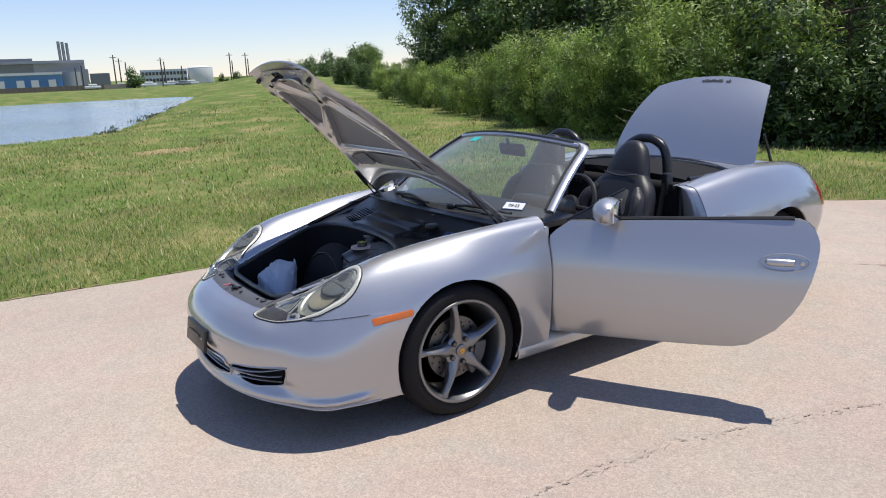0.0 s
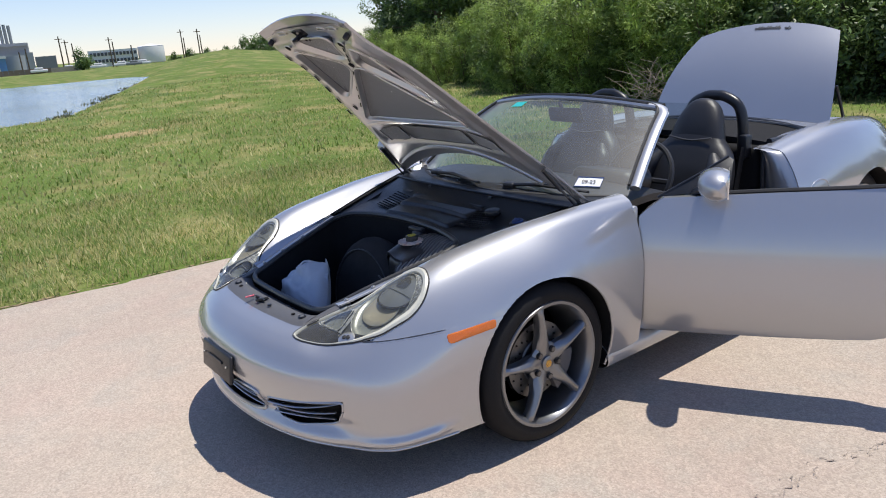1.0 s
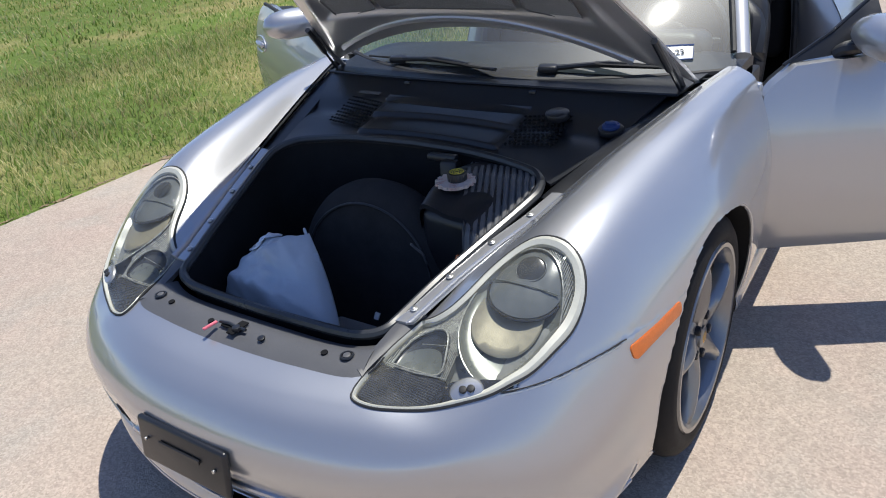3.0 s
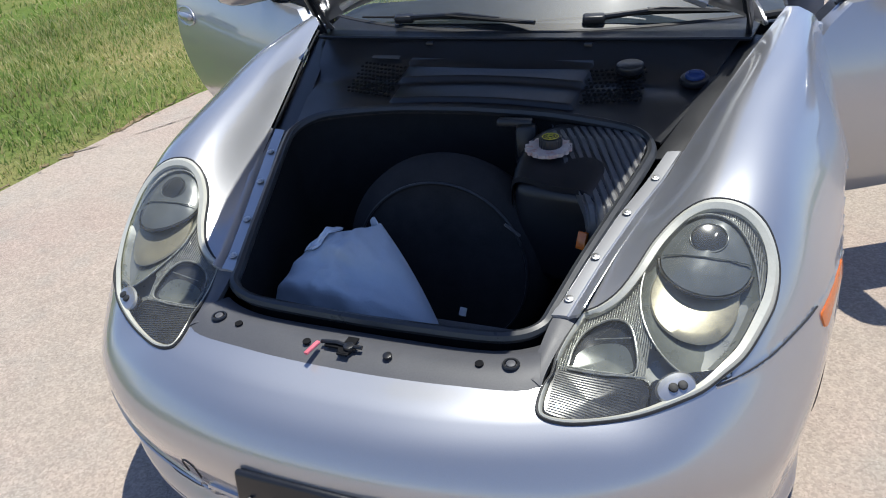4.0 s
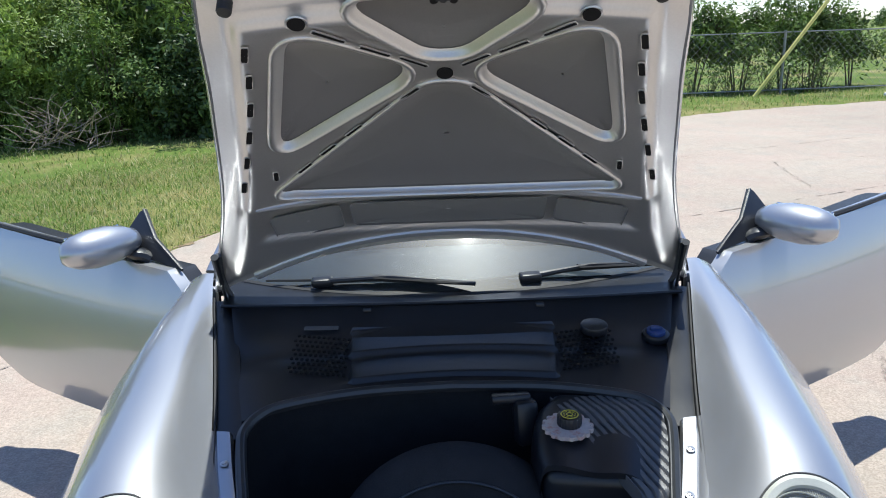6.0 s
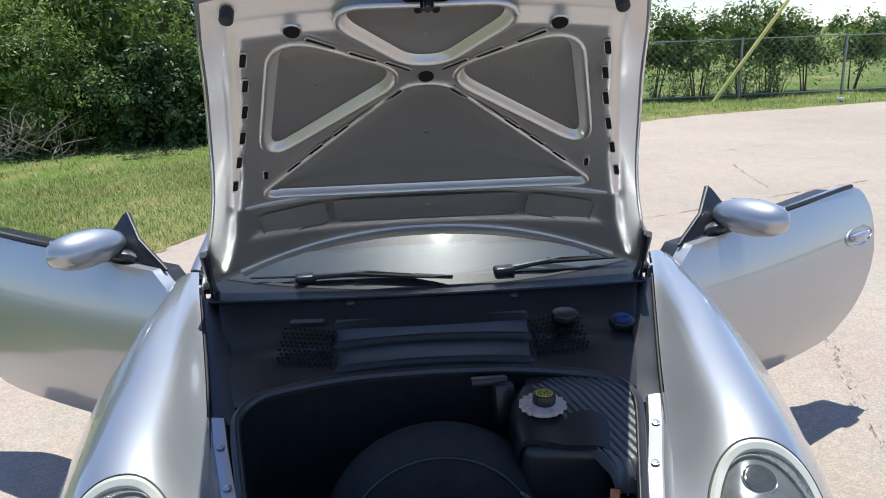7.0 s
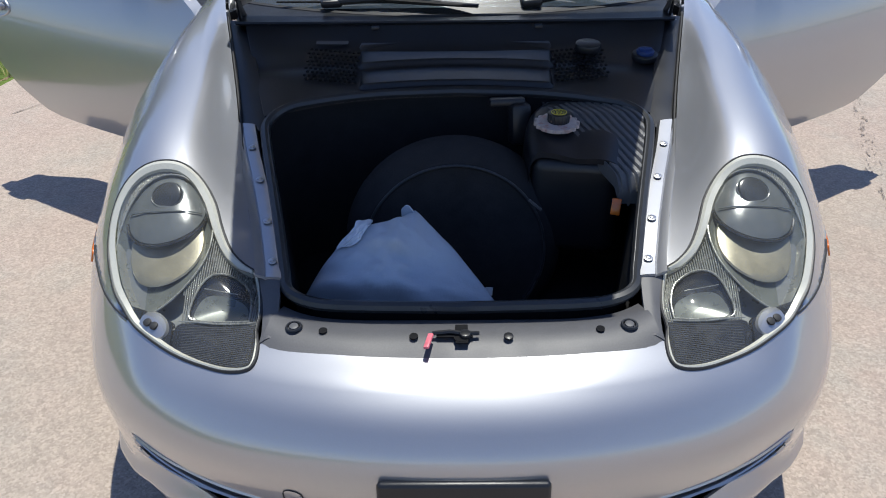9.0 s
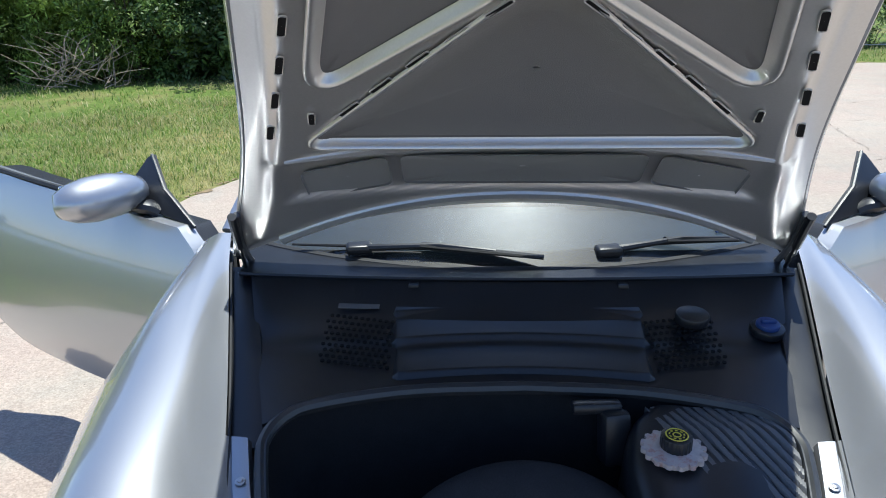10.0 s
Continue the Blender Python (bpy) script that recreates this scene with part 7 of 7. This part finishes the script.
spots = [(*behind(t, d), s) for t, d, s in ((0.205, 4.5, 0.95), (0.23, 4.8, 1.05), (0.255, 4.0, 1.0), (0.285, 5.0, 1.05), (0.325, 4.5, 0.95), (0.36, 6.0, 1.1), (0.40, 4.6, 0.9), (0.45, 5.4, 1.0), (0.50, 4.8, 0.92), (0.555, 5.2, 1.0), (0.61, 5.4, 0.9), (0.665, 5.0, 1.0), (0.72, 5.2, 0.92))]
spots += [(*behind(t, rng.uniform(8.5, 11)), rng.uniform(1.0, 1.3)) for t in np.linspace(0.34, 0.64, 6)]
plant(talls, spots, 7, "trees of the wood")
airy = [tree("tree", "glossy dark green tree with drooping leafy branches", 5.0, 2.2, LEAF_DEEP, 4300, 0.070, 201 + k, low=0.06, lump=0.24, limbs_each=16) for k in range(2)]
spots = [(*behind(t, d), s) for t, d, s in ((0.775, 3.4, 0.92), (0.815, 2.2, 0.80), (0.855, 2.6, 0.78), (0.895, 2.2, 0.66), (0.935, 2.6, 0.70), (0.975, 2.8, 0.72))]
plant(airy, spots, 17, "trees of the wood")
mids = [tree("tree", "green leafy tree at the wood's edge", 5.0, 1.8, LEAF_MID, 10000, 0.075, 101 + k, low=0.10, lump=0.28, limbs_each=12) for k in range(2)]
spots = [(*behind(t, d), s) for t, d, s in ((0.30, 3.0, 0.8), (0.245, 3.5, 0.62), (0.43, 3.4, 0.72), (0.575, 3.4, 0.8), (0.75, 2.8, 0.82))]
spots += [(*behind(t, rng.uniform(3, 7)), rng.uniform(0.62, 1.0)) for t in np.linspace(0.02, 0.24, 11)]
plant(mids, spots, 8, "trees of the wood")
# dry brushwood
twigs = []
for k in range(70):
    a, b = rng.uniform(0, 6.28), rng.uniform(0.2, 1.2)
    p = np.array((rng.uniform(-0.5, 0.5), rng.uniform(-0.35, 0.35), rng.uniform(0, 0.5)))
    q = p + np.array((math.cos(a) * math.cos(b), math.sin(a) * math.cos(b), 0.7 * math.sin(b))) * rng.uniform(0.3, 0.8)
    twigs.append(tube(spline([p, p * 0.5 + q * 0.5 + rng.randn(3) * 0.05, q], 6), np.linspace(0.008, 0.003, 6), 4))
brush = merged(*twigs)
brush.transform(Matrix.Translation((-5.5, 9.3, 0.02)))
tagged(part("brushwood", brush, material("dry_twigs", (0.36, 0.29, 0.23), 0.9, vary=0.2, spec=0.1)), "heap of dry leafless brushwood under the trees", "brushwood", kind="stuff")

# ---- fence and hedge across the road ----
fence = thing("chain_link_fence", "grey chain-link fence with thin steel posts", "fence", (6.5, 14.6, 0))
GALV = material("galvanised_steel", (0.30, 0.31, 0.31), 0.5, 0.6, vary=0.12, size=0.1)
FA, FB = np.array((0.0, 14.0)), np.array((24.0, 15.6))
for k in range(11):
    p = FA + (FB - FA) * k / 10 - np.array((6.5, 14.6))
    part("post", tube([(p[0], p[1], 0.0), (p[0], p[1], 1.32)], 0.030, 8), GALV, fence)
for z in (0.10, 1.28):
    p, q = FA - np.array((6.5, 14.6)), FB - np.array((6.5, 14.6))
    part("rail", tube([(*p, z), (*q, z)], 0.014, 6), GALV, fence)
L = float(np.linalg.norm(FB - FA))
u = (FB - FA) / L
n_w = int(L / 0.16)
vv, ff = [], []
for k in range(-9, n_w):
    for s_ in (1, -1):
        a0, a1 = (k * 0.16, k * 0.16 + 1.2) if s_ > 0 else (k * 0.16 + 1.2, k * 0.16)
        lo, hi = sorted((max(0.0, min(L, a0)), max(0.0, min(L, a1))))
        if hi - lo < 0.05:
            continue
        za, zb = 0.08 + (min(max(a0, 0), L) - a0) / (a1 - a0) * 1.2, 0.08 + (min(max(a1, 0), L) - a0) / (a1 - a0) * 1.2
        p, q = FA + u * min(max(a0, 0), L) - (6.5, 14.6), FA + u * min(max(a1, 0), L) - (6.5, 14.6)
        i = len(vv)
        vv += [(*p, za - 0.003), (*p, za + 0.003), (*q, zb + 0.003), (*q, zb - 0.003)]
        ff.append((i, i + 1, i + 2, i + 3))
mesh_ob = new("wire_mesh", fast_mesh("wire_mesh", np.array(vv), np.array(ff), GALV))
mesh_ob.parent = fence
tagged(mesh_ob, kind="stuff")
hedge = [tree("shrub", "green climbing shrub grown over the fence", 2.25, 0.75, LEAF_MID, 3600, 0.055, 121 + k, stems=4, low=0.50, lump=0.30, limbs_each=10) for k in range(3)]
spots = [(3.5, 14.9, 0.95), (4.6, 15.0, 1.0), (5.5, 15.1, 0.95), (6.5, 15.0, 1.02), (7.5, 15.05, 1.12), (8.2, 15.2, 1.0), (9.3, 15.6, 0.92), (10.4, 15.7, 0.95), (2.4, 14.8, 1.05), (1.2, 14.7, 1.15), (12.0, 16.2, 0.8), (13.6, 16.4, 0.85)]
plant(hedge, spots, 9, "shrubs on the fence")
weeds = [tree("weed", "thin dry green weeds along the fence", 0.75, 0.35, LEAF_MID, 500, 0.035, 171 + k, stems=7, low=0.1, slim=0.5, up=0.6, lump=0.22) for k in range(2)]
plant(weeds, [(3.2 + 0.42 * k, 14.45 + 0.028 * k, rng.uniform(0.6, 1.25)) for k in range(13)], 19, "weeds along the fence")
pole = thing("guy_wire_guard", "yellow guard sleeve on a slanted guy wire", "guard", (6.42, 13.95, 0))
part("sleeve", tube([(0, 0, 0), (1.80, 0.05, 2.50)], 0.040, 8), material("yellow_plastic", (0.66, 0.62, 0.20), 0.5, vary=0.08), pole)
part("wire", tube([(1.80, 0.05, 2.50), (5.4, 0.15, 7.5)], 0.008, 5), GALV, pole)
bm = block((0.16, 0.09, 0.07), (8.6, 12.95, 0.07), 0.02, 2, (0, 10, 30))
tagged(part("litter", bm, WHITE), "crumpled white and blue litter on the grass", "litter")
for x0, y0, x1, y1 in ((-20, 36.5, 60, 39.0),):
    tagged(part("road", sheet(np.array([[(x0, y0, -0.12), (x0, y0 + 2.5, -0.12)], [(x1, y1, -0.12), (x1, y1 + 2.5, -0.12)]]), back=np.array([[(x0, y0, -0.3), (x0, y0 + 2.5, -0.3)], [(x1, y1, -0.3), (x1, y1 + 2.5, -0.3)]])), CONCRETE), "pale concrete road beyond the fence", "road", kind="structure")

# ---- distant buildings and poles ----
EYE_AT = np.array((3.385, -1.818))
CLAD = material("grey_cladding", (0.33, 0.34, 0.36), 0.6, vary=0.08, size=6, grain=0.5)
CLAD_DARK = material("dark_grey_cladding", (0.20, 0.21, 0.23), 0.6, vary=0.08, size=6, grain=0.5)
BLUE_WALL = material("blue_cladding", (0.12, 0.26, 0.52), 0.6, vary=0.08, size=5, grain=0.5)
PALE = material("white_plaster", (0.66, 0.66, 0.66), 0.7, vary=0.05, size=6, grain=0.5)
PANE = material("dark_window", (0.05, 0.06, 0.08), 0.15, vary=0.1)


def far_at(az, dist):
    return EYE_AT + dist * np.array((math.cos(az), math.sin(az)))


def far_box(parent, name, az0, az1, dist, z0, z1, deep, mat):
    """A box seen between two bearings."""
    p, q = far_at(az0, dist), far_at(az1, dist)
    c, w = (p + q) / 2, np.linalg.norm(q - p)
    turn = math.degrees(math.atan2(*(q - p)[::-1]))
    back_ = (c - EYE_AT) / np.linalg.norm(c - EYE_AT) * deep / 2
    return part(name, block((w, deep, z1 - z0), (*(c + back_), (z0 + z1) / 2), 0.0, 1, (0, 0, turn)), mat, parent)


D = 320.0
hall = thing("factory_hall", "large grey factory hall with a flat roof", "building", (*far_at(3.03, D), 0))
hall.matrix_basis = Matrix()
far_box(hall, "wall", 3.09, 3.035, D, -1.4, 10.6, 60, CLAD_DARK)
far_box(hall, "wall", 3.035, 2.981, D, -1.4, 9.2, 60, CLAD)
far_box(hall, "annex", 3.012, 2.978, D - 8, -1.4, 6.0, 10, CLAD)
far_box(hall, "roof_edge", 3.09, 2.981, D - 2, 8.6, 9.6, 2, CLAD)
for az, top in ((3.0056, 16.8), (3.0014, 16.6), (2.9970, 16.2)):
    ch = thing("chimney", "tall grey steel chimney behind the hall", "chimney", group="chimneys of the factory")
    p = far_at(az, D + 6)
    part("stack", tube([(*p, -1.2), (*p, top)], (0.55, 0.55), 12), GALV, ch)
shed = thing("blue_shed", "long low blue industrial shed with a white roof", "building")
far_box(shed, "wall", 3.09, 3.007, D - 40, -1.4, 4.2, 20, BLUE_WALL)
far_box(shed, "roof", 3.092, 3.006, D - 41, 4.2, 5.0, 22, PALE)
for az in (3.075, 3.055, 3.04, 3.022):
    far_box(shed, "window", az, az - 0.008, D - 41.4, 0.2, 2.6, 0.5, PALE)
board_fence = thing("board_fence", "long low brown wooden fence before the factory", "fence")
FENCE_WOOD = material("weathered_fence_boards", (0.20, 0.155, 0.125), 0.9, vary=0.2, size=2, grain=0.3, spec=0.1)
for k in range(24):
    az = 3.095 - 0.0055 * k
    far_box(board_fence, "panel", az, az - 0.0053, 230, -1.4, 0.55, 0.3, FENCE_WOOD)
low_wall = thing("low_wall", "low pale concrete wall beside the wooden fence", "wall")
far_box(low_wall, "panel", 2.963, 2.928, 232, -1.4, 0.45, 0.4, CONCRETE)
silo = thing("silo", "squat grey steel silo beside the hall", "silo")
p = far_at(2.999, D - 20)
part("shell", disc(3.6, 6.2, (*p, 1.9), (0, 0, 1), 24), CLAD, silo)
low_shed = thing("low_shed", "low dark grey shed", "building")
far_box(low_shed, "wall", 2.977, 2.955, D, -1.4, 4.4, 12, CLAD_DARK)
office = thing("office_building", "white two-storey office building with dark windows", "building")
far_box(office, "wall", 2.921, 2.866, D, -1.4, 5.0, 18, PALE)
for row in (0.4, 2.9):
    for k in range(13):
        az = 2.919 - 0.0041 * k
        far_box(office, "window", az, az - 0.0028, D - 0.4, row, row + 1.2, 0.6, PANE)
tank = thing("storage_tank", "large white cylindrical storage tank", "tank")
p = far_at(2.850, D + 6)
part("shell", disc(5.0, 6.4, (*p, 2.2), (0, 0, 1), 36, 0.3), PALE, tank)
part("roof", disc(5.0, 0.9, (*p, 5.8), (0, 0, 1), 36, radius2=0.5), PALE, tank)
for az, top, dist in ((2.9489, 9.0, 250), (2.943, 8.2, 260), (2.936, 7.2, 270), (2.8956, 8.0, 255), (2.892, 6.8, 262), (2.813, 8.8, 255), (2.8105, 6.5, 265), (2.7936, 8.5, 250), (2.7909, 6.8, 260), (2.872, 5.0, 240), (2.985, 6.2, 250), (2.992, 5.6, 255)):
    pole = thing("utility_pole", "thin dark wooden utility pole", "pole", group="distant utility poles")
    p = far_at(az, dist)
    part("mast", tube([(*p, -1.5), (*p, top)], (0.22, 0.16), 6), BARK, pole)
    if top > 7.5:
        d = np.array((-math.sin(az), math.cos(az)))
        part("crossarm", tube([(*(p - d), top - 0.8), (*(p + d), top - 0.8)], 0.09, 4), BARK, pole)
for az, dist, w in ((2.9755, 230, 0.006), (2.944, 235, 0.005), (2.912, 225, 0.007), (2.886, 228, 0.007), (2.872, 226, 0.008), (2.862, 230, 0.006)):
    car_far = thing("parked_car", "small pale car parked far away", "car", group="distant parked cars")
    c0 = far_at(az, dist)
    turn = math.degrees(az) + 90
    part("body", merged(block((4.2, 1.7, 0.7), (*c0, -0.1), 0.2, 2, (0, 0, turn)), block((2.2, 1.5, 0.6), (*c0, 0.5), 0.25, 2, (0, 0, turn))), PALE if w < 0.0075 else CLAD_DARK, car_far)
wood = [tree("tree", "distant dark green tree on the skyline", 8.0, 4.0, LEAF_DARK, 1800, 0.50, 141 + k, low=0.1, lump=0.34) for k in range(2)]
spots = []
for az, s, d in ((2.9301, 0.55, 230), (2.925, 0.45, 235), (2.825, 0.6, 270), (2.818, 0.55, 270), (2.806, 0.7, 265), (2.798, 0.6, 265), (2.785, 0.65, 250), (2.775, 0.7, 240), (2.762, 0.6, 220), (2.750, 0.7, 200), (2.738, 0.75, 170), (2.7243, 0.95, 150), (2.713, 0.7, 140), (2.702, 0.75, 130), (2.69, 0.72, 120), (2.676, 0.75, 110), (2.6546, 0.72, 85), (2.665, 0.62, 95), (2.64, 0.62, 75)):
    spots.append((*far_at(az, d), s))
for az in np.linspace(1.0, 1.5, 26):
    spots.append((*far_at(az, 240 + 30 * math.sin(az * 37)), 0.8 + 0.25 * math.sin(az * 91)))
plant(wood, spots, 10, "distant trees")
barn = thing("distant_building", "pale low building far beyond the fence", "building")
far_box(barn, "wall", 1.02, 0.94, 220, -1.4, 3.2, 14, PALE)
